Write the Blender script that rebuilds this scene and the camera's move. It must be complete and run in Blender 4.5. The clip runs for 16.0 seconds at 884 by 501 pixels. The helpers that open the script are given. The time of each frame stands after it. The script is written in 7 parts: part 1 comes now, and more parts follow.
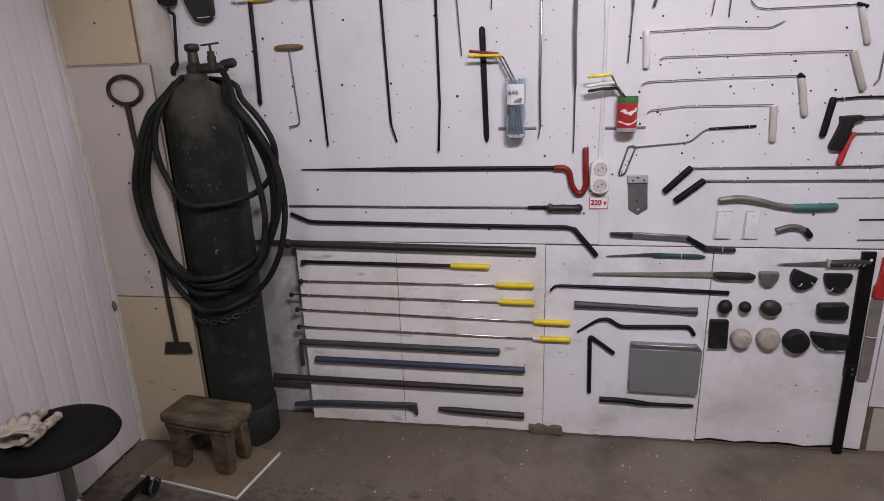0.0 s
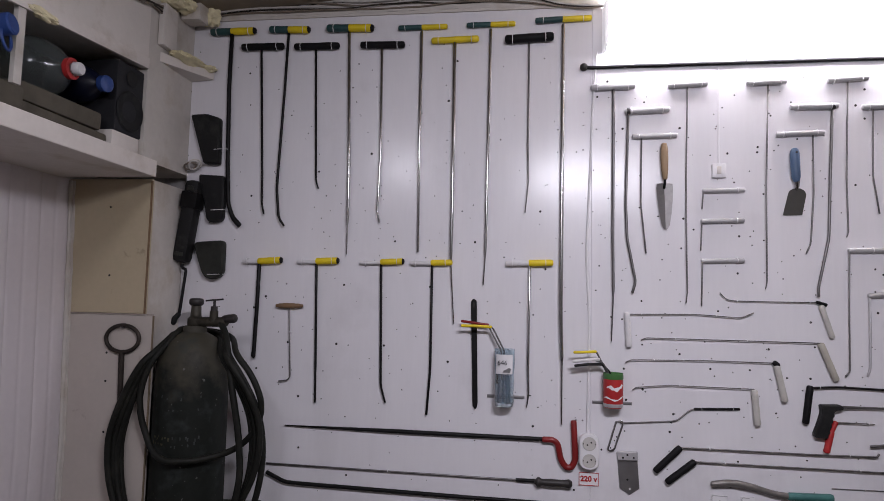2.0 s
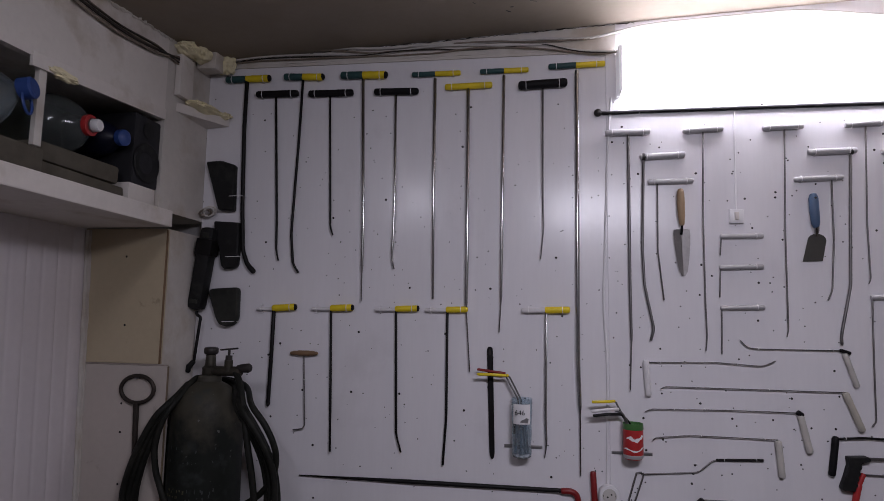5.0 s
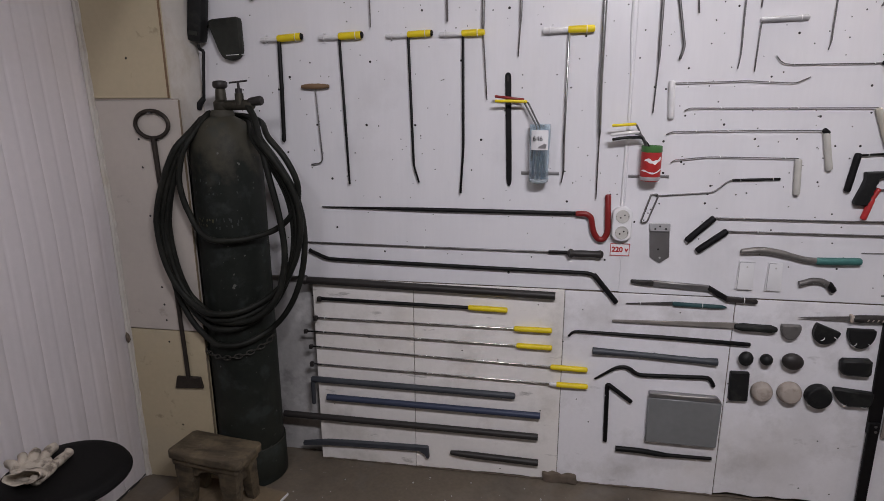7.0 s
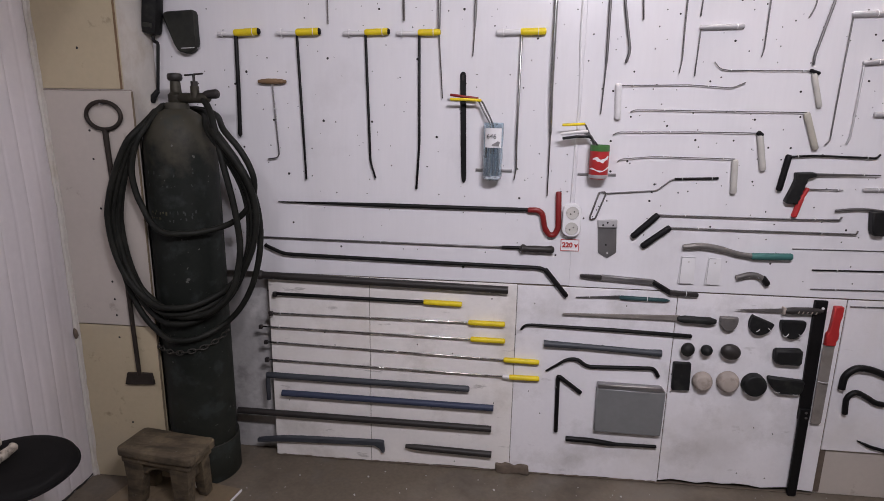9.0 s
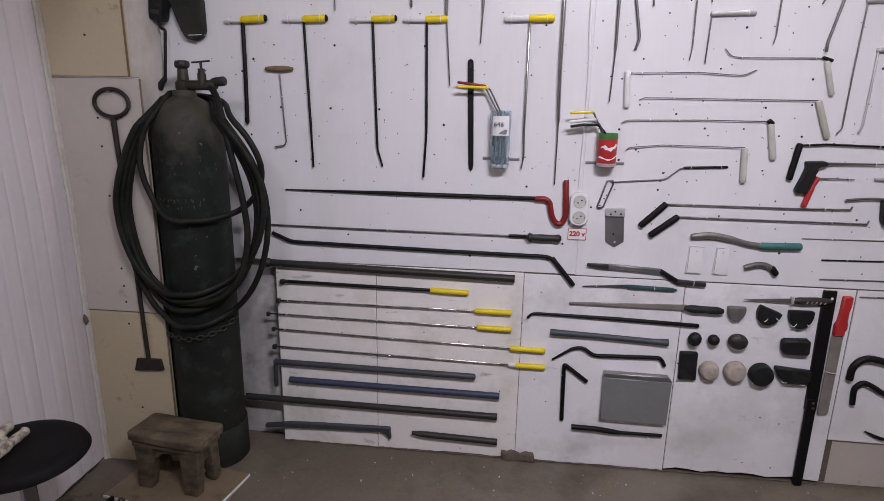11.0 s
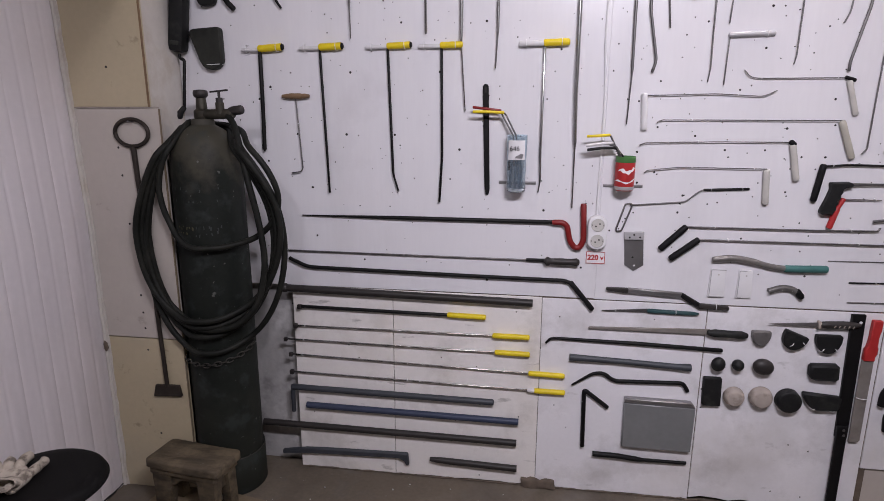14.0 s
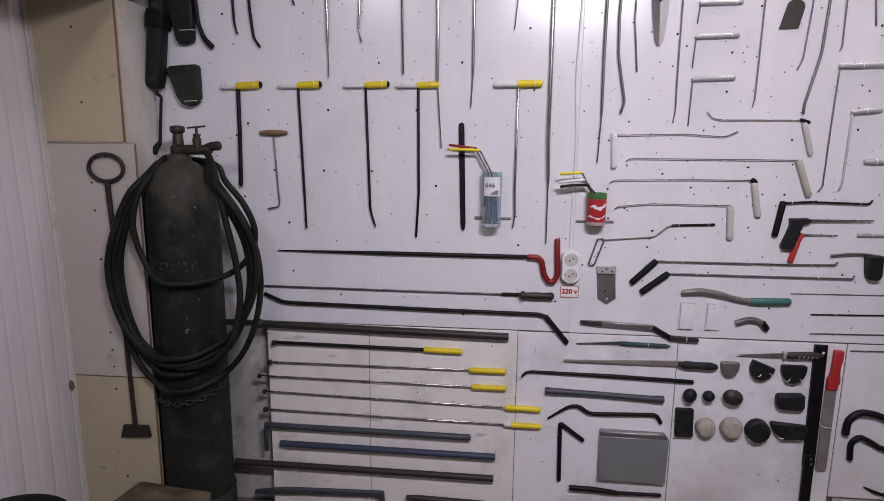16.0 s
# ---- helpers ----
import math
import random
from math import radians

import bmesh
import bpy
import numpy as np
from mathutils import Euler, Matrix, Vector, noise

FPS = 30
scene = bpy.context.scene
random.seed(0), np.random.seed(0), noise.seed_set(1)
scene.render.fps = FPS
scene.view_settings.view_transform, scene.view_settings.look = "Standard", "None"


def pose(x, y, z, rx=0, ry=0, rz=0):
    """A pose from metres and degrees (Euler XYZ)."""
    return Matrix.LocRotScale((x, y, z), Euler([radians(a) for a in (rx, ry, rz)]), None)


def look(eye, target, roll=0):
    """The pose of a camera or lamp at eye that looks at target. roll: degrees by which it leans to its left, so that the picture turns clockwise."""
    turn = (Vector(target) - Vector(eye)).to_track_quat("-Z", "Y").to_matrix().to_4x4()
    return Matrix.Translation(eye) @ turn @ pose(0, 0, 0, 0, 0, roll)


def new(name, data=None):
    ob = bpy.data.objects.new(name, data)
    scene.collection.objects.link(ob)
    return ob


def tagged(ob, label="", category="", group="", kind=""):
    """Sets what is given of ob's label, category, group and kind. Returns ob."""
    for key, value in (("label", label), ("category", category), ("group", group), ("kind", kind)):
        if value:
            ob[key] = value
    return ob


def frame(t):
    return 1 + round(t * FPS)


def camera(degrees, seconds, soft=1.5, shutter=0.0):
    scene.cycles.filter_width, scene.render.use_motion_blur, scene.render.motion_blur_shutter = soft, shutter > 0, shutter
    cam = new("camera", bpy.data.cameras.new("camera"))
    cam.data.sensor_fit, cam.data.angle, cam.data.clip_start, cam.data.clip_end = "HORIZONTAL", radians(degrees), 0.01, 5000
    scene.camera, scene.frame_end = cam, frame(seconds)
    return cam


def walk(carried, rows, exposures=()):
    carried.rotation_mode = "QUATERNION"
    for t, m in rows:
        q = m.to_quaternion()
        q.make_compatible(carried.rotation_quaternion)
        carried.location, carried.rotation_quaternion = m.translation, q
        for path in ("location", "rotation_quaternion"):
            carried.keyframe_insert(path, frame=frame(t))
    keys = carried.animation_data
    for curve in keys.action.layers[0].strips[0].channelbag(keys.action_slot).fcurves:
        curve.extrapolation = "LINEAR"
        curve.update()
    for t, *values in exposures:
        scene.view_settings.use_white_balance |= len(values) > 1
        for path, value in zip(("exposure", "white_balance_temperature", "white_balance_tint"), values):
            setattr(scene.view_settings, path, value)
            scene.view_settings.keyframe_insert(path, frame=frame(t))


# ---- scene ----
cam = camera(72.0, 16.0, soft=0.7)
PATH = [
    (0.0, pose(0.168, -2.031, 1.357, 72.78, 1.95, 9.14)),
    (0.5, pose(0.183, -2.043, 1.342, 75.40, 1.92, 10.74)),
    (1.0, pose(0.107, -2.061, 1.359, 83.31, 0.22, 8.12)),
    (1.5, pose(0.134, -2.048, 1.399, 89.52, -1.37, 8.08)),
    (2.0, pose(0.141, -2.050, 1.458, 94.54, -1.37, 7.70)),
    (2.5, pose(0.147, -2.056, 1.509, 97.70, -0.42, 7.90)),
    (3.0, pose(0.160, -2.061, 1.541, 99.56, -0.98, 7.99)),
    (3.2, pose(0.157, -2.062, 1.539, 100.07, -0.93, 8.02)),
    (5.3, pose(0.114, -2.050, 1.556, 93.98, -0.86, 8.63)),
    (5.5, pose(0.113, -2.049, 1.555, 90.98, -0.45, 8.82)),
    (6.0, pose(0.119, -2.031, 1.494, 84.35, 0.84, 8.97)),
    (6.5, pose(0.113, -2.012, 1.458, 77.82, 0.58, 8.97)),
    (7.0, pose(0.107, -2.019, 1.396, 75.53, 0.30, 9.79)),
    (7.5, pose(0.079, -2.040, 1.366, 74.59, 0.79, 9.04)),
    (8.0, pose(0.114, -2.057, 1.359, 76.36, 1.38, 11.33)),
    (8.5, pose(0.028, -2.067, 1.365, 75.60, -0.74, 5.40)),
    (9.0, pose(0.121, -2.065, 1.367, 76.17, -0.90, 5.99)),
    (9.2, pose(0.114, -2.058, 1.367, 75.74, -1.28, 5.72)),
    (11.3, pose(0.127, -2.064, 1.370, 74.98, -0.88, 6.97)),
    (11.5, pose(0.128, -2.064, 1.370, 75.31, -0.88, 7.05)),
    (12.0, pose(0.116, -2.072, 1.380, 76.82, -0.85, 6.88)),
    (12.5, pose(0.128, -2.067, 1.397, 77.01, -0.54, 6.55)),
    (13.0, pose(0.155, -2.055, 1.400, 77.25, -0.26, 6.25)),
    (13.5, pose(0.219, -2.021, 1.408, 76.98, 0.47, 8.61)),
    (14.0, pose(0.130, -2.042, 1.400, 76.35, -0.07, 8.39)),
    (14.5, pose(0.159, -2.039, 1.383, 77.69, 0.46, 11.78)),
    (15.0, pose(0.032, -2.067, 1.389, 78.78, -0.56, 6.59)),
    (15.5, pose(0.038, -2.062, 1.397, 79.13, -1.24, 4.55)),
    (16.0, pose(0.103, -2.066, 1.405, 79.62, -0.52, 5.40)),
]
EXPOSURES = [
    (0.0, 0.0, 6650, 18),
    (0.8, 0.0, 6580, 18),
    (1.5, -0.43, 6450, 19),
    (2.0, -0.54, 6420, 19),
    (2.5, -0.92, 6380, 19),
    (3.2, -1.46, 6330, 22),
    (5.3, -1.20, 6300, 22),
    (6.0, -0.86, 6460, 16),
    (6.6, -0.52, 6560, 13),
    (7.2, -0.22, 6650, 15),
    (8.0, -0.08, 6730, 18),
    (9.0, -0.04, 6600, 18),
    (12.0, -0.02, 6500, 19),
    (15.5, 0.0, 6480, 20),
    (16.0, -0.16, 6460, 20),
]
walk(cam, PATH, EXPOSURES)

# ---- world and lights ----
world = bpy.data.worlds.new("dim_room_world")
scene.world = world
world.use_nodes = True
world.node_tree.nodes["Background"].inputs[0].default_value = (0.9, 0.92, 1.0, 1)
world.node_tree.nodes["Background"].inputs[1].default_value = 0.012


def ceiling_lamp(x, y, z, watts, wide, deep):
    """A lamp under the ceiling behind the viewer, shining towards the tool wall."""
    data = bpy.data.lights.new("ceiling_lamp", "AREA")
    data.shape, data.size, data.size_y, data.energy, data.spread = "RECTANGLE", wide, deep, watts, radians(150)
    data.color = (0.955, 0.97, 1.035)
    ob = new("ceiling_lamp", data)
    ob.matrix_basis = look((x, y, z), (x, 0.0, 0.35))
    return ob


# one round bulb and one long tube; both are mirrored in the glossy sheets
ceiling_lamp(-0.66, -1.80, 2.32, 5.4, 0.21, 0.21)
ceiling_lamp(0.56, -1.90, 2.26, 25.9, 0.70, 0.13)

# ---- materials ----
def material(name, base, rough=0.5, metal=0.0, vary=0.12, grain=60.0, blotch=5.0, bump=0.15, dirt=None, dirt_amount=0.0,
             dirt_scale=3.0, random_tone=0.0, rough_vary=0.08, emit=0.0, glass=0.0, stretch=(1, 1, 1), spec=0.5, ior=1.45):
    """A surface with fine grain and large blotches, optional dirt patches with a shape of their own."""
    m = bpy.data.materials.new(name)
    m.use_nodes = True
    nt = m.node_tree
    n, l = nt.nodes, nt.links
    bsdf = n["Principled BSDF"]
    tc = n.new("ShaderNodeTexCoord")
    mp = n.new("ShaderNodeMapping")
    mp.inputs["Scale"].default_value = stretch
    l.new(tc.outputs["Object"], mp.inputs["Vector"])
    fine, large = n.new("ShaderNodeTexNoise"), n.new("ShaderNodeTexNoise")
    for node, s, d in ((fine, grain, 5.0), (large, blotch, 3.0)):
        node.inputs["Scale"].default_value, node.inputs["Detail"].default_value = s, d
        l.new(mp.outputs["Vector"], node.inputs["Vector"])
    mix = n.new("ShaderNodeMix")
    mix.data_type = "FLOAT"
    mix.inputs["Factor"].default_value = 0.6
    l.new(fine.outputs["Fac"], mix.inputs["A"])
    l.new(large.outputs["Fac"], mix.inputs["B"])
    ramp = n.new("ShaderNodeMapRange")
    ramp.inputs["From Min"].default_value, ramp.inputs["From Max"].default_value = 0.3, 0.7
    ramp.inputs["To Min"].default_value, ramp.inputs["To Max"].default_value = 1 - vary, 1 + vary
    l.new(mix.outputs["Result"], ramp.inputs["Value"])
    tone = n.new("ShaderNodeVectorMath")
    tone.operation = "SCALE"
    tone.inputs[0].default_value = base
    l.new(ramp.outputs["Result"], tone.inputs["Scale"])
    colour = tone.outputs["Vector"]
    if random_tone:
        info = n.new("ShaderNodeObjectInfo")
        rnd = n.new("ShaderNodeMapRange")
        rnd.inputs["To Min"].default_value, rnd.inputs["To Max"].default_value = 1 - random_tone, 1 + random_tone
        l.new(info.outputs["Random"], rnd.inputs["Value"])
        more = n.new("ShaderNodeVectorMath")
        more.operation = "SCALE"
        l.new(colour, more.inputs[0])
        l.new(rnd.outputs["Result"], more.inputs["Scale"])
        colour = more.outputs["Vector"]
    if dirt:
        patch = n.new("ShaderNodeTexNoise")
        patch.inputs["Scale"].default_value, patch.inputs["Detail"].default_value, patch.inputs["Roughness"].default_value = dirt_scale, 8.0, 0.65
        l.new(mp.outputs["Vector"], patch.inputs["Vector"])
        cut = n.new("ShaderNodeMapRange")
        cut.inputs["From Min"].default_value, cut.inputs["From Max"].default_value = 0.52, 0.72
        cut.inputs["To Max"].default_value = dirt_amount
        l.new(patch.outputs["Fac"], cut.inputs["Value"])
        over = n.new("ShaderNodeMix")
        over.data_type = "RGBA"
        l.new(cut.outputs["Result"], over.inputs["Factor"])
        l.new(colour, over.inputs["A"])
        over.inputs["B"].default_value = (*dirt, 1)
        colour = over.outputs["Result"]
    l.new(colour, bsdf.inputs["Base Color"])
    rr = n.new("ShaderNodeMapRange")
    rr.inputs["To Min"].default_value, rr.inputs["To Max"].default_value = max(rough - rough_vary, 0.02), min(rough + rough_vary, 1)
    l.new(large.outputs["Fac"], rr.inputs["Value"])
    l.new(rr.outputs["Result"], bsdf.inputs["Roughness"])
    bsdf.inputs["Metallic"].default_value = metal
    bsdf.inputs["Specular IOR Level"].default_value = spec
    bsdf.inputs["Transmission Weight"].default_value = glass
    bsdf.inputs["IOR"].default_value = ior
    if bump:
        b = n.new("ShaderNodeBump")
        b.inputs["Strength"].default_value, b.inputs["Distance"].default_value = bump, 0.002
        l.new(mix.outputs["Result"], b.inputs["Height"])
        l.new(b.outputs["Normal"], bsdf.inputs["Normal"])
    if emit:
        bsdf.inputs["Emission Color"].default_value = (0.97, 0.985, 1.02, 1)
        bsdf.inputs["Emission Strength"].default_value = emit
    return m


M = dict(
    sheet=material("white_wall_sheet", (0.74, 0.725, 0.75), 0.23, rough_vary=0.05, vary=0.03, grain=90, blotch=9, bump=0.05, dirt=(0.52, 0.5, 0.5), dirt_amount=0.14, dirt_scale=5, stretch=(1, 1, 0.12)),
    plywood=material("white_painted_board", (0.78, 0.76, 0.785), 0.5, vary=0.04, grain=70, blotch=4, bump=0.1, dirt=(0.36, 0.34, 0.32), dirt_amount=0.55, dirt_scale=4.0, random_tone=0.025),
    plywood_warm=material("cream_white_painted_board", (0.80, 0.763, 0.735), 0.5, vary=0.05, grain=70, blotch=4, bump=0.12, dirt=(0.36, 0.33, 0.29), dirt_amount=0.5, dirt_scale=4.0, random_tone=0.02),
    cream=material("cream_painted_board", (0.48, 0.405, 0.275), 0.5, vary=0.06, grain=60, blotch=3, bump=0.06, dirt=(0.40, 0.36, 0.29), dirt_amount=0.35, dirt_scale=3.5),
    pale=material("pale_board", (0.50, 0.45, 0.405), 0.5, vary=0.05, grain=60, blotch=3, bump=0.06, dirt=(0.45, 0.41, 0.37), dirt_amount=0.35, dirt_scale=3.5),
    plaster=material("white_plaster", (0.58, 0.545, 0.50), 0.75, vary=0.08, grain=45, blotch=5, bump=0.3, dirt=(0.42, 0.39, 0.36), dirt_amount=0.4, dirt_scale=4),
    pvc=material("white_plastic_cladding", (0.64, 0.60, 0.615), 0.42, vary=0.05, grain=50, blotch=2, bump=0.03, dirt=(0.55, 0.52, 0.52), dirt_amount=0.25, dirt_scale=2.5, random_tone=0.02),
    concrete_wall=material("bare_concrete_wall", (0.40, 0.385, 0.38), 0.9, vary=0.2, grain=40, blotch=6, bump=0.6, dirt=(0.24, 0.23, 0.225), dirt_amount=0.5, dirt_scale=6),
    floor=material("stained_concrete_floor", (0.128, 0.103, 0.077), 0.88, vary=0.22, grain=70, blotch=3, bump=0.35, dirt=(0.10, 0.092, 0.085), dirt_amount=0.75, dirt_scale=4.5),
    ceiling=material("grimy_ceiling_board", (0.295, 0.247, 0.196), 0.8, vary=0.08, grain=40, blotch=3, bump=0.15, dirt=(0.19, 0.155, 0.115), dirt_amount=0.35, dirt_scale=5),
    foam=material("yellow_mounting_foam", (0.74, 0.67, 0.44), 0.95, vary=0.15, grain=60, blotch=14, bump=1.0),
    chrome=material("polished_steel", (0.42, 0.415, 0.42), 0.22, 1.0, vary=0.12, grain=120, blotch=12, bump=0.03),
    steel=material("dull_steel", (0.165, 0.157, 0.157), 0.45, 0.85, vary=0.18, grain=90, blotch=15, bump=0.1),
    worn=material("worn_grey_steel", (0.17, 0.16, 0.155), 0.5, 0.5, vary=0.25, grain=70, blotch=14, bump=0.15, dirt=(0.05, 0.042, 0.038), dirt_amount=0.5, dirt_scale=16),
    trowel_steel=material("scuffed_trowel_steel", (0.42, 0.40, 0.395), 0.42, 0.6, vary=0.2, grain=50, blotch=14, bump=0.06, dirt=(0.12, 0.11, 0.10), dirt_amount=0.5, dirt_scale=14),
    dark_sheet=material("dark_olive_steel_sheet", (0.055, 0.052, 0.046), 0.45, 0.2, vary=0.15, grain=60, blotch=8, bump=0.05),
    spoon_steel=material("scuffed_spoon_steel", (0.20, 0.185, 0.175), 0.42, 0.5, vary=0.25, grain=70, blotch=14, bump=0.12, dirt=(0.07, 0.06, 0.055), dirt_amount=0.6, dirt_scale=14),
    saw_blade=material("grey_brown_blade", (0.26, 0.235, 0.215), 0.45, 0.3, vary=0.15, grain=60, blotch=10, bump=0.06, dirt=(0.14, 0.11, 0.09), dirt_amount=0.5, dirt_scale=12),
    mortar=material("brown_mortar", (0.12, 0.092, 0.07), 0.9, vary=0.3, grain=60, blotch=20, bump=0.8),
    galvanised=material("galvanised_sheet", (0.32, 0.31, 0.315), 0.42, 0.9, vary=0.15, grain=30, blotch=9, bump=0.06),
    grey_sheet=material("grey_painted_sheet", (0.215, 0.22, 0.222), 0.42, 0.2, vary=0.1, grain=60, blotch=6, bump=0.05),
    alu=material("silver_pipe", (0.45, 0.44, 0.45), 0.5, 0.35, vary=0.12, grain=80, blotch=10, bump=0.06),
    black_steel=material("blackened_steel", (0.006, 0.0055, 0.006), 0.5, 0.0, spec=0.24, vary=0.3, grain=90, blotch=14, bump=0.15),
    rusty=material("brown_oxidised_steel", (0.036, 0.028, 0.023), 0.6, 0.4, vary=0.35, grain=70, blotch=20, bump=0.3),
    pipe=material("dark_brown_pipe", (0.026, 0.022, 0.021), 0.5, 0.1, vary=0.2, grain=80, blotch=12, bump=0.12),
    grey_pipe=material("dark_grey_pipe", (0.046, 0.050, 0.060), 0.5, 0.1, vary=0.15, grain=80, blotch=12, bump=0.1),
    blue_pipe=material("blue_grey_pipe", (0.036, 0.046, 0.085), 0.5, 0.1, vary=0.15, grain=80, blotch=12, bump=0.1),
    rubber=material("black_rubber", (0.009, 0.009, 0.0095), 0.6, spec=0.35, vary=0.3, grain=70, blotch=12, bump=0.15),
    dusty_rubber=material("dusty_grey_rubber", (0.026, 0.027, 0.023), 0.65, spec=0.3, vary=0.35, grain=60, blotch=14, bump=0.15, dirt=(0.008, 0.008, 0.008), dirt_amount=0.7, dirt_scale=12),
    tape=material("black_tape", (0.0055, 0.005, 0.006), 0.6, spec=0.22, vary=0.3, grain=40, blotch=30, bump=0.3),
    green_tape=material("dark_green_tape", (0.016, 0.058, 0.058), 0.5, vary=0.25, grain=40, blotch=30, bump=0.3),
    green_grip=material("teal_rubber_grip", (0.035, 0.13, 0.12), 0.6, vary=0.2, grain=60, blotch=20, bump=0.15),
    dark_green=material("dark_teal_plastic", (0.02, 0.06, 0.065), 0.5, vary=0.2, grain=60, blotch=20, bump=0.1),
    yellow=material("yellow_grip_tape", (0.72, 0.55, 0.01), 0.45, vary=0.14, grain=50, blotch=22, bump=0.12, dirt=(0.35, 0.25, 0.03), dirt_amount=0.4, dirt_scale=25),
    white_pipe=material("white_plastic_pipe", (0.66, 0.645, 0.65), 0.4, vary=0.06, grain=60, blotch=10, bump=0.05, dirt=(0.5, 0.47, 0.43), dirt_amount=0.4, dirt_scale=12),
    bone=material("off_white_tape", (0.48, 0.46, 0.425), 0.55, vary=0.1, grain=50, blotch=20, bump=0.2),
    beige=material("beige_tape", (0.40, 0.375, 0.32), 0.55, vary=0.1, grain=50, blotch=20, bump=0.2),
    red=material("red_painted_steel", (0.20, 0.012, 0.012), 0.38, vary=0.2, grain=60, blotch=14, bump=0.1, dirt=(0.12, 0.015, 0.012), dirt_amount=0.5, dirt_scale=14),
    red_plastic=material("red_plastic", (0.42, 0.026, 0.026), 0.45, vary=0.12, grain=50, blotch=14, bump=0.1),
    wood=material("worn_wood", (0.082, 0.062, 0.039), 0.75, vary=0.35, grain=26, blotch=8, bump=0.4, dirt=(0.035, 0.028, 0.022), dirt_amount=0.7, dirt_scale=9, stretch=(1, 5, 5)),
    handle_wood=material("varnished_wood", (0.30, 0.20, 0.115), 0.5, vary=0.25, grain=20, blotch=8, bump=0.15, stretch=(6, 6, 1)),
    brown_wood=material("dark_wood_handle", (0.19, 0.115, 0.06), 0.55, vary=0.25, grain=20, blotch=8, bump=0.15, stretch=(1, 6, 6)),
    tan=material("tan_wood_block", (0.39, 0.335, 0.295), 0.7, vary=0.12, grain=40, blotch=10, bump=0.2, dirt=(0.26, 0.2, 0.16), dirt_amount=0.5, dirt_scale=14),
    faded_blue=material("faded_blue_plastic", (0.062, 0.105, 0.185), 0.5, vary=0.15, grain=40, blotch=12, bump=0.05),
    deep_blue=material("deep_blue_plastic", (0.002, 0.0035, 0.016), 0.45, vary=0.15, grain=40, blotch=12, bump=0.05),
    blue_plastic=material("blue_plastic", (0.025, 0.06, 0.22), 0.4, vary=0.12, grain=40, blotch=12, bump=0.05),
    cylinder=material("dark_green_worn_paint", (0.0100, 0.0125, 0.0100), 0.6, vary=0.35, grain=60, blotch=7, bump=0.15, spec=0.3),
    shoulder=material("dusty_olive_paint", (0.058, 0.053, 0.040), 0.65, spec=0.3, vary=0.25, grain=60, blotch=9, bump=0.2, dirt=(0.035, 0.035, 0.03), dirt_amount=0.6, dirt_scale=9),
    brass=material("tarnished_brass", (0.05, 0.045, 0.034), 0.55, 0.5, vary=0.3, grain=80, blotch=20, bump=0.2),
    hose=material("black_rubber_hose", (0.0095, 0.0100, 0.0082), 0.6, spec=0.25, vary=0.35, grain=80, blotch=16, bump=0.12),
    chain=material("dull_chain_steel", (0.045, 0.042, 0.036), 0.55, 0.4, vary=0.3, grain=90, blotch=20, bump=0.1),
    leather=material("black_vinyl", (0.0055, 0.005, 0.0050), 0.68, spec=0.16, vary=0.3, grain=140, blotch=8, bump=0.25),
    cotton=material("off_white_cotton", (0.44, 0.385, 0.32), 0.95, vary=0.15, grain=160, blotch=12, bump=0.5, dirt=(0.2, 0.17, 0.14), dirt_amount=0.6, dirt_scale=14),
    hardboard=material("brown_hardboard", (0.175, 0.130, 0.082), 0.6, vary=0.15, grain=60, blotch=6, bump=0.12, dirt=(0.11, 0.085, 0.06), dirt_amount=0.6, dirt_scale=6),
    white_paint=material("white_paint", (0.67, 0.625, 0.58), 0.55, vary=0.05, grain=60, blotch=6, bump=0.12, dirt=(0.5, 0.46, 0.42), dirt_amount=0.4, dirt_scale=6),
    white_plastic=material("white_plastic", (0.74, 0.73, 0.74), 0.35, vary=0.03, grain=60, blotch=8, bump=0.03),
    cable=material("grey_white_cable", (0.52, 0.50, 0.47), 0.5, vary=0.12, grain=60, blotch=8, bump=0.08),
    dark_cable=material("dark_grey_cable", (0.19, 0.155, 0.12), 0.6, vary=0.2, grain=60, blotch=8, bump=0.1),
    hole=material("dark_hole", (0.03, 0.027, 0.026), 0.9, vary=0.3, bump=0.0),
    pet=material("clear_bottle_plastic", (0.80, 0.88, 0.88), 0.12, vary=0.05, grain=18, blotch=7, bump=0.4, glass=0.955, ior=1.42),
    blue_pet=material("blue_bottle_plastic", (0.80, 0.90, 0.96), 0.10, vary=0.04, bump=0.1, glass=0.93),
    soap=material("blue_grey_rods", (0.10, 0.16, 0.22), 0.4, vary=0.2, bump=0.05),
    can_green=material("green_paint", (0.06, 0.17, 0.05), 0.4, vary=0.1, bump=0.05),
    speaker=material("black_textured_plastic", (0.010, 0.010, 0.013), 0.6, vary=0.3, grain=160, blotch=10, bump=0.3),
    crate=material("brown_crate_wood", (0.088, 0.076, 0.057), 0.8, vary=0.25, grain=26, blotch=7, bump=0.4),
    ink_red=material("red_ink", (0.42, 0.02, 0.018), 0.6, vary=0.05, bump=0.0),
    ink_black=material("black_ink", (0.02, 0.02, 0.025), 0.6, vary=0.05, bump=0.0),
    lamp_cap=material("lit_end_cap", (0.8, 0.8, 0.8), 0.4, vary=0.02, bump=0.0, emit=0.55),
    lamp_glow=material("lit_diffuser", (0.9, 0.9, 0.9), 0.4, vary=0.0, bump=0.0, emit=30.0),
)


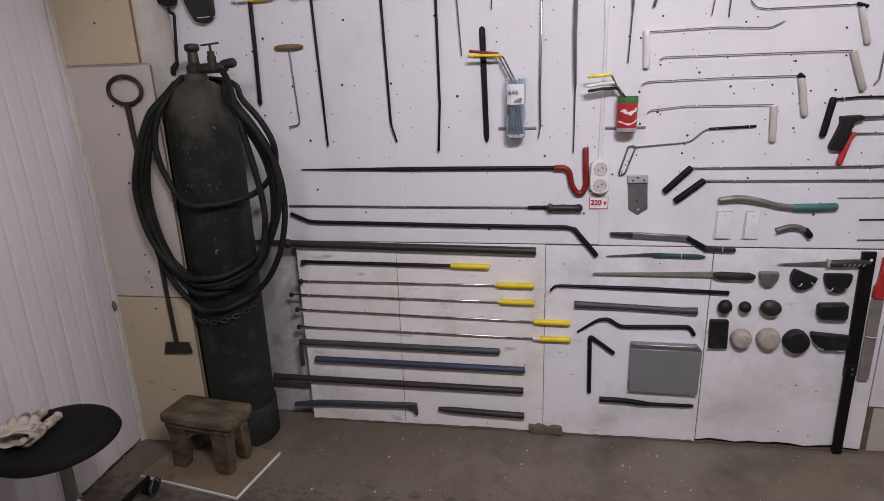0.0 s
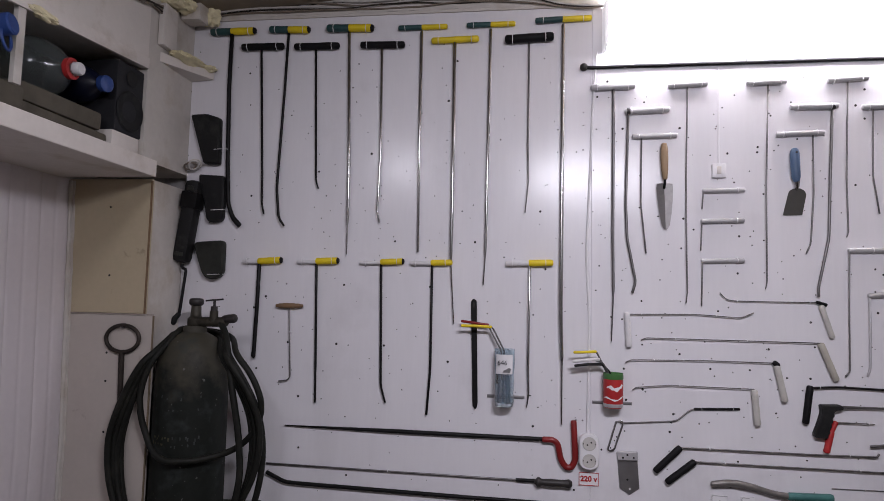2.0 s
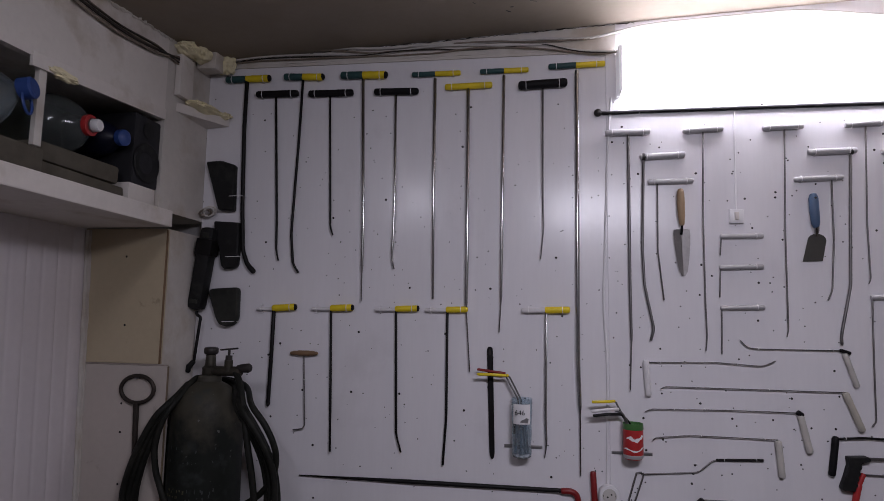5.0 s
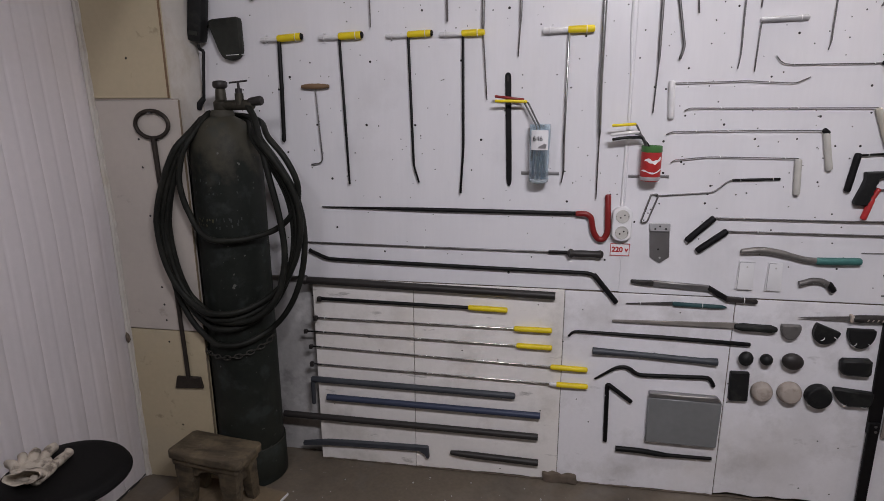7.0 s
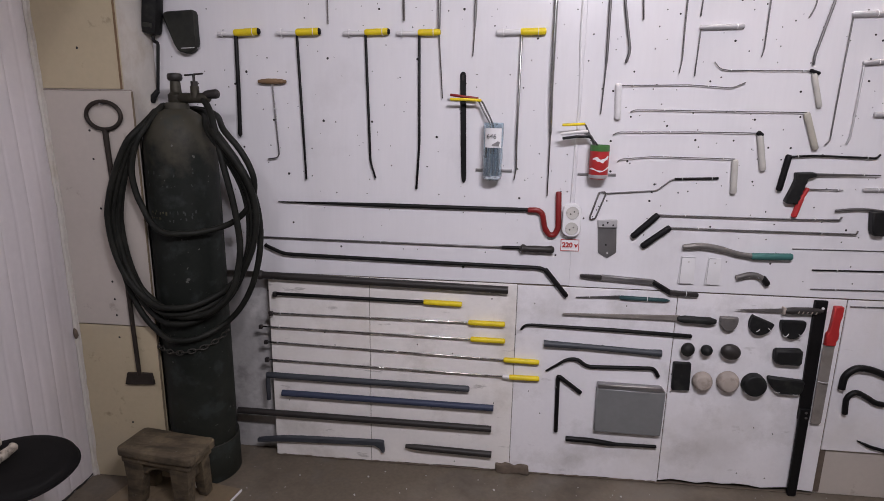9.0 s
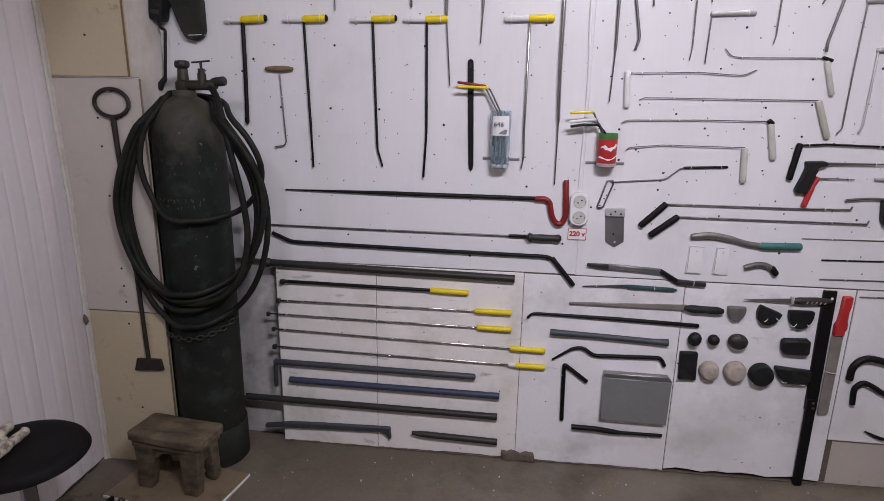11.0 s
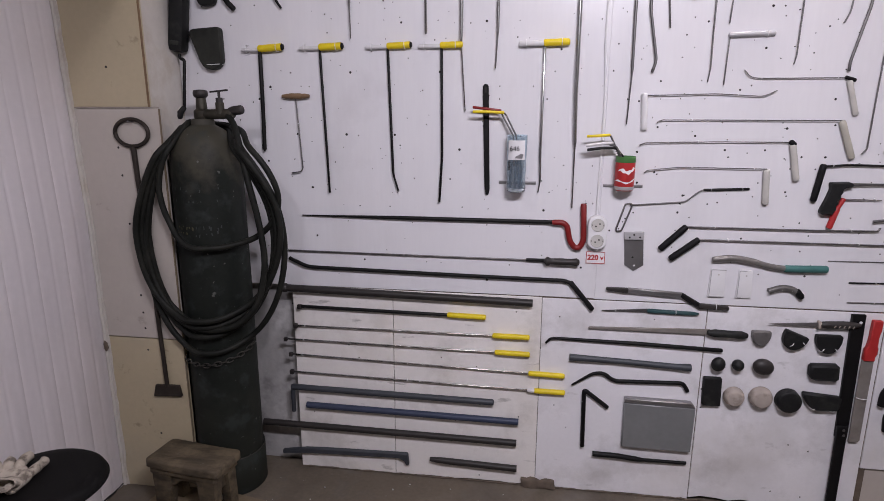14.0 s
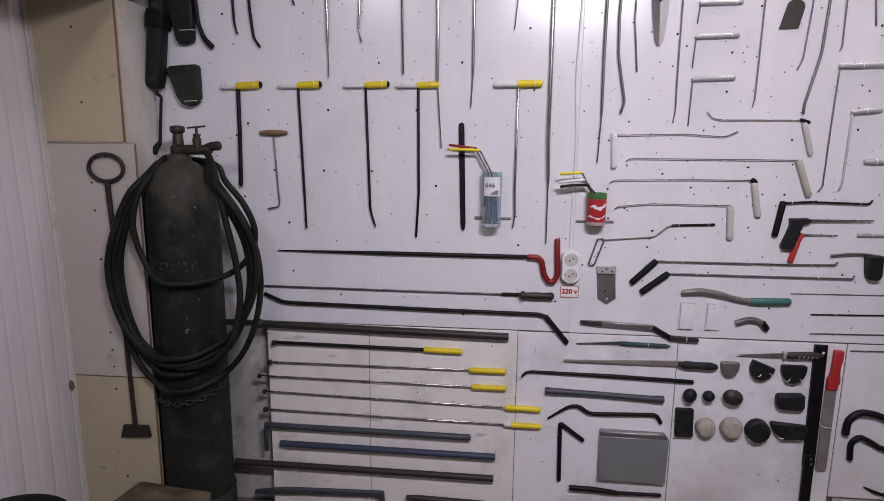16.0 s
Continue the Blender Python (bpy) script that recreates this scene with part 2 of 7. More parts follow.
def overlay(mat, colour, amount, scale, low, high, detail=6.0, stretch=(1, 1, 1), rise=None, axis="Z"):
    """A second colour over a surface, in patches; rise = (from, to) thickens the patches along an axis."""
    nt = mat.node_tree
    n, l = nt.nodes, nt.links
    bsdf = n["Principled BSDF"]
    before = bsdf.inputs["Base Color"].links[0].from_socket
    tc, mp, tex = n.new("ShaderNodeTexCoord"), n.new("ShaderNodeMapping"), n.new("ShaderNodeTexNoise")
    mp.inputs["Scale"].default_value = stretch
    l.new(tc.outputs["Object"], mp.inputs["Vector"])
    l.new(mp.outputs["Vector"], tex.inputs["Vector"])
    tex.inputs["Scale"].default_value, tex.inputs["Detail"].default_value, tex.inputs["Roughness"].default_value = scale, detail, 0.62
    value = tex.outputs["Fac"]
    if rise:
        parts = n.new("ShaderNodeSeparateXYZ")
        l.new(tc.outputs["Object"], parts.inputs["Vector"])
        up = n.new("ShaderNodeMapRange")
        up.inputs["From Min"].default_value, up.inputs["From Max"].default_value = rise
        up.inputs["To Min"].default_value, up.inputs["To Max"].default_value = -0.35, 0.35
        l.new(parts.outputs[axis], up.inputs["Value"])
        add = n.new("ShaderNodeMath")
        l.new(value, add.inputs[0])
        l.new(up.outputs["Result"], add.inputs[1])
        value = add.outputs["Value"]
    cut = n.new("ShaderNodeMapRange")
    cut.inputs["From Min"].default_value, cut.inputs["From Max"].default_value = low, high
    cut.inputs["To Max"].default_value = amount
    l.new(value, cut.inputs["Value"])
    over = n.new("ShaderNodeMix")
    over.data_type = "RGBA"
    l.new(cut.outputs["Result"], over.inputs["Factor"])
    l.new(before, over.inputs["A"])
    over.inputs["B"].default_value = (*colour, 1)
    l.new(over.outputs["Result"], bsdf.inputs["Base Color"])


overlay(M["floor"], (0.185, 0.158, 0.13), 0.55, 2.2, 0.48, 0.66)
overlay(M["floor"], (0.065, 0.053, 0.042), 0.75, 3.4, 0.50, 0.70)
# small dark brown patches, denser with distance from the tool wall
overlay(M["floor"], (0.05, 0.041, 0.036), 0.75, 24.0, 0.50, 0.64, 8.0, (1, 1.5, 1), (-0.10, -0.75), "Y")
overlay(M["floor"], (0.36, 0.34, 0.32), 0.6, 40.0, 0.70, 0.74, 3.0)
overlay(M["hardboard"], (0.20, 0.17, 0.14), 0.7, 7.0, 0.54, 0.72)
overlay(M["hardboard"], (0.06, 0.042, 0.026), 0.6, 13.0, 0.58, 0.7)
overlay(M["wood"], (0.160, 0.122, 0.074), 0.75, 9.0, 0.48, 0.62)
overlay(M["wood"], (0.17, 0.15, 0.13), 0.5, 40.0, 0.64, 0.72, 4.0)
overlay(M["cotton"], (0.085, 0.066, 0.052), 0.85, 20.0, 0.53, 0.62, 5.0)
# green-grey patches, paler than the base paint, thickening towards the foot
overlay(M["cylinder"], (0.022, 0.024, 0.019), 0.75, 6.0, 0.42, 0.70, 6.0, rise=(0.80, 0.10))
overlay(M["cylinder"], (0.056, 0.051, 0.037), 0.9, 11.0, 0.46, 0.72, 6.0, rise=(1.02, 1.30))
overlay(M["cylinder"], (0.033, 0.040, 0.038), 0.65, 13.0, 0.53, 0.66)
overlay(M["cylinder"], (0.13, 0.13, 0.12), 0.8, 42.0, 0.68, 0.72, 3.0)
overlay(M["hose"], (0.028, 0.028, 0.022), 0.6, 9.0, 0.48, 0.68)
overlay(M["rubber"], (0.035, 0.038, 0.032), 0.55, 22.0, 0.52, 0.72)
overlay(M["crate"], (0.05, 0.042, 0.03), 0.7, 9.0, 0.5, 0.68)
overlay(M["concrete_wall"], (0.15, 0.145, 0.14), 0.55, 8.0, 0.54, 0.68)
overlay(M["concrete_wall"], (0.60, 0.585, 0.575), 0.75, 5.0, 0.54, 0.68)
overlay(M["tan"], (0.20, 0.165, 0.14), 0.6, 30.0, 0.5, 0.64)
overlay(M["cream"], (0.19, 0.14, 0.09), 0.6, 13.0, 0.64, 0.73)
overlay(M["pale"], (0.22, 0.17, 0.13), 0.5, 13.0, 0.66, 0.74)
overlay(M["cream"], (0.30, 0.25, 0.18), 0.45, 2.6, 0.55, 0.75)
overlay(M["pale"], (0.36, 0.32, 0.29), 0.4, 2.6, 0.55, 0.75)
overlay(M["pvc"], (0.43, 0.40, 0.41), 0.5, 4.0, 0.46, 0.7, 4.0, (1, 1.6, 0.3))
overlay(M["white_paint"], (0.38, 0.31, 0.22), 0.65, 5.0, 0.52, 0.70)
overlay(M["plaster"], (0.38, 0.31, 0.22), 0.6, 5.0, 0.52, 0.70)
overlay(M["wood"], (0.028, 0.02, 0.013), 0.75, 7.0, 0.5, 0.66, 8.0, (1, 4, 4))
overlay(M["sheet"], (0.50, 0.48, 0.49), 0.35, 3.0, 0.56, 0.74)
overlay(M["sheet"], (0.30, 0.285, 0.28), 0.5, 26.0, 0.72, 0.76, 4.0)
overlay(M["plywood"], (0.62, 0.575, 0.52), 0.35, 2.4, 0.54, 0.74)
overlay(M["plywood"], (0.30, 0.285, 0.27), 0.4, 14.0, 0.64, 0.72, 5.0, (0.6, 1, 1.6))
overlay(M["plywood_warm"], (0.58, 0.52, 0.43), 0.5, 2.4, 0.50, 0.72)
overlay(M["plywood_warm"], (0.24, 0.22, 0.20), 0.6, 14.0, 0.62, 0.70, 5.0, (0.5, 1, 1.8))
overlay(M["plywood_warm"], (0.40, 0.37, 0.33), 0.45, 4.5, 0.56, 0.72)
overlay(M["plywood"], (0.42, 0.40, 0.38), 0.4, 1.8, 0.52, 0.72)

# ---- mesh helpers ----
def finish(name, bm, mat, parent=None, label="", smooth=True, sharp=40):
    me = bpy.data.meshes.new(name)
    bm.normal_update()
    if smooth:
        for f in bm.faces:
            f.smooth = True
        for e in bm.edges:
            if len(e.link_faces) == 2 and e.calc_face_angle(0) > radians(sharp):
                e.smooth = False
    bm.to_mesh(me)
    bm.free()
    me.materials.append(M[mat] if isinstance(mat, str) else mat)
    ob = new(name, me)
    if parent:
        ob.parent = parent
        ob.matrix_parent_inverse = Matrix.Translation(parent.location).inverted()
    if label:
        tagged(ob, label)
    return ob


def part(name, bm, mat, parent, label=""):
    return finish(name, bm, mat, parent, label)


def thing(name, label, category, at=(0, 0, 0), group="", kind=""):
    ob = new(name)
    ob.empty_display_size = 0.02
    ob.location = at
    return tagged(ob, label, category, group, kind)


def slab(bm, x0, x1, y0, y1, z0, z1, bevel=0.0, m=None):
    """A box, its edges bevelled, turned by m."""
    made = bmesh.ops.create_cube(bm, size=1)["verts"]
    for v in made:
        v.co = ((x0 + x1) / 2 + v.co.x * (x1 - x0), (y0 + y1) / 2 + v.co.y * (y1 - y0), (z0 + z1) / 2 + v.co.z * (z1 - z0))
    if bevel:
        edges = {e for v in made for e in v.link_edges}
        out = bmesh.ops.bevel(bm, geom=list(edges), offset=bevel, segments=2, affect="EDGES", profile=0.6)
        made = list({v for f in out["faces"] for v in f.verts} | {v for v in made if v.is_valid})
    if m:
        bmesh.ops.transform(bm, matrix=m, verts=[v for v in made if v.is_valid])
    return bm


def box_mesh(*a, **k):
    return slab(bmesh.new(), *a, **k)


def rounded(points, fillet=0.012, steps=4):
    """The polyline with its corners rounded off."""
    pts = [Vector(p) for p in points]
    out = [pts[0]]
    for a, b, c in zip(pts, pts[1:], pts[2:]):
        r = min(fillet, 0.45 * (b - a).length, 0.45 * (c - b).length)
        p, q = b + (a - b).normalized() * r, b + (c - b).normalized() * r
        for k in range(steps + 1):
            t = k / steps
            out.append(p * (1 - t) ** 2 + b * 2 * t * (1 - t) + q * t * t)
    return out + [pts[-1]]


def tube(bm, points, radius, seg=10, closed=False, round_ends=False):
    """A round bar along a line; radius is one number or one for each point."""
    pts = [Vector(p) for p in points]
    radii = list(radius) if isinstance(radius, (list, tuple)) else [radius] * len(pts)
    if round_ends and not closed:
        a, b = (pts[0] - pts[1]).normalized(), (pts[-1] - pts[-2]).normalized()
        r0, r1 = radii[0], radii[-1]
        pts = [pts[0] + a * r0 * 0.55, pts[0] + a * r0 * 0.4] + pts + [pts[-1] + b * r1 * 0.4, pts[-1] + b * r1 * 0.55]
        radii = [r0 * 0.45, r0 * 0.8] + radii + [r1 * 0.8, r1 * 0.45]
    n = len(pts)
    rings, side = [], None
    for i, p in enumerate(pts):
        before, after = pts[(i - 1) % n], pts[(i + 1) % n]
        if not closed:
            before, after = pts[max(i - 1, 0)], pts[min(i + 1, n - 1)]
        way = (after - before).normalized()
        if side is None:
            side = way.orthogonal().normalized()
        side = (side - way * side.dot(way)).normalized()
        up = way.cross(side)
        rings.append([bm.verts.new(p + (side * math.cos(2 * math.pi * k / seg) + up * math.sin(2 * math.pi * k / seg)) * radii[i]) for k in range(seg)])
    for a, b in list(zip(rings, rings[1:])) + ([(rings[-1], rings[0])] if closed else []):
        for k in range(seg):
            bm.faces.new((a[k], a[(k + 1) % seg], b[(k + 1) % seg], b[k]))
    if not closed:
        bm.faces.new(rings[0][::-1])
        bm.faces.new(rings[-1])
    return bm


def lathe(bm, profile, seg=32, m=None):
    """Turns a profile of (radius, height) round the z axis."""
    m = m or Matrix()
    rings = [[bm.verts.new(m @ Vector((r * math.cos(2 * math.pi * k / seg), r * math.sin(2 * math.pi * k / seg), z))) for k in range(seg)] for r, z in profile]
    for a, b in zip(rings, rings[1:]):
        for k in range(seg):
            bm.faces.new((a[k], a[(k + 1) % seg], b[(k + 1) % seg], b[k]))
    bm.faces.new(rings[0][::-1])
    bm.faces.new(rings[-1])
    return bm


def outline(bm, points, y0, y1, bevel=0.0015):
    """A flat piece in the wall's plane: a polygon of (x, z) between two depths."""
    low = [bm.verts.new((x, y0, z)) for x, z in points]
    face = bm.faces.new(low)
    made = bmesh.ops.extrude_face_region(bm, geom=[face])["geom"]
    tops = [v for v in made if isinstance(v, bmesh.types.BMVert)]
    bmesh.ops.translate(bm, verts=tops, vec=(0, y1 - y0, 0))
    bmesh.ops.recalc_face_normals(bm, faces=bm.faces)
    if bevel:
        bmesh.ops.bevel(bm, geom=bm.edges[:], offset=bevel, segments=1, affect="EDGES")
    return bm


def flat_bar(bm, p, q, w0, w1, y0, y1, bevel=0.0015, point=0.0):
    """A flat tapered bar from p to q in the wall's plane; point sharpens its end."""
    p, q = Vector(p), Vector(q)
    way = (q - p).normalized()
    side = Vector((-way.y, way.x))
    pts = [p + side * w0 / 2, p - side * w0 / 2, q - side * w1 / 2 - way * point, q + side * w1 / 2 - way * point]
    if point:
        pts.insert(3, q)
    return outline(bm, [tuple(v) for v in pts], y0, y1, bevel)


def arc(cx, cz, rx, rz, a0, a1, steps, turn=0.0):
    c, s = math.cos(radians(turn)), math.sin(radians(turn))
    out = []
    for k in range(steps + 1):
        a = radians(a0 + (a1 - a0) * k / steps)
        u, v = rx * math.cos(a), rz * math.sin(a)
        out.append((cx + u * c - v * s, cz + u * s + v * c))
    return out


def text_mesh(name, words, size, mat, at, parent, depth=0.0006, bold=0.0):
    """Raised letters on the wall's side, facing the room."""
    cu = bpy.data.curves.new(name, "FONT")
    cu.offset = bold
    cu.body, cu.size, cu.extrude, cu.align_x, cu.align_y = words, size, depth, "CENTER", "CENTER"
    tmp = bpy.data.objects.new(name, cu)
    scene.collection.objects.link(tmp)
    dg = bpy.context.evaluated_depsgraph_get()
    me = bpy.data.meshes.new_from_object(tmp.evaluated_get(dg))
    bpy.data.objects.remove(tmp)
    me.transform(Matrix.Translation(at) @ Matrix.Rotation(radians(90), 4, "X"))
    me.materials.clear()
    me.materials.append(M[mat])
    ob = new(name, me)
    ob.parent = parent
    ob.matrix_parent_inverse = Matrix.Translation(parent.location).inverted()
    return ob


def along(points, t):
    """The place and the way at a share t of a polyline's length."""
    pts = [Vector(p) for p in points]
    lens = [(b - a).length for a, b in zip(pts, pts[1:])]
    d = t * sum(lens)
    for a, b, s in zip(pts, pts[1:], lens):
        if d <= s:
            return a + (b - a) * d / s, (b - a).normalized()
        d -= s
    return pts[-1], (pts[-1] - pts[-2]).normalized()


def tie(parent, at, way, r, y, short=False):
    """A thin wire loop over a bar, both ends in the wall."""
    way = Vector(way).normalized()
    side = Vector((-way.y, way.x))
    side = -side if side.y < 0 else side
    pts = []
    for k in range(9):
        a = math.pi * (0.70 + 0.30 * k / 8 if short else k / 8)
        u, d = math.cos(a) * (r + 0.0012), math.sin(a) * (r + 0.0012)
        pts.append((at[0] + side.x * u, y - d, at[1] + side.y * u))
    pts = ([] if short else [(pts[0][0], -0.0002, pts[0][2])]) + pts + [(pts[-1][0], -0.0002, pts[-1][2])]
    part("wire_tie", tube(bmesh.new(), pts, 0.0012, 5), "white_plastic", parent, "thin white wire tie")


def rod_tool(name, label, category, rod, r, mat, grips=(), ties=None, tip=1.0, group="", start=1.0, knob=0.0, fillet=0.014):
    """A bar with its bends, hung flat on the wall, with grips along straight pieces; (x, z) in metres."""
    most = max([r] + [g[2] for g in grips])
    y = -most - 0.0008
    ob = thing(name, label, category, (rod[0][0], y, rod[0][1]), group)
    line = rounded([(x, y, z) for x, z in rod], fillet)
    n = len(line)
    run = [0.0]
    for a, b in zip(line, line[1:]):
        run.append(run[-1] + (b - a).length)
    radii = [r * (start + (1 - start) * min(1, run[k] / (0.3 * run[-1]))) for k in range(n)]
    if tip != 1:
        for k in range(max(n - 6, 1), n):
            radii[k] = r * (1 + (tip - 1) * (k - max(n - 6, 1) + 1) / (n - max(n - 6, 1)))
    part("rod", tube(bmesh.new(), line, radii, 14 if r > 0.009 else 10, round_ends=r < 0.009), mat, ob)
    if knob:
        a = line[0]
        bm = bmesh.new()
        if name == "reach_rod":
            slab(bm, a.x - knob * 0.75, a.x + knob * 0.85, y - knob, y + knob * 0.7, a.z - knob * 1.15, a.z + knob * 0.75, knob * 0.3)
        else:
            bmesh.ops.create_uvsphere(bm, u_segments=12, v_segments=8, radius=knob, matrix=Matrix.Translation(a))
        part("end_knob", bm, "pipe", ob)
    for (p, q, gr, gmat) in grips:
        a, b = Vector((p[0], y, p[1])), Vector((q[0], y, q[1]))
        pts = [a + (b - a) * k / 6 for k in range(7)]
        swell = [gr * (1 + 0.025 * math.sin(k * 2.1 + p[0] * 30)) for k in range(7)]
        part("grip", tube(bmesh.new(), pts, swell, 14, round_ends=gr < 0.02), gmat, ob)
    if ties is None:
        if grips:
            p, q = grips[0][0], grips[-1][1]
            ties = [(0.12, -1), (0.87, -1)]
        else:
            ties = [(0.14, 0), (0.82, 0)]
    for t, where in ties:
        if where == -1:
            p, q = Vector(grips[0][0]), Vector(grips[-1][1])
            tie(ob, p + (q - p) * t, q - p, most * 1.03, y, "pipe" in mat)
        else:
            at, way = along(rod, t)
            tie(ob, at, way, r, y, r > 0.0055)
    return ob

# ---- the room ----
def structure(name, label, category, bm, mat):
    return tagged(finish(name, bm, mat, smooth=False), label, category, kind="structure")


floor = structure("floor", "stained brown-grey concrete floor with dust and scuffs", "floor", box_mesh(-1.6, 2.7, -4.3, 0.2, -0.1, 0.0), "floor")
wall_north = structure("wall_north", "bare grey concrete wall behind white boards", "wall", box_mesh(-1.6, 2.7, 0.05, 0.2, 0.0, 2.8), "concrete_wall")
wall_east = structure("wall_east", "plain white plastered wall", "wall", box_mesh(2.6, 2.7, -4.2, 0.05, 0.0, 2.8), "plaster")
wall_south = structure("wall_south", "plain white plastered wall", "wall", box_mesh(-1.6, 2.7, -4.3, -4.2, 0.0, 2.8), "plaster")
wall_west = structure("wall_west", "wall clad with white ribbed plastic panels", "wall", box_mesh(-1.6, -1.385, -4.2, 0.05, 0.0, 2.8), "plaster")

# the ceiling falls slightly towards the room and to the west
bm = slab(bmesh.new(), -1.6, 2.7, -4.3, 0.2, 0.0, 0.08)
for v in bm.verts:
    v.co.z += 2.545 + 0.048 * v.co.x + 0.09 * v.co.y
structure("ceiling", "grimy pale ceiling board, dark away from the lamp", "ceiling", bm, "ceiling")


def wall_board(x0, x1, z0, z1, mat, y0=0.0, y1=0.05, ragged=0.0, label=""):
    """One white board on the wall, its lower edge slightly chipped."""
    bm = bmesh.new()
    low = []
    n = 12 if ragged else 1
    for k in range(n + 1):
        x = x0 + (x1 - x0) * k / n
        low.append((x, z0 + (random.random() * ragged if 0 < k < n else 0)))
    outline(bm, low + [(x1, z1), (x0, z1)], y0, y1, 0.0015)
    return finish("wall_board", bm, mat, wall_north, label, smooth=False)


wall_board(-1.09, 0.357, 0.748, 2.56, "sheet", y0=0.0008, y1=0.049)
wall_board(0.357, 1.75, 0.746, 2.64, "sheet", y1=0.049)
wall_board(1.753, 2.6, 0.746, 2.66, "sheet", y1=0.049)
wall_board(-0.728, -0.3508, 0.002, 0.745, "plywood_warm", 0.0, 0.049, 0.004)
wall_board(-0.3490, 0.1808, 0.002, 0.744, "plywood_warm", 0.001, 0.049, 0.006)
wall_board(0.1825, 0.7282, 0.002, 0.742, "plywood", 0.0, 0.049, 0.005)
wall_board(0.7310, 1.277, 0.010, 0.741, "plywood", 0.001, 0.049, 0.012)
wall_board(1.2805, 2.6, 0.182, 0.741, "plywood", 0.0, 0.049)
wall_board(1.2805, 2.6, 0.0, 0.179, "pale", 0.012, 0.049, 0.0, "bare beige lower board")

# grimy filler lying back in the joints of the boards
for x, w in ((-0.35, 0.02), (0.1816, 0.02), (0.7296, 0.02), (1.279, 0.02)):
    part("joint_filler", box_mesh(x - w, x + w, 0.0055, 0.0492, 0.01, 0.74), "mortar", wall_north, "grimy brown filler in the joint")
part("joint_filler", box_mesh(-0.72, 2.5, 0.0055, 0.0488, 0.735, 0.755), "mortar", wall_north, "grimy brown filler in the joint")

# many small screw holes, left over from earlier hangings
bm = bmesh.new()
spots = random.Random(11)
for row in range(34):
    z = 0.80 + row * 0.05 + spots.uniform(-0.015, 0.015)
    for col in range(11):
        x = -1.02 + col * 0.235 + spots.uniform(-0.11, 0.11)
        if spots.random() < 0.22 or z > 2.36:
            continue
        big = spots.uniform(0.0036, 0.0046) if spots.random() < 0.14 else spots.uniform(0.0014, 0.0028)
        bmesh.ops.create_cone(bm, cap_ends=True, segments=8, radius1=big, radius2=big * 0.8, depth=0.0012,
                              matrix=Matrix.Translation((x, -0.0004, z)) @ Matrix.Rotation(radians(90), 4, "X"))
for row in range(7):
    for col in range(9):
        if spots.random() < 0.5:
            continue
        x, z = -0.68 + col * 0.235 + spots.uniform(-0.1, 0.1), 0.06 + row * 0.1 + spots.uniform(-0.04, 0.04)
        bmesh.ops.create_cone(bm, cap_ends=True, segments=8, radius1=0.0026, radius2=0.002, depth=0.0012,
                              matrix=Matrix.Translation((x, -0.0004, z)) @ Matrix.Rotation(radians(90), 4, "X"))
for k in range(330):
    x, z = (spots.uniform(0.37, 1.72), spots.uniform(0.95, 2.2)) if k < 210 else (spots.uniform(-0.9, 0.36), spots.uniform(1.05, 2.15))
    big = spots.choice((0.0016, 0.002, 0.0024, 0.0028, 0.0034, 0.004)) if k < 210 else spots.choice((0.0013, 0.0016, 0.0019, 0.0024))
    bmesh.ops.create_cone(bm, cap_ends=True, segments=8, radius1=big, radius2=big * 0.8, depth=0.0012,
                          matrix=Matrix.Translation((x, -0.0004, z)) @ Matrix.Rotation(radians(90), 4, "X"))
tagged(finish("screw_holes", bm, "hole", wall_north, "small dark screw holes"), kind="stuff")

# ragged dark gap and lump of dried mortar at the foot of the boards
bm = slab(bmesh.new(), 0.128, 0.252, -0.014, 0.02, 0.0, 0.034, 0.006)
bmesh.ops.subdivide_edges(bm, edges=[e for e in bm.edges if e.calc_length() > 0.02], cuts=6, use_grid_fill=True)
for v in bm.verts:
    v.co += Vector((noise.noise(v.co * 40), noise.noise(v.co * 37 + Vector((5, 0, 0))), noise.noise(v.co * 33))) * 0.011
part("mortar_lump", bm, "mortar", wall_north, "lump of dried brown mortar")

foot = random.Random(4)
line = [(-0.73 + 2.0 * k / 110, -0.001, 0.002 + foot.uniform(0, 0.003)) for k in range(111)]
part("foot_gap", tube(bmesh.new(), line, [foot.uniform(0.0012, 0.0048) for _ in line], 6), "mortar", wall_north, "dirty brown gap at the foot of the boards")

# pier with cream boards
pier = structure("pier", "pier faced with cream painted boards", "pier", box_mesh(-1.385, -1.09, -0.195, 0.05, 0.0, 1.83), "plaster")


def pier_board(x1, z0, z1, mat):
    b = finish("pier_board", box_mesh(-1.385, x1, -0.21, -0.195, z0, z1, bevel=0.002), mat, pier, smooth=False)
    return b


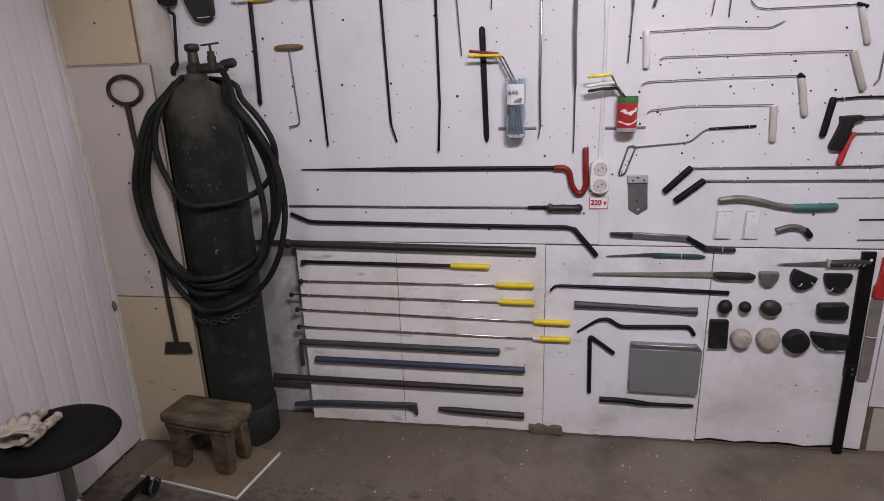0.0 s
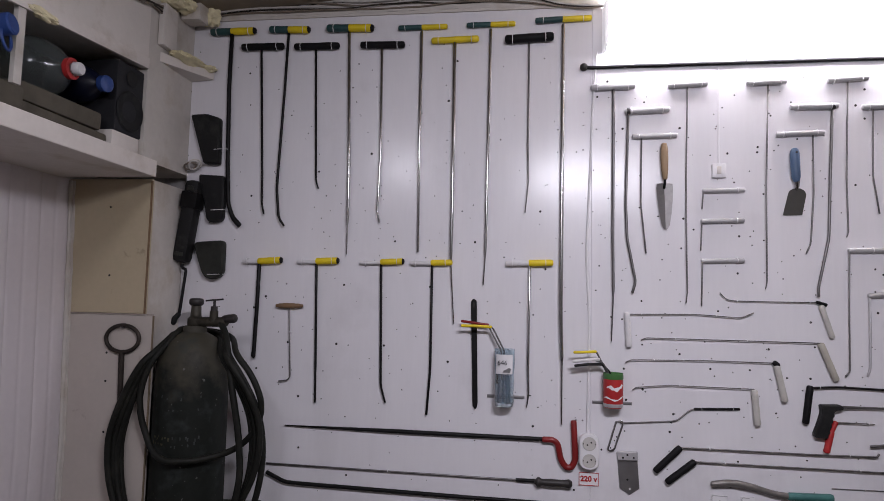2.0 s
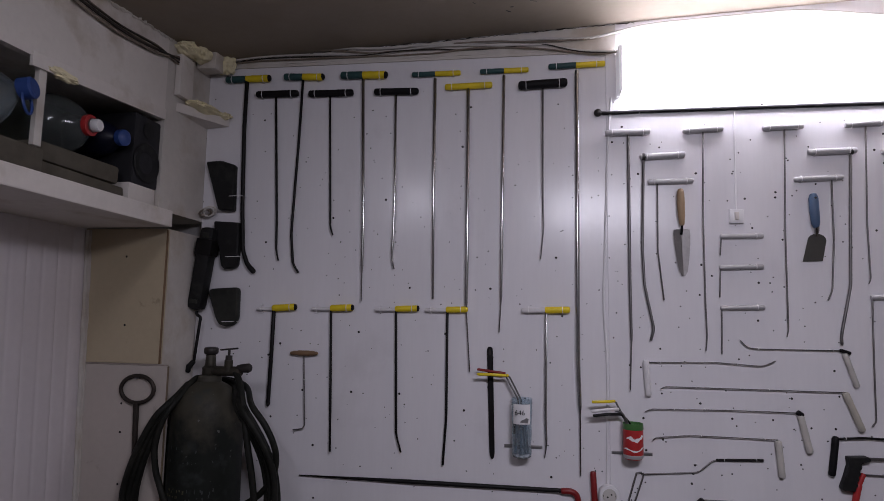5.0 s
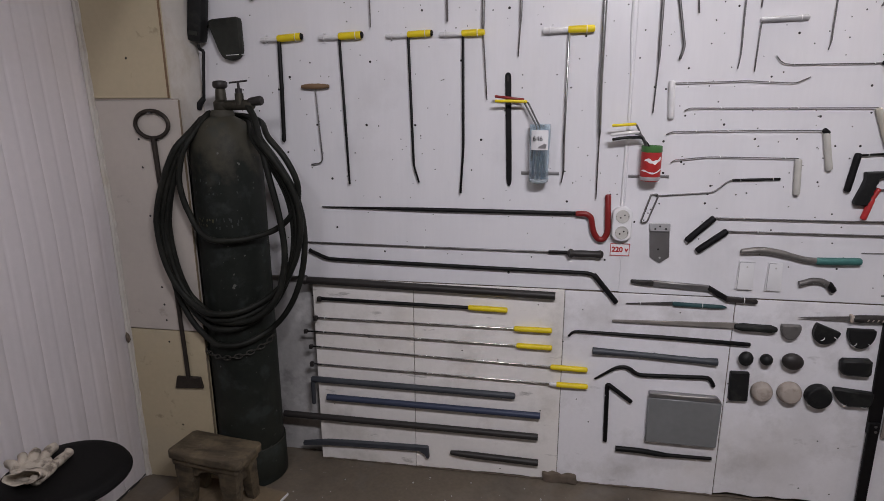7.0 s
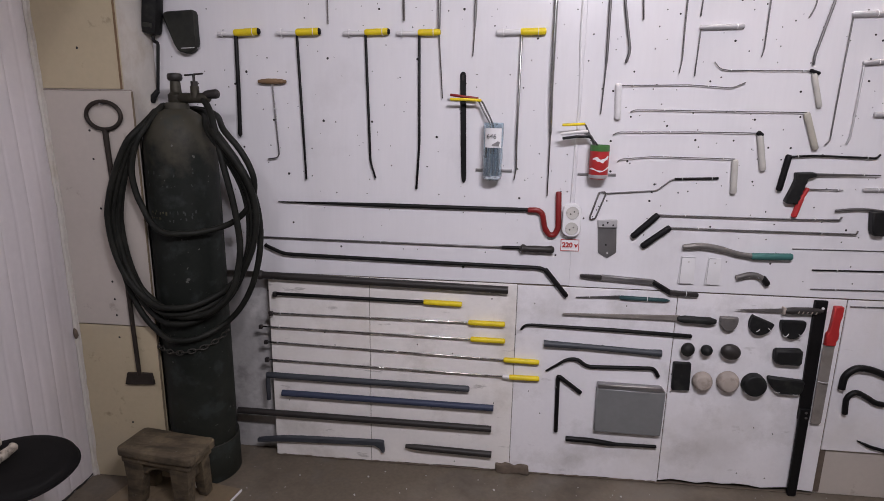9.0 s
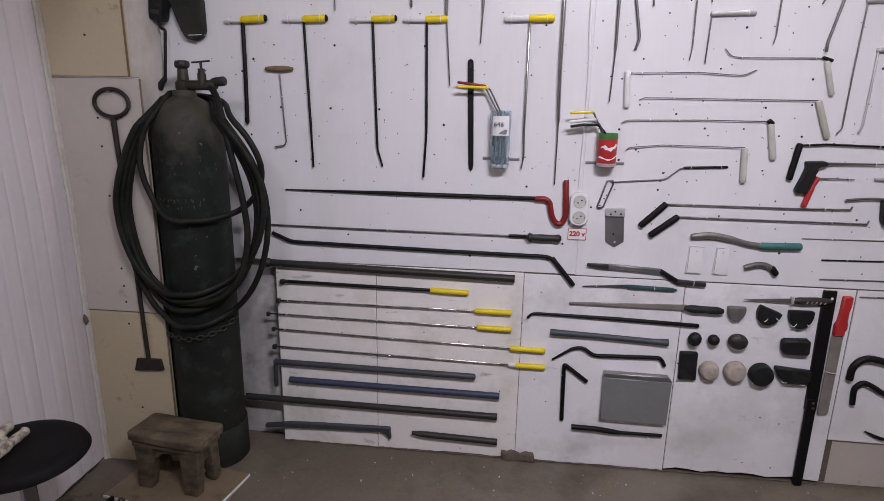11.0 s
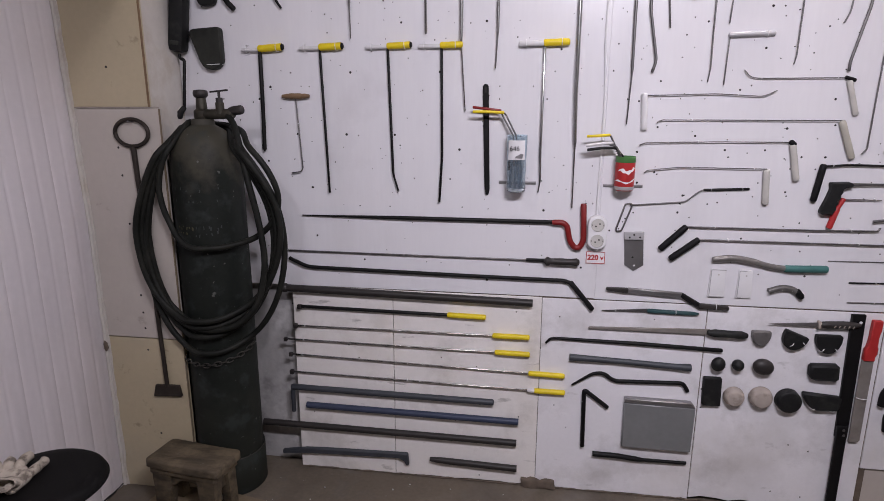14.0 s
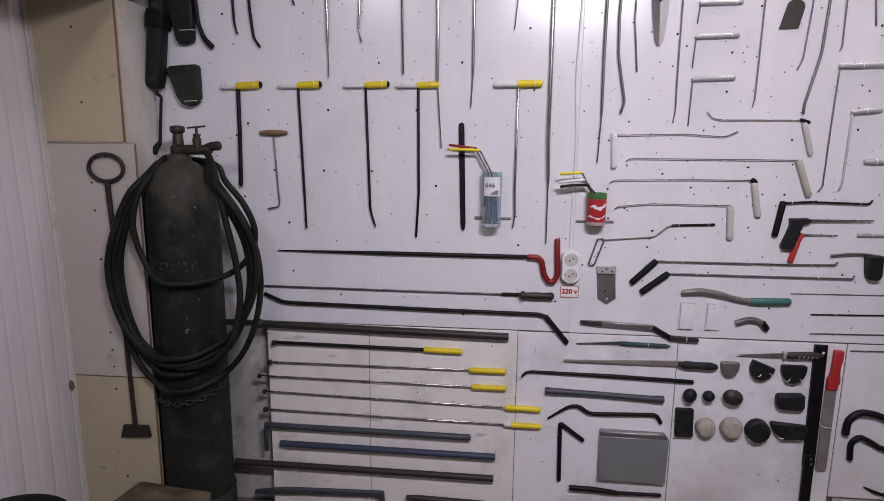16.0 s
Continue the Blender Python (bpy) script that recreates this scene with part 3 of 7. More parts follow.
pier_board(-1.083, 1.386, 1.83, "cream")
pier_board(-1.05, 0.597, 1.380, "pale")
pier_board(-1.050, 0.0, 0.593, "cream")
part("edge_strip", box_mesh(-1.0860, -1.0812, -0.2118, -0.2050, 1.386, 1.825, bevel=0.0015), "brown_wood", pier, "brown raw board edge")
part("edge_strip", box_mesh(-1.0525, -1.0485, -0.2115, -0.2055, 0.0, 1.38, bevel=0.001), "hardboard", pier, "brown raw board edge")
part("edge_strip", box_mesh(-1.383, -1.05, -0.2112, -0.208, 1.381, 1.385), "tan", pier, "brown gap between boards")
for x, z in ((-1.227, 1.736), (-1.216, 1.509), (-1.207, 1.257), (-1.205, 1.166), (-1.200, 1.004), (-1.190, 0.753), (-1.189, 0.690), (-1.188, 0.632), (-1.188, 0.551), (-1.175, 0.226)):
    bm = bmesh.new()
    bmesh.ops.create_cone(bm, cap_ends=True, segments=10, radius1=0.0042, radius2=0.003, depth=0.0014,
                          matrix=Matrix.Translation((x, -0.2104, z)) @ Matrix.Rotation(radians(90), 4, "X"))
    part("screw", bm, "hole", pier)

# plastic cladding: interlocking ribbed panels
bm = bmesh.new()
pts = []
for k in range(25):
    t = k / 24
    pts.append((0.0016 * min(1.0, 1.9 * abs(math.sin(math.pi * 2 * t)) ** 0.8) if 0 < k < 24 else 0.0, 0.1195 * t))
lo = [bm.verts.new((x, y, 0.0)) for x, y in pts]
mid = [bm.verts.new((x, y, 1.0)) for x, y in pts]
hi = [bm.verts.new((x - 0.030, y, 1.83)) for x, y in pts]
for a in range(len(pts) - 1):
    bm.faces.new((lo[a], lo[a + 1], mid[a + 1], mid[a]))
    bm.faces.new((mid[a], mid[a + 1], hi[a + 1], hi[a]))
bmesh.ops.recalc_face_normals(bm, faces=bm.faces)
first = finish("cladding_panel", bm, "pvc", None, sharp=60)
first.location = (-1.352, -0.33, 0.0)
first.parent = wall_west
for k in range(1, 33):
    c = first.copy()
    scene.collection.objects.link(c)
    c.location = (-1.352, -0.33 - k * 0.12, 0.0)
    c.parent = wall_west
caulk = random.Random(17)
line, flat = [], []
for k in range(61):
    z = 1.825 * k / 60
    x = -1.346 - 0.030 * max(0.0, (z - 1.0) / 0.83)
    line.append((x + caulk.uniform(-0.001, 0.001), -0.214 + caulk.uniform(-0.0006, 0.0004), z))
    flat.append(x + 0.014 + caulk.uniform(-0.0025, 0.0025))
part("corner_caulk", tube(bmesh.new(), line, [caulk.uniform(0.0055, 0.0085) for _ in line], 8), "plaster", wall_west, "dirty off-white corner caulk")
bm = bmesh.new()
outline(bm, [(p[0] - 0.004, p[2]) for p in line] + [(x, p[2]) for x, p in zip(flat[::-1], line[::-1])], -0.2125, -0.2095, 0)
finish("corner_caulk", bm, "plaster", wall_west, "dirty off-white corner caulk", smooth=False)
chip = tube(bmesh.new(), [(-1.345, -0.219, 0.582), (-1.343, -0.2205, 0.570), (-1.341, -0.2205, 0.552), (-1.344, -0.219, 0.540)], [0.002, 0.0065, 0.0075, 0.002], 8)
part("caulk_chip", chip, "mortar", wall_west, "dark brown chip in the corner caulk")
line = [(-1.351 + caulk.uniform(0.0, 0.004), -0.22 - 0.025 * k, 0.003 + caulk.uniform(0, 0.004)) for k in range(90)]
part("foot_gap", tube(bmesh.new(), line, [caulk.uniform(0.002, 0.0065) for _ in line], 6), "hole", wall_west, "dark dirty gap at the foot of the panels")

# wall cupboard over the cladding
cupboard = structure("wall_cupboard", "open white wall cupboard above the cladding", "cupboard", box_mesh(-1.385, -1.09, -0.262, 0.05, 1.885, 2.75), "plaster")
bm = box_mesh(-1.112, -1.09, -1.6, -0.262, 2.150, 2.75)
for v in bm.verts:
    if v.co.z < 2.3:
        v.co.z = 2.186 + 0.075 * max(v.co.y, -0.80) + 0.0197
part("header_board", bm, "white_paint", cupboard)
part("header_board", box_mesh(-1.112, -1.09, -4.2, -1.6, 2.125, 2.75), "white_paint", cupboard)
bm = box_mesh(-1.094, -1.084, -0.80, -0.262, 0.0, 0.036, bevel=0.002)
for v in bm.verts:
    v.co.z += 2.2037 + 0.075 * v.co.y
part("edge_trim", bm, "white_paint", cupboard)
part("post", box_mesh(-1.106, -1.092, -0.769, -0.745, 1.9555, 2.160, bevel=0.002), "plaster", cupboard, "off-white upright post")
part("top_board", box_mesh(-1.371, -1.113, -1.6, -0.263, 2.200, 2.216), "plaster", cupboard, "grimy underside of the top board")
for y in (-1.6, -2.5, -3.4):
    part("post", box_mesh(-1.13, -1.092, y, y + 0.033, 1.882, 2.178, bevel=0.002), "plaster", cupboard, "off-white upright post")
part("back_board", box_mesh(-1.384, -1.372, -4.2, -0.263, 1.883, 2.6), "crate", cupboard, "dark unpainted back board")
shelf = structure("shelf_board", "thick white painted shelf board with worn edge", "shelf", box_mesh(-1.385, -1.045, -4.2, -0.248, 1.828, 1.882, bevel=0.004), "white_paint")

# ---- wall lamp ----
lamp = thing("wall_lamp", "long lit white lamp fixture on the wall", "lamp", (0.4, -0.04, 2.37))
part("housing", box_mesh(0.402, 1.75, -0.016, -0.001, 2.315, 2.435, bevel=0.003), "white_plastic", lamp, "white plastic housing")
part("diffuser", box_mesh(0.404, 1.748, -0.078, -0.0165, 2.302, 2.448, bevel=0.006), "lamp_glow", lamp, "glowing white diffuser")
part("end_cap", box_mesh(0.390, 0.4015, -0.079, -0.001, 2.299, 2.451, bevel=0.003), "lamp_cap", lamp, "translucent white end cap")

# ---- gas cylinder ----
CX, CY, CR = -0.955, -0.119, 0.1165
gas = thing("gas_cylinder", "tall dark green steel gas cylinder with worn paint", "gas cylinder", (CX, CY, 0.0))
at_c = Matrix.Translation((CX, CY, 0))
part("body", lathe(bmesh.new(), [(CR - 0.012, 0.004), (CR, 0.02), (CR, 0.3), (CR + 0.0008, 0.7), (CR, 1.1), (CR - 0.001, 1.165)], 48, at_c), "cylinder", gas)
SHOULDER = [(1.165, CR - 0.001), (1.200, CR - 0.0015), (1.230, 0.1115), (1.252, 0.1060), (1.274, 0.0975), (1.293, 0.0860), (1.308, 0.0710), (1.319, 0.0540), (1.327, 0.0390)]
part("shoulder", lathe(bmesh.new(), [(r, z) for z, r in SHOULDER] + [(0.034, 1.330)], 48, at_c), "cylinder", gas, "dusty olive domed shoulder")
part("neck_ring", lathe(bmesh.new(), [(0.0375, 1.322), (0.0390, 1.326), (0.0370, 1.342), (0.033, 1.348)], 32, at_c), "shoulder", gas, "ribbed neck ring")
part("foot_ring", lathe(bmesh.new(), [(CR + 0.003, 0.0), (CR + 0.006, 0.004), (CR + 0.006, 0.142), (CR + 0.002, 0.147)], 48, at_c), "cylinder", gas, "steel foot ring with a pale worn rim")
part("worn_rim", tube(bmesh.new(), [(CX + (CR + 0.004) * math.cos(a * math.pi / 24), CY + (CR + 0.004) * math.sin(a * math.pi / 24), 0.147) for a in range(48)], 0.0018, 6, closed=True), "chain", gas, "pale worn rim")
valve = part("valve", lathe(bmesh.new(), [(0.022, 1.345), (0.026, 1.350), (0.026, 1.372), (0.018, 1.380), (0.016, 1.412), (0.013, 1.418)], 16, at_c), "brass", gas, "tarnished brass valve")
wheel = lathe(bmesh.new(), [(0.010, 1.412), (0.020, 1.417), (0.0235, 1.422), (0.0235, 1.434), (0.020, 1.439), (0.008, 1.441)], 12, at_c)
part("hand_wheel", wheel, "pipe", valve, "grey fluted hand wheel")
vx, vy = CX + 0.075, CY - 0.02
bm = tube(bmesh.new(), [(CX + 0.01, CY - 0.004, 1.362), (CX + 0.115, vy, 1.364)], 0.0165, 12, round_ends=True)
tube(bm, [(vx, vy, 1.364), (vx, vy, 1.40)], 0.014, 12)
part("regulator", bm, "brass", valve, "brass regulator block")
bm = tube(bmesh.new(), [(vx, vy, 1.396), (vx, vy, 1.415)], 0.0115, 6)
tube(bm, [(vx, vy, 1.41), (vx, vy, 1.438)], 0.0045, 8)
tube(bm, [(vx - 0.028, vy - 0.004, 1.433), (vx + 0.028, vy + 0.004, 1.439)], 0.0030, 8, round_ends=True)
part("adjusting_screw", bm, "pipe", valve, "steel T-screw")
bm = tube(bmesh.new(), [(CX + 0.110, vy, 1.376), (CX + 0.124, vy - 0.004, 1.375), (CX + 0.150, vy - 0.008, 1.377)], [0.010, 0.0145, 0.0155], 10, round_ends=True)
part("outlet_knob", bm, "pipe", valve, "dark knurled outlet knob")
# remains of painted stencils, no longer readable
stencil = material("faded_stencil_paint", (0.040, 0.045, 0.044), 0.7, vary=0.5, grain=200, blotch=60, bump=0.1)
old_yellow = material("faded_yellow_stencil", (0.062, 0.057, 0.030), 0.7, vary=0.5, grain=200, blotch=60, bump=0.1)
marks = random.Random(5)
for z, n, tall in ((1.125, 7, 0.012), (1.085, 9, 0.009), (1.000, 17, 0.013), (0.980, 15, 0.010)):
    for k in range(n):
        if marks.random() < 0.3:
            continue
        a = radians(-122 + 74 * k / (n - 1) + marks.uniform(-2.5, 2.5))
        h = tall * marks.uniform(0.35, 1.0)
        m = Matrix.Translation((CX + math.cos(a) * (CR + 0.0009), CY + math.sin(a) * (CR + 0.0009), z + marks.uniform(-0.005, 0.005))) @ Matrix.Rotation(a, 4, "Z") @ Matrix.Rotation(radians(marks.uniform(-14, 14)), 4, "X")
        bm = slab(bmesh.new(), -0.0003, 0.0003, -marks.uniform(0.0008, 0.003), marks.uniform(0.0008, 0.0028), -h / 2, h / 2, 0, m)
        part("stencil_mark", bm, old_yellow if z < 1.05 and k < n * 0.45 else stencil, gas)

# ---- rubber hose coiled over the cylinder ----
hose = thing("rubber_hose", "black rubber hose coiled over the gas cylinder neck", "hose", (CX, CY, 0.9))


def ease(a, b, v):
    t = min(1, max(0, (v - a) / (b - a)))
    return t * t * (3 - 2 * t)


def steel_radius(z):
    """The cylinder's radius at a height."""
    if z < SHOULDER[0][0]:
        return CR
    return float(np.interp(z, [p[0] for p in SHOULDER], [p[1] for p in SHOULDER]))


def hose_turn(a_left, a_right, top, low, layer, lean=0.0, wave=0.0, thick=0.0094):
    """One turn of the coil: behind the neck, down both sides, across the front."""
    line = []
    n = 96
    mid = (top + low) / 2
    for k in range(n):
        th = 2 * math.pi * k / n
        s, c = math.sin(th), math.cos(th)
        pear = 0.06 if s < 0 else -0.04
        x = CX + 0.004 + (a_left if s < 0 else a_right) * s * (1 - pear * c) + lean * (1 - c) * 0.5
        x -= (0.30 * a_left * s if s < 0 else 0.06 * a_right * s) * max(c, 0.0) ** 1.2
        x += wave * math.sin(2 * th + layer * 130) * 0.5
        z = mid + (top - mid) * c - 0.012 * abs(s) * (1 - c)
        r = steel_radius(z) + thick + layer
        dx = abs(x - CX)
        face = CY - math.sqrt(max(r * r - dx * dx, 0.0))
        free = CY - 0.045 - layer - 0.03 * ease(1.05, 1.2, z)
        pier = ease(-0.985, -1.045, x) if x < -0.985 else 0.0
        y = min(face, free * (1 - pier) + (-0.2265 - layer) * pier)
        if z > 1.262:
            w = ease(1.262, top - 0.006, z)
            y = y * (1 - w) + (CY + 0.058 + layer * 0.4) * w
        while c > 0 and z < 1.336 and math.hypot(x - CX, y - CY) < steel_radius(z) + thick * 0.8:
            z += 0.002
        line.append([x, y, z])
    for _ in range(3):
        zs = [p[2] for p in line]
        for k in range(n):
            if zs[k] > 1.15:
                line[k][2] = max(zs[k], (zs[k - 1] + zs[k] * 2 + zs[(k + 1) % n]) / 4)
    for _ in range(5):
        ys = [p[1] for p in line]
        for k in range(n):
            soft = (ys[k - 1] + ys[k] * 2 + ys[(k + 1) % n]) / 4
            line[k][1] = soft if line[k][2] > 1.1 else min(soft, ys[k])
    part("coil", tube(bmesh.new(), line, thick, 10, closed=True), "hose", hose)


hose_turn(0.194, 0.276, 1.318, 0.694, 0.032, 0.0, 0.000, 0.0104)
hose_turn(0.182, 0.258, 1.324, 0.668, 0.020, 0.0, 0.006)
hose_turn(0.176, 0.240, 1.320, 0.630, 0.010, 0.0, -0.004, 0.0100)
hose_turn(0.186, 0.278, 1.326, 0.570, 0.006, 0.0, 0.004, 0.0100)
hose_turn(0.168, 0.246, 1.327, 0.655, 0.004, 0.0, 0.006)
hose_turn(0.174, 0.268, 1.321, 0.682, 0.012, 0.0, 0.006)
hose_turn(0.126, 0.254, 1.328, 0.940, 0.018, 0.040, 0.000, 0.0098)
bm = tube(bmesh.new(), rounded([(CX + 0.098, vy, 1.366), (CX + 0.135, vy - 0.03, 1.330), (CX + 0.166, CY - 0.085, 1.26), (CX + 0.188, CY - 0.095, 1.16), (CX + 0.218, CY - 0.098, 1.03), (CX + 0.232, CY - 0.095, 0.88), (CX + 0.200, CY - 0.110, 0.74), (CX + 0.13, CY - 0.128, 0.672), (CX + 0.03, CY - 0.138, 0.650), (CX - 0.08, CY - 0.136, 0.690), (CX - 0.15, CY - 0.126, 0.80), (CX - 0.178, CY - 0.122, 0.94), (CX - 0.172, CY - 0.118, 1.08)], 0.08, 6), 0.0104, 10)
part("feed_hose", bm, "hose", hose)

# ---- chain round the cylinder ----
chain = thing("safety_chain", "dull steel link chain slung round the gas cylinder", "chain", (CX, CY - CR, 0.52))
n = 17
for k in range(n):
    u = k / (n - 1)
    a = radians(-150 + 142 * u)
    z = 0.521 + 0.10 * max(0, u - 0.38) ** 1.6 + 0.02 * (0.38 - u if u < 0.38 else 0)
    rr = CR + 0.010
    ring = [(0.0138 * math.cos(2 * math.pi * j / 14), 0.0075 * math.sin(2 * math.pi * j / 14), 0) for j in range(14)]
    bm = tube(bmesh.new(), ring, 0.0022, 6, closed=True)
    m = Matrix.Translation((CX + rr * math.cos(a), CY + rr * math.sin(a), z)) @ Matrix.Rotation(a + radians(90), 4, "Z") @ Matrix.Rotation(radians(-10 * u), 4, "Y") @ Matrix.Rotation(radians(75 if k % 2 else -20), 4, "X")
    bmesh.ops.transform(bm, matrix=m, verts=bm.verts)
    part("link", bm, "chain", chain)

# ---- ring-handled poker on the pier ----
poker = thing("ash_scraper", "rusty steel scraper with ring handle on the pier", "hand tool", (-1.148, -0.218, 1.26))
ring = [(x, -0.2185, z) for x, z in arc(-1.148, 1.305, 0.058, 0.043, -90, 262, 30)]
part("ring_handle", tube(bmesh.new(), ring, 0.0065, 10, closed=True), "rusty", poker)
part("shaft", tube(bmesh.new(), [(-1.148, -0.2185, 1.262), (-1.143, -0.2185, 1.1), (-1.133, -0.2185, 0.8), (-1.124, -0.2185, 0.42)], [0.009, 0.0078, 0.0072, 0.0075], 10), "rusty", poker)
part("blade", outline(bmesh.new(), [(-1.168, 0.424), (-1.078, 0.426), (-1.071, 0.384), (-1.180, 0.378)], -0.2215, -0.2108, 0.0015), "rusty", poker)
part("hook_nail", tube(bmesh.new(), [(-1.148, -0.205, 1.338), (-1.148, -0.232, 1.341)], 0.0025, 8), "galvanised", poker, "bright nail head")

# ---- wooden step stool on a board ----
board = thing("hardboard_sheet", "brown hardboard offcut with white edges on the floor", "board", (-0.99, -0.33, 0))
mb = Matrix.Translation((-0.989, -0.333, 0)) @ Matrix.Rotation(radians(-10), 4, "Z")
part("board_face", box_mesh(-0.2, 0.2, -0.125, 0.125, 0.009, 0.0125, m=mb), "hardboard", board)
part("white_edge", box_mesh(-0.203, 0.203, -0.128, 0.128, 0.0, 0.0095, 0.001, m=mb), "white_plastic", board, "white laminated edge")
stool = thing("step_stool", "small old wooden step stool, stained and worn", "stool", (-0.995, -0.32, 0.0125))
ms = Matrix.Translation((-0.990, -0.316, 0.0125)) @ Matrix.Rotation(radians(-8), 4, "Z") @ Matrix.Diagonal((0.89, 0.88, 1.0, 1))


def worn(bm, amount=0.0016, scale=18):
    for v in bm.verts:
        v.co += Vector((noise.noise(v.co * scale), noise.noise(v.co * scale + Vector((7, 1, 0))), noise.noise(v.co * scale + Vector((1, 9, 3))))) * amount
    return bm


def rounded_slab(hx, hy, r, layers):
    """A board with rounded corners; layers = (height, inset) from below."""
    bm = bmesh.new()
    rows = []
    for z, d in layers:
        row = []
        for cx, cy, a0 in ((hx - r, hy - r, 0), (r - hx, hy - r, 90), (r - hx, r - hy, 180), (hx - r, r - hy, 270)):
            row += [(cx + (r - d) * math.cos(radians(a0 + 15 * k)), cy + (r - d) * math.sin(radians(a0 + 15 * k))) for k in range(7)]
        full = []
        for k, p in enumerate(row):
            q = row[(k + 1) % len(row)]
            n = max(1, int(math.hypot(q[0] - p[0], q[1] - p[1]) / 0.03))
            full += [(p[0] + (q[0] - p[0]) * j / n, p[1] + (q[1] - p[1]) * j / n) for j in range(n)]
        rows.append([bm.verts.new((x, y, z)) for x, y in full])
    for a, b in zip(rows, rows[1:]):
        for k in range(len(a)):
            bm.faces.new((a[k - 1], a[k], b[k], b[k - 1]))
    bm.faces.new(rows[0][::-1])
    bm.faces.new(rows[-1])
    return bm


bm = worn(rounded_slab(0.161, 0.083, 0.020, [(0.181, 0.002), (0.183, 0.0), (0.204, 0.0), (0.207, 0.002), (0.2085, 0.005)]), 0.003, 12)
bmesh.ops.transform(bm, matrix=ms, verts=bm.verts)
part("seat_slab", bm, "wood", stool)
bm = worn(rounded_slab(0.148, 0.075, 0.014, [(0.158, 0.002), (0.160, 0.0), (0.177, 0.0), (0.179, 0.002)]), 0.002)
bmesh.ops.transform(bm, matrix=ms, verts=bm.verts)
part("under_slab", bm, "wood", stool)
for s in (-1, 1):
    for t in (-1, 1):
        bm = box_mesh(-0.038, 0.038, -0.026, 0.026, 0.0, 0.176, 0.008)
        bmesh.ops.subdivide_edges(bm, edges=[e for e in bm.edges if e.calc_length() > 0.1], cuts=4)
        for v in bm.verts:
            f = 1 - v.co.z / 0.176
            v.co.x = v.co.x * (1.12 - 0.34 * f if t < 0 else 0.72 - 0.22 * f) + s * (0.097 + 0.006 * f + (0.012 if t > 0 else 0))
            v.co.y = v.co.y * (1.1 - 0.30 * f) + t * (0.042 + 0.014 * f ** 1.4)
        worn(bm, 0.003, 20)
        bmesh.ops.transform(bm, matrix=ms, verts=bm.verts)
        part("leg", bm, "wood", stool)
for t, up in ((-1, 0.0), (1, 0.030)):
    bm = bmesh.new()
    outline(bm, [(-0.086, 0.105 + up)] + arc(0.012, 0.118 + up * 0.6, 0.052, 0.022, 180, 0, 8) + [(0.086, 0.105 + up), (0.092, 0.176), (-0.092, 0.176)], t * 0.052 - 0.010, t * 0.052 + 0.010, 0.004)
    worn(bm, 0.002)
    bmesh.ops.transform(bm, matrix=ms, verts=bm.verts)
    part("apron", bm, "wood", stool)
for s in (-1, 1):
    bm = worn(box_mesh(s * 0.108 - 0.013, s * 0.108 + 0.013, -0.04, 0.04, 0.10, 0.176, 0.004), 0.002)
    bmesh.ops.transform(bm, matrix=ms, verts=bm.verts)
    part("end_board", bm, "wood", stool)

# small pale piece of undetermined kind, added between the stool's back legs
scrap = worn(box_mesh(-0.975, -0.925, -0.268, -0.240, 0.0128, 0.034, 0.004), 0.003)
tagged(finish("wood_offcut", scrap, "plaster"), "small pale piece lying under the wooden step stool", "offcut")

# ---- round work stool with a glove ----
SX, SY, SZ = -1.098, -0.821, 0.460
seat = thing("work_stool", "round black vinyl work stool on castors", "stool", (SX, SY, 0))
at_s = Matrix.Translation((SX, SY, 0))
part("seat", lathe(bmesh.new(), [(0.09, SZ - 0.042), (0.138, SZ - 0.040), (0.149, SZ - 0.034), (0.154, SZ - 0.023), (0.150, SZ - 0.011), (0.140, SZ - 0.003), (0.11, SZ), (0.05, SZ - 0.002), (0.01, SZ - 0.003)], 56, at_s), "leather", seat)
part("welt", tube(bmesh.new(), [(SX + 0.1545 * math.cos(a * math.pi / 30), SY + 0.1545 * math.sin(a * math.pi / 30), SZ - 0.026) for a in range(60)], 0.0028, 6, closed=True), "leather", seat)
part("seat_plate", lathe(bmesh.new(), [(0.03, SZ - 0.066), (0.085, SZ - 0.060), (0.085, SZ - 0.045)], 24, at_s), "black_steel", seat)
part("gas_lift", lathe(bmesh.new(), [(0.026, 0.09), (0.026, 0.24), (0.020, 0.245), (0.0195, SZ - 0.07)], 20, at_s), "chrome", seat, "chrome pole")
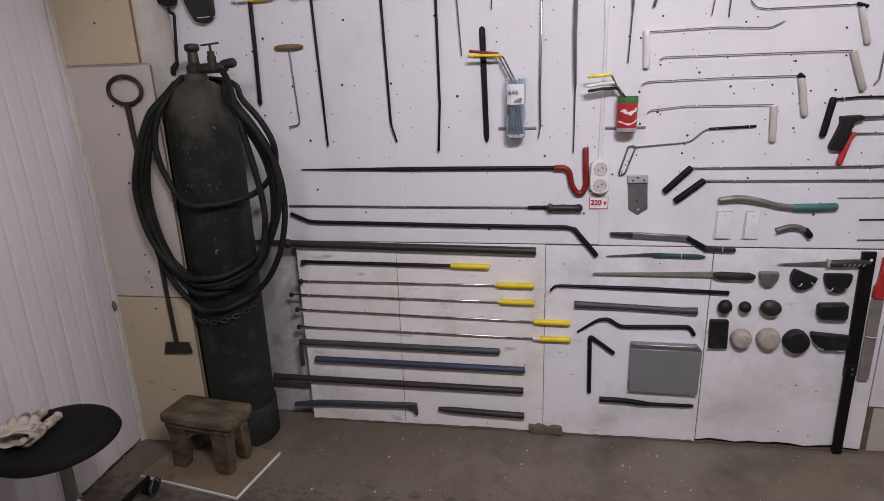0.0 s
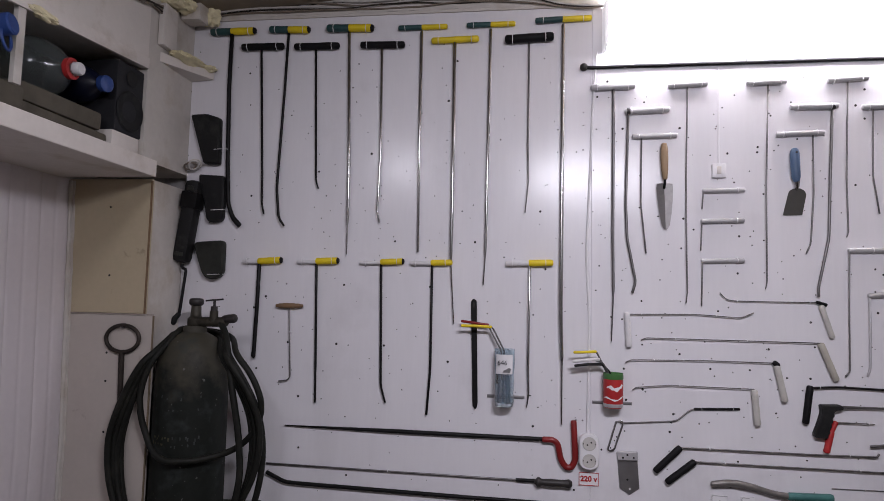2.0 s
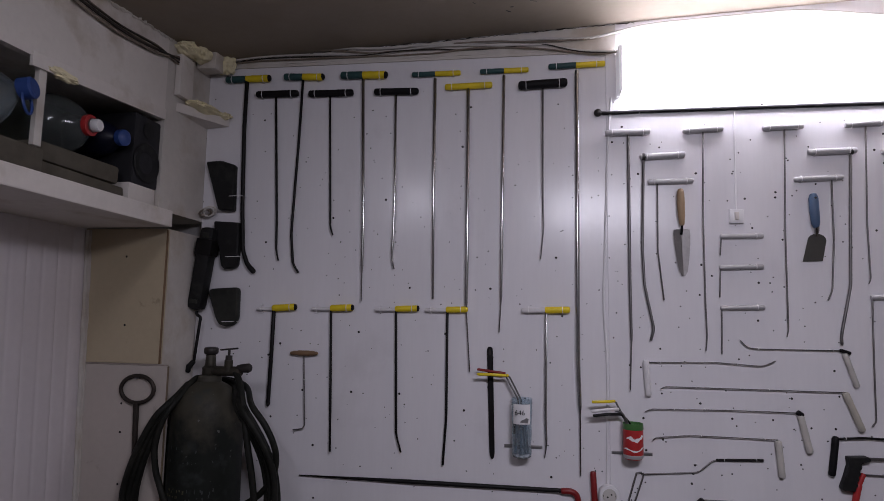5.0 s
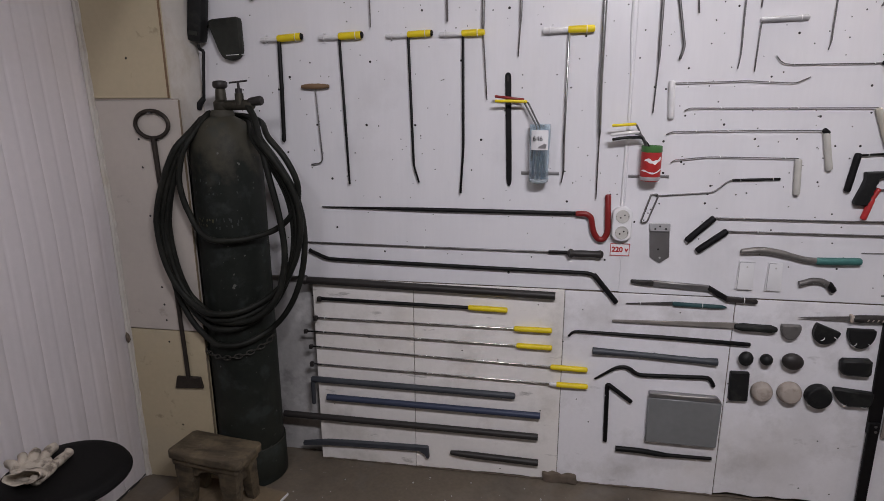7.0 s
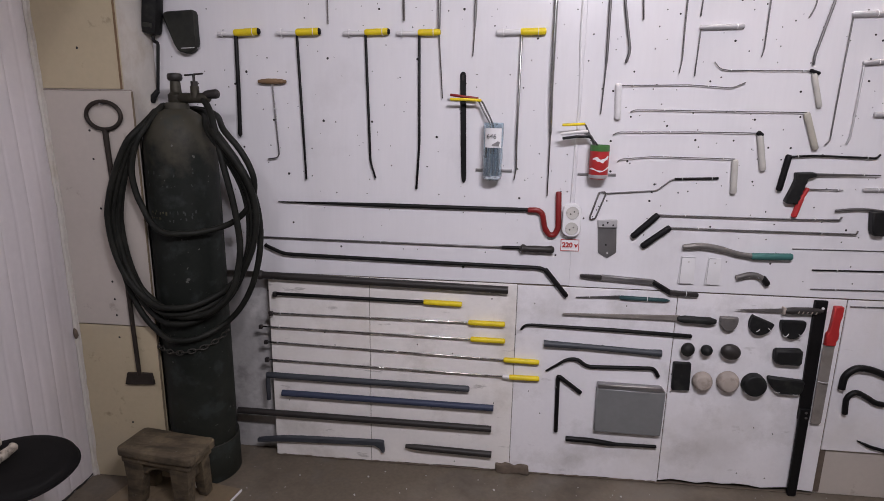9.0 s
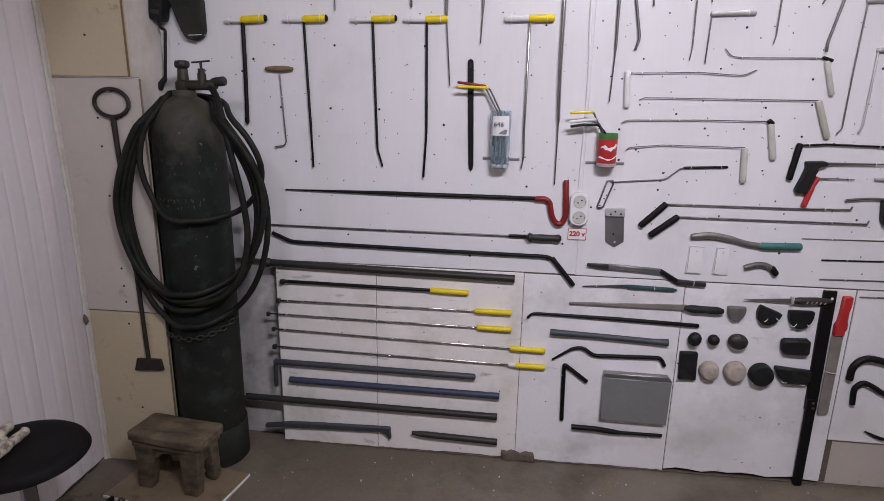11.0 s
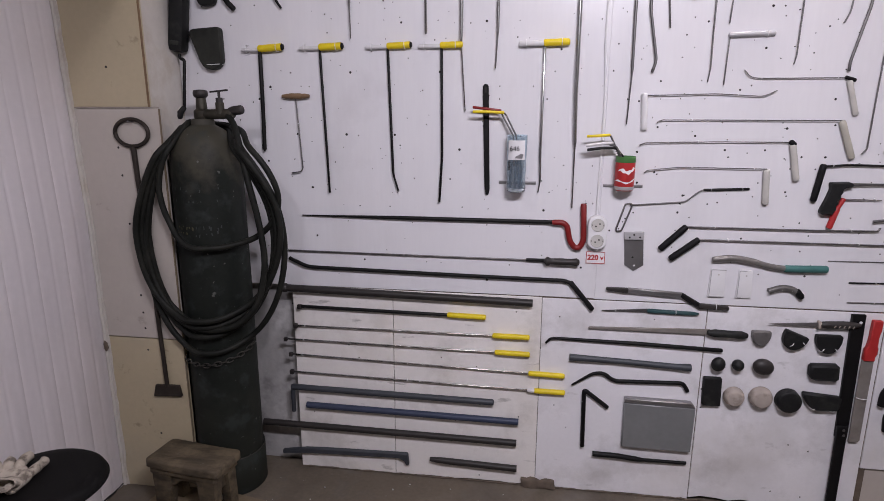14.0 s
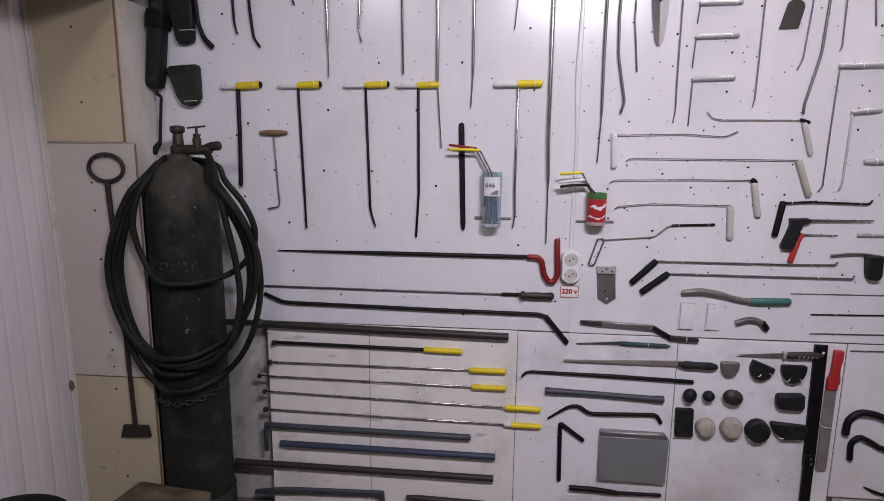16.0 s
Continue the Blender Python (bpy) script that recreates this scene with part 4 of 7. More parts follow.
for k in range(5):
    a = radians(94 + 72 * k)
    c, s = math.cos(a), math.sin(a)
    r = 0.325
    leg = part("leg", tube(bmesh.new(), [(SX + c * 0.02, SY + s * 0.02, 0.10), (SX + c * 0.12, SY + s * 0.12, 0.085), (SX + c * r, SY + s * r, 0.062)], [0.016, 0.013, 0.009], 10), "black_steel", seat)
    bm = bmesh.new()
    for off in (-0.012, 0.012):
        lathe(bm, [(0.012, -0.007), (0.023, -0.006), (0.024, 0.0), (0.023, 0.006), (0.012, 0.007)], 16,
              Matrix.Translation((SX + c * r - s * off, SY + s * r + c * off, 0.0245)) @ Matrix.Rotation(a + radians(90), 4, "Z") @ Matrix.Rotation(radians(90), 4, "Y"))
    castor = part("castor", bm, "rubber", leg)
    hood = [(SX + c * r + c * 0.029 * math.cos(t) + 0.02 * s, SY + s * r + s * 0.029 * math.cos(t) - 0.02 * c, 0.027 + 0.027 * math.sin(t)) for t in (radians(q) for q in range(-60, 241, 20))]
    part("castor_hood", tube(bmesh.new(), hood, 0.0042, 8, round_ends=True), "chrome", castor, "chromed castor hood")

glove = bmesh.new()
GZ = SZ + 0.004
bmesh.ops.create_icosphere(glove, subdivisions=4, radius=1.0, matrix=Matrix.Translation((-1.172, -0.842, GZ + 0.004)) @ Matrix.Rotation(radians(-52), 4, "Z") @ Matrix.Diagonal((0.052, 0.046, 0.012, 1)))
for (x, y), (u, v) in (((-1.165, -0.815), (-1.186, -0.752)), ((-1.185, -0.825), (-1.214, -0.780)), ((-1.198, -0.840), (-1.232, -0.809)), ((-1.200, -0.858), (-1.242, -0.842))):
    tube(glove, [(x, y, GZ + 0.006), ((x + u) / 2, (y + v) / 2, GZ + 0.013), (u, v, GZ + 0.006)], [0.0135, 0.0125, 0.0105], 14, round_ends=True)
tube(glove, [(-1.115, -0.895, GZ + 0.006), (-1.112, -0.850, GZ + 0.012), (-1.118, -0.805, GZ + 0.010), (-1.124, -0.770, GZ + 0.006)], [0.014, 0.0125, 0.0115, 0.0105], 14, round_ends=True)
# the open cuff, its mouth turned up and hollow
mouth = Matrix.Translation((-1.142, -0.882, GZ + 0.012)) @ Matrix.Rotation(radians(-62), 4, "Z") @ Matrix.Rotation(radians(66), 4, "Y") @ Matrix.Diagonal((0.38, 1.0, 1.0, 1))
lathe(glove, [(0.040, -0.020), (0.042, 0.0), (0.038, 0.020), (0.041, 0.038), (0.043, 0.046), (0.039, 0.046), (0.034, 0.022), (0.030, 0.002), (0.010, -0.004)], 40, mouth)
bmesh.ops.subdivide_edges(glove, edges=[e for e in glove.edges if e.calc_length() > 0.011], cuts=1, use_grid_fill=True)
for v in glove.verts:
    fold = noise.noise(Vector((v.co.x * 26, v.co.y * 26, 3.0)))
    ridge = 1 - abs(noise.noise(Vector((v.co.x * 34 + 4, v.co.y * 20, 1.0)))) * 2
    if v.co.z > GZ + 0.004:
        v.co.z += 0.004 * fold + 0.0045 * ridge
    v.co += Vector((noise.noise(v.co * 45), noise.noise(v.co * 42 + Vector((9, 0, 0))), 0)) * 0.006
    v.co.z = max(v.co.z, SZ + 0.0004)
tagged(finish("work_glove", glove, "cotton", sharp=70), "crumpled off-white cotton work glove on the round stool", "glove")

# ---- things in the cupboard ----
def crate_plank(x0, x1, y0, y1, z0, z1, label):
    ob = finish("wooden_block", worn(box_mesh(x0, x1, y0, y1, z0, z1, 0.011), 0.004), "crate")
    return tagged(ob, label, "wooden block", "old wooden blocks in the cupboard")


crate_plank(-1.34, -1.105, -0.735, -0.407, 1.883, 1.928, "old brown wooden block on the shelf")
crate_plank(-1.33, -1.11, -0.735, -0.430, 1.930, 1.983, "upper old brown wooden block in a stack")
crate_plank(-1.34, -1.080, -1.25, -0.742, 1.883, 1.950, "long old brown wooden block on the shelf")


def bottle_thing(label, at, turn, scale, body, cap_mat, cap_label, loop=False, ring=False, tilt=0, cap=0.025):
    ob = thing("water_bottle", label, "bottle", at)
    m = Matrix.Translation(at) @ Matrix.Rotation(radians(turn), 4, "Z") @ Matrix.Rotation(radians(90 - tilt), 4, "Y") @ Matrix.Scale(scale, 4)
    outer = [(0.05, -0.13), (0.076, -0.122), (0.082, -0.1), (0.079, -0.075), (0.082, -0.05), (0.079, -0.025), (0.082, 0.0), (0.080, 0.025), (0.074, 0.05), (0.056, 0.082), (0.032, 0.106), (0.020, 0.116), (0.019, 0.132)]
    inner = [(max(r - 0.0016, 0.002), z + (0.0016 if z < -0.12 else 0)) for r, z in outer[::-1]] if "pet" in body else []
    part("bottle_body", lathe(bmesh.new(), outer + inner, 32, m), body, ob)
    part("cap", lathe(bmesh.new(), [(cap * 0.9, 0.128), (cap, 0.130), (cap, 0.145 if ring else 0.156), (cap * 0.84, 0.149 if ring else 0.160)], 20, m), cap_mat, ob, cap_label)
    if ring:
        part("cap_ring", lathe(bmesh.new(), [(0.0225, 0.112), (0.027, 0.114), (0.027, 0.126), (0.0205, 0.1275)], 20, m), "red_plastic", ob, "red ring behind the cap")
    if loop:
        pts = [m @ Vector((0.03 + 0.03 * math.cos(t * math.pi / 8), 0.018 * math.sin(t * math.pi / 8), 0.14)) for t in range(16)]
        part("carry_loop", tube(bmesh.new(), pts, 0.0035, 6, closed=True), cap_mat, ob, "blue carrying loop")
    return ob


bottle_thing("large clear plastic bottle lying on wooden blocks", (-1.250, -0.566, 2.074), 4, 1.10, "pet", "white_plastic", "white screw cap", ring=True, tilt=-1, cap=0.0165)
bottle_thing("clear plastic bottle with a big blue cap in the cupboard", (-1.222, -0.850, 2.050), 14, 1.05, "blue_pet", "blue_plastic", "blue screw cap", loop=True, tilt=11)
bottle_thing("dark blue bottle lying with its blue cap forward", (-1.200, -0.424, 2.078), -8, 0.68, "deep_blue", "blue_plastic", "blue screw cap", tilt=-4, cap=0.036)
spk = thing("speaker", "black box loudspeaker standing in the cupboard", "speaker", (-1.2, -0.35, 1.91))
part("cabinet", box_mesh(-1.345, -1.098, -0.392, -0.2635, 1.947, 2.168, 0.006), "speaker", spk)
mo = Matrix.Translation((-1.0975, -0.328, 2.02)) @ Matrix.Rotation(radians(90), 4, "Y")
part("woofer", lathe(bmesh.new(), [(0.058, -0.001), (0.064, 0.003), (0.060, 0.006), (0.050, 0.004), (0.02, -0.004), (0.002, -0.003)], 32, mo), "rubber", spk)
part("tweeter", lathe(bmesh.new(), [(0.022, -0.001), (0.026, 0.003), (0.02, 0.004), (0.002, 0.002)], 24, mo @ Matrix.Translation((-0.105, 0, 0))), "rubber", spk)
tagged(finish("foam_block", box_mesh(-1.30, -1.100, -0.398, -0.270, 1.882, 1.9465, 0.003), "white_paint"), "white foam block under the loudspeaker", "block")

# ---- small bracket, foam and wall box in the corner ----
br = thing("corner_bracket", "small white triangular bracket with foam on top", "bracket", (-1.05, -0.1, 2.24))
bm = bmesh.new()
vs = [bm.verts.new(p) for p in ((-1.09, -0.20, 2.235), (-1.09, -0.004, 2.235), (-1.000, -0.004, 2.240), (-1.09, -0.20, 2.268), (-1.09, -0.004, 2.268), (-1.000, -0.004, 2.268))]
for q in ((0, 1, 2), (3, 5, 4), (0, 2, 5, 3), (1, 0, 3, 4), (2, 1, 4, 5)):
    bm.faces.new([vs[i] for i in q])
bmesh.ops.recalc_face_normals(bm, faces=bm.faces)
part("bracket_plate", bm, "white_paint", br)


def foam_lump(centre, size, seed):
    bm = bmesh.new()
    bmesh.ops.create_icosphere(bm, subdivisions=4, radius=1.0)
    for v in bm.verts:
        d = v.co.normalized()
        r = 1 + 0.35 * noise.noise(d * 2.2 + Vector((seed, 0, 0))) + 0.16 * noise.noise(d * 6 + Vector((0, seed, 0)))
        v.co = Vector((d.x * size[0], d.y * size[1], d.z * size[2])) * r + Vector(centre)
    return bm


part("foam_bead", foam_lump((-1.055, -0.09, 2.276), (0.045, 0.085, 0.016), 2), "foam", br, "yellow foam bead")
part("foam_bead", foam_lump((-1.022, -0.02, 2.274), (0.034, 0.025, 0.015), 4), "foam", br, "yellow foam bead")
for c, s, sd in (((-1.064, -0.19, 2.455), (0.040, 0.05, 0.022), 1), ((-1.058, -0.125, 2.468), (0.036, 0.045, 0.026), 3), ((-1.012, -0.026, 2.470), (0.036, 0.022, 0.036), 6), ((-1.087, -0.70, 2.158), (0.013, 0.050, 0.013), 9)):
    tagged(finish("foam_lump", foam_lump(c, s, sd), "foam"), "lump of yellowed mounting foam in the corner", "foam", "mounting foam lumps", "structure")
tagged(finish("corner_block", box_mesh(-1.086, -1.014, -0.100, -0.040, 2.428, 2.499, 0.004), "white_paint"), "white plaster block set in mounting foam", "block", kind="structure")
tagged(finish("duct_box", box_mesh(-1.088, -1.066, -0.222, -0.145, 2.285, 2.43, 0.003), "white_paint"), "white boxed-in duct under the ceiling", "duct", kind="structure")
wb = thing("wire_coil", "small coil of pale wire hanging from a wall clip", "wire", (-1.06, -0.02, 1.915))
for k, (rx, rz, dx, dz, mat) in enumerate(((0.030, 0.013, 0.0, 0.0, "cable"), (0.027, 0.016, 0.006, 0.003, "plaster"), (0.022, 0.010, -0.006, -0.003, "dark_cable"), (0.017, 0.014, 0.009, -0.001, "cable"))):
    loop = [(-1.052 + dx + rx * math.cos(j * math.pi / 12), -0.024 - 0.004 * k - 0.012 * math.sin(j * math.pi / 12), 1.916 + dz + rz * math.sin(j * math.pi / 12 + 0.5)) for j in range(24)]
    part("wire_loop", tube(bmesh.new(), loop, 0.0032, 6, closed=True), mat, wb)
part("wire_end", tube(bmesh.new(), rounded([(-1.085, -0.012, 1.908), (-1.075, -0.02, 1.906), (-1.050, -0.03, 1.903)], 0.01), 0.0022, 6), "cable", wb)
part("wall_clip", box_mesh(-1.058, -1.042, -0.018, -0.0005, 1.919, 1.931, 0.002), "plaster", wb)

# ---- cables along the top of the wall ----
def run_cable(points, r, mat, label):
    ob = finish("cable", tube(bmesh.new(), rounded(points, 0.08, 5), r, 8), mat)
    return tagged(ob, label, "cable", "cables under the ceiling")


# thin ragged foam bead in the joint of cupboard and ceiling
bead = random.Random(8)
line, thick = [], []
for k in range(190):
    y = -0.24 - 0.008 * k
    line.append((-1.087 + bead.uniform(-0.002, 0.003), y, 2.489 + 0.09 * y + bead.uniform(-0.006, 0.003)))
    thick.append(bead.choice((0.0015, 0.002, 0.003, 0.004, 0.0065)) if k < 110 else bead.uniform(0.0015, 0.004))
tagged(finish("foam_bead", tube(bmesh.new(), line, thick, 6), "plaster"), "thin ragged foam bead along the ceiling joint", "foam", kind="structure")

runs = random.Random(3)
# some strands get a darker colour for the shade on the cable bundle
for k, (r, mat) in enumerate(((0.0050, "cable"), (0.0034, "dark_cable"), (0.0038, "cable"), (0.0024, "rusty"), (0.0032, "dark_cable"))):
    pts = []
    for j in range(17):
        u = j / 16
        x = -1.07 + 1.22 * u
        z = 2.490 + 0.012 * math.sin(u * 3.0) - 0.012 * math.exp(-((x + 0.45) / 0.14) ** 2) + 0.008 * u
        pts.append((x, -0.007 - 0.004 * ((k + j // 4) % 3), z - 0.0072 * (k - 2) + 0.0055 * math.sin(x * (8 + 1.7 * k) + k * 2.1) + runs.uniform(-0.002, 0.002)))
    if k < 2:
        pts += [(0.30, -0.012, 2.507), (0.483, -0.012, 2.550), (0.95, -0.012, 2.572), (1.07, -0.012, 2.561), (1.21, -0.012, 2.54), (1.7, -0.012, 2.548), (2.5, -0.012, 2.56)]
    else:
        pts += [(0.26, -0.010, 2.482 - 0.005 * k), (0.34, -0.012, 2.475 - 0.006 * k), (0.392, -0.03, 2.45)]
    run_cable(pts, r, mat, "sagging pale grey cable along the top of the wall" if mat == "cable" else "thin cable along the top of the wall, coloured darker for shade")
for k, mat in enumerate(("dark_cable", "rusty", "dark_cable", "rusty", "dark_cable")):
    pts = [(-1.07, -0.15, 2.43 - 0.006 * k), (-1.078, -0.21, 2.42 - 0.008 * k)]
    for y, z in ((-0.33, 2.395), (-0.43, 2.382), (-0.52, 2.375), (-0.64, 2.376), (-0.76, 2.389), (-0.95, 2.405), (-1.2, 2.38), (-1.7, 2.33)):
        pts.append((-1.079 + 0.004 * (k % 2), y, z + 0.0062 * (k - 2) + runs.uniform(-0.003, 0.003)))
    run_cable(pts, 0.0050 - 0.0006 * k, mat, "sagging grey-brown cable along the cupboard top")
tagged(finish("ceiling_trim", box_mesh(-1.08, 0.38, -0.006, 0.0, 2.462, 2.472), "plaster"), "thin plaster strip under the cables", "trim", kind="structure")

# grimy plaster band between cables and ceiling, its top edge ragged
band = random.Random(14)
top, low = [], []
for k in range(74):
    x = -1.07 + 0.02 * k
    top.append((x, 2.5425 + 0.048 * x - band.choice((0.0, 0.001, 0.002, 0.005))))
    low.append((x, 2.4735 + band.uniform(-0.0012, 0.0012)))
tagged(finish("plaster_band", outline(bmesh.new(), low + top[::-1], -0.0042, -0.0004, 0), "plaster", smooth=False), "grimy plaster band with a ragged top edge under the ceiling", "trim", kind="structure")
line, thick = [], []
for k in range(120):
    x = -1.07 + 0.0128 * k
    line.append((x, -0.006 - band.uniform(0, 0.003), 2.5405 + 0.048 * x + band.uniform(-0.003, 0.002)))
    thick.append(band.choice((0.0006, 0.0008, 0.001, 0.0014, 0.0026)))
tagged(finish("ceiling_gap", tube(bmesh.new(), line, thick, 6), "rusty"), "dark dirty uneven joint of wall and ceiling", "gap", kind="structure")

# ---- crumbs on the floor and scuffs on the ceiling ----
crumbs = random.Random(21)
bm = bmesh.new()
for k in range(90):
    x, y = crumbs.uniform(-1.3, 1.6), -0.03 - abs(crumbs.gauss(0, 0.28))
    if -1.22 < x < -0.76 and -0.5 < y < 0:
        continue
    r = crumbs.choice((0.0016, 0.002, 0.0026, 0.004))
    made = bmesh.ops.create_icosphere(bm, subdivisions=1, radius=r, matrix=Matrix.Translation((x, y, r * 0.4)))["verts"]
    for v in made:
        v.co += Vector((crumbs.uniform(-1, 1), crumbs.uniform(-1, 1), crumbs.uniform(-0.4, 0.2))) * r * 0.5
tagged(finish("floor_debris", bm, "concrete_wall", smooth=False), "small pale crumbs and dust on the floor", "debris", kind="stuff")
bm = bmesh.new()
for k in range(70):
    x, y = crumbs.uniform(-0.1, 1.7), crumbs.uniform(-0.65, -0.18)
    a, w, h = crumbs.uniform(-0.5, 0.9), crumbs.choice((0.003, 0.005, 0.008, 0.014)), crumbs.uniform(0.0016, 0.0042)
    top = 2.5445 + 0.048 * x + 0.09 * y
    m = Matrix.Translation((x, y, top)) @ Matrix.Rotation(a, 4, "Z")
    vs = [bm.verts.new(m @ Vector((w * u, h * v * crumbs.uniform(0.4, 1.4), 0.048 * w * u * math.cos(a)))) for u, v in ((-1, 0), (-0.4, 1), (0.4, 0.8), (1, 0), (0.4, -1), (-0.5, -0.7))]
    bm.faces.new(vs)
tagged(finish("ceiling_scuffs", bm, "pipe", smooth=False), "dark scratches on the ceiling board", "scuff marks", kind="stuff")

# ---- tools on the wall ----

# top row of long T-handled rods
rod_tool('pull_rod', 'thick black T-handled pull rod, green and yellow grip, side-bent tip', 'hand tool', [(-0.934, 2.405), (-0.935, 2.223), (-0.925, 1.924), (-0.915, 1.78), (-0.896, 1.729), (-0.87, 1.703)], 0.0075, 'black_steel', grips=[((-1.01, 2.417), (-0.939, 2.417), 0.0129, 'green_tape'), ((-0.935, 2.417), (-0.852, 2.417), 0.0129, 'yellow'), ((-0.854, 2.417), (-0.848, 2.417), 0.0122, 'tape')], group='long pull rods with green and yellow grips', tip=1.25)
rod_tool('pull_rod', 'bent black T-handled pull rod, green and yellow grip, hooked tip', 'hand tool', [(-0.717, 2.401), (-0.722, 2.196), (-0.734, 1.882), (-0.735, 1.831), (-0.724, 1.73), (-0.704, 1.702)], 0.0048, 'black_steel', grips=[((-0.783, 2.419), (-0.721, 2.416), 0.0127, 'green_tape'), ((-0.716, 2.416), (-0.646, 2.413), 0.0127, 'yellow'), ((-0.648, 2.414), (-0.643, 2.413), 0.012, 'tape')], group='long pull rods with green and yellow grips', tip=0.8)
rod_tool('pull_rod', 'polished steel T-handled pull rod, green and yellow grip, tapered tip', 'hand tool', [(-0.49, 2.396), (-0.473, 1.88), (-0.472, 1.711), (-0.471, 1.604)], 0.0055, 'chrome', grips=[((-0.566, 2.415), (-0.495, 2.413), 0.0136, 'green_tape'), ((-0.49, 2.413), (-0.412, 2.411), 0.0135, 'yellow'), ((-0.414, 2.411), (-0.408, 2.41), 0.0128, 'tape')], group='long pull rods with green and yellow grips', tip=0.35)
rod_tool('pull_rod', 'straight steel T-handled pull rod, green and yellow grip, blunt tip', 'hand tool', [(-0.229, 2.39), (-0.227, 1.979), (-0.222, 1.617)], 0.0059, 'chrome', grips=[((-0.308, 2.408), (-0.231, 2.408), 0.0093, 'green_tape'), ((-0.227, 2.408), (-0.143, 2.408), 0.0092, 'yellow')], group='long pull rods with green and yellow grips', tip=0.7)
rod_tool('pull_rod', 'long steel T-handled pull rod, green and yellow grip, bent tip', 'hand tool', [(0.013, 2.391), (0.01, 1.877), (0.008, 1.61), (0.003, 1.508)], 0.0053, 'chrome', grips=[((-0.066, 2.409), (0.011, 2.409), 0.0091, 'green_tape'), ((0.015, 2.409), (0.093, 2.409), 0.0091, 'yellow')], group='long pull rods with green and yellow grips', tip=0.4)
rod_tool('pull_rod', 'very long steel T-handled pull rod, green and yellow grip, pointed', 'hand tool', [(0.26, 2.396), (0.259, 1.781), (0.259, 1.415), (0.264, 1.265), (0.265, 1.062)], 0.007, 'chrome', grips=[((0.17, 2.416), (0.256, 2.418), 0.01, 'green_tape'), ((0.26, 2.417), (0.349, 2.419), 0.0099, 'yellow')], group='long pull rods with green and yellow grips', tip=0.3)
rod_tool('pull_rod', 'black T-handled pull rod with black taped grip', 'hand tool', [(-0.818, 2.352), (-0.792, 1.882), (-0.789, 1.78), (-0.78, 1.744)], 0.0043, 'black_steel', grips=[((-0.887, 2.356), (-0.739, 2.355), 0.0128, 'tape')], group='short pull rods with plain grips', tip=0.7)
rod_tool('pull_rod', 'short black T-handled pull rod with black taped grip', 'hand tool', [(-0.612, 2.349), (-0.597, 1.983), (-0.592, 1.861), (-0.582, 1.834)], 0.0038, 'black_steel', grips=[((-0.686, 2.351), (-0.532, 2.35), 0.0126, 'tape')], group='short pull rods with plain grips', tip=0.7)
rod_tool('pull_rod', 'steel T-handled pull rod, black grip, curved tip', 'hand tool', [(-0.369, 2.344), (-0.363, 1.98), (-0.365, 1.81), (-0.369, 1.761), (-0.359, 1.716)], 0.0045, 'chrome', grips=[((-0.441, 2.349), (-0.294, 2.346), 0.0124, 'tape')], group='short pull rods with plain grips', tip=0.6)
rod_tool('pull_rod', 'long steel T-handled pull rod with all-yellow grip', 'hand tool', [(-0.111, 2.356), (-0.107, 1.781), (-0.108, 1.59), (-0.093, 1.375)], 0.0062, 'chrome', grips=[((-0.187, 2.357), (-0.033, 2.359), 0.0112, 'yellow')], group='short pull rods with plain grips', tip=0.3)
rod_tool('pull_rod', 'thin steel T-handled pull rod with broad black grip', 'hand tool', [(0.146, 2.348), (0.146, 1.974), (0.149, 1.857), (0.139, 1.752)], 0.003, 'steel', grips=[((0.071, 2.351), (0.22, 2.356), 0.015, 'tape')], group='short pull rods with plain grips', tip=0.6)

# middle row, half white half yellow grips
rod_tool('pull_rod', 'thick black T-handled pull rod, grip half white half yellow', 'hand tool', [(-0.787, 1.569), (-0.789, 1.406), (-0.793, 1.237), (-0.794, 1.257)], 0.007, 'black_steel', grips=[((-0.848, 1.572), (-0.791, 1.572), 0.0064, 'white_pipe'), ((-0.787, 1.575), (-0.712, 1.58), 0.012, 'yellow'), ((-0.714, 1.58), (-0.709, 1.58), 0.0113, 'tape')], group='pull rods with white and yellow grips')
rod_tool('pull_rod', 'dark steel T-handled pull rod, grip half white half yellow', 'hand tool', [(-0.578, 1.568), (-0.567, 1.208), (-0.564, 1.096)], 0.0044, 'black_steel', grips=[((-0.646, 1.575), (-0.579, 1.575), 0.0064, 'white_pipe'), ((-0.575, 1.578), (-0.506, 1.581), 0.0118, 'yellow'), ((-0.508, 1.581), (-0.503, 1.581), 0.0112, 'tape')], group='pull rods with white and yellow grips', tip=0.8)
rod_tool('pull_rod', 'black bent-tip T-handled pull rod, grip half white half yellow', 'hand tool', [(-0.348, 1.571), (-0.337, 1.163), (-0.32, 1.106)], 0.0044, 'black_steel', grips=[((-0.42, 1.576), (-0.35, 1.577), 0.0064, 'white_pipe'), ((-0.346, 1.579), (-0.276, 1.582), 0.0106, 'yellow'), ((-0.278, 1.582), (-0.273, 1.582), 0.0101, 'tape')], group='pull rods with white and yellow grips', tip=0.7)
rod_tool('pull_rod', 'long black T-handled pull rod, grip half white half yellow', 'hand tool', [(-0.171, 1.57), (-0.169, 1.223), (-0.178, 1.073)], 0.0043, 'black_steel', grips=[((-0.244, 1.577), (-0.175, 1.577), 0.0068, 'white_pipe'), ((-0.171, 1.579), (-0.108, 1.581), 0.0105, 'yellow')], group='pull rods with white and yellow grips', tip=0.9)
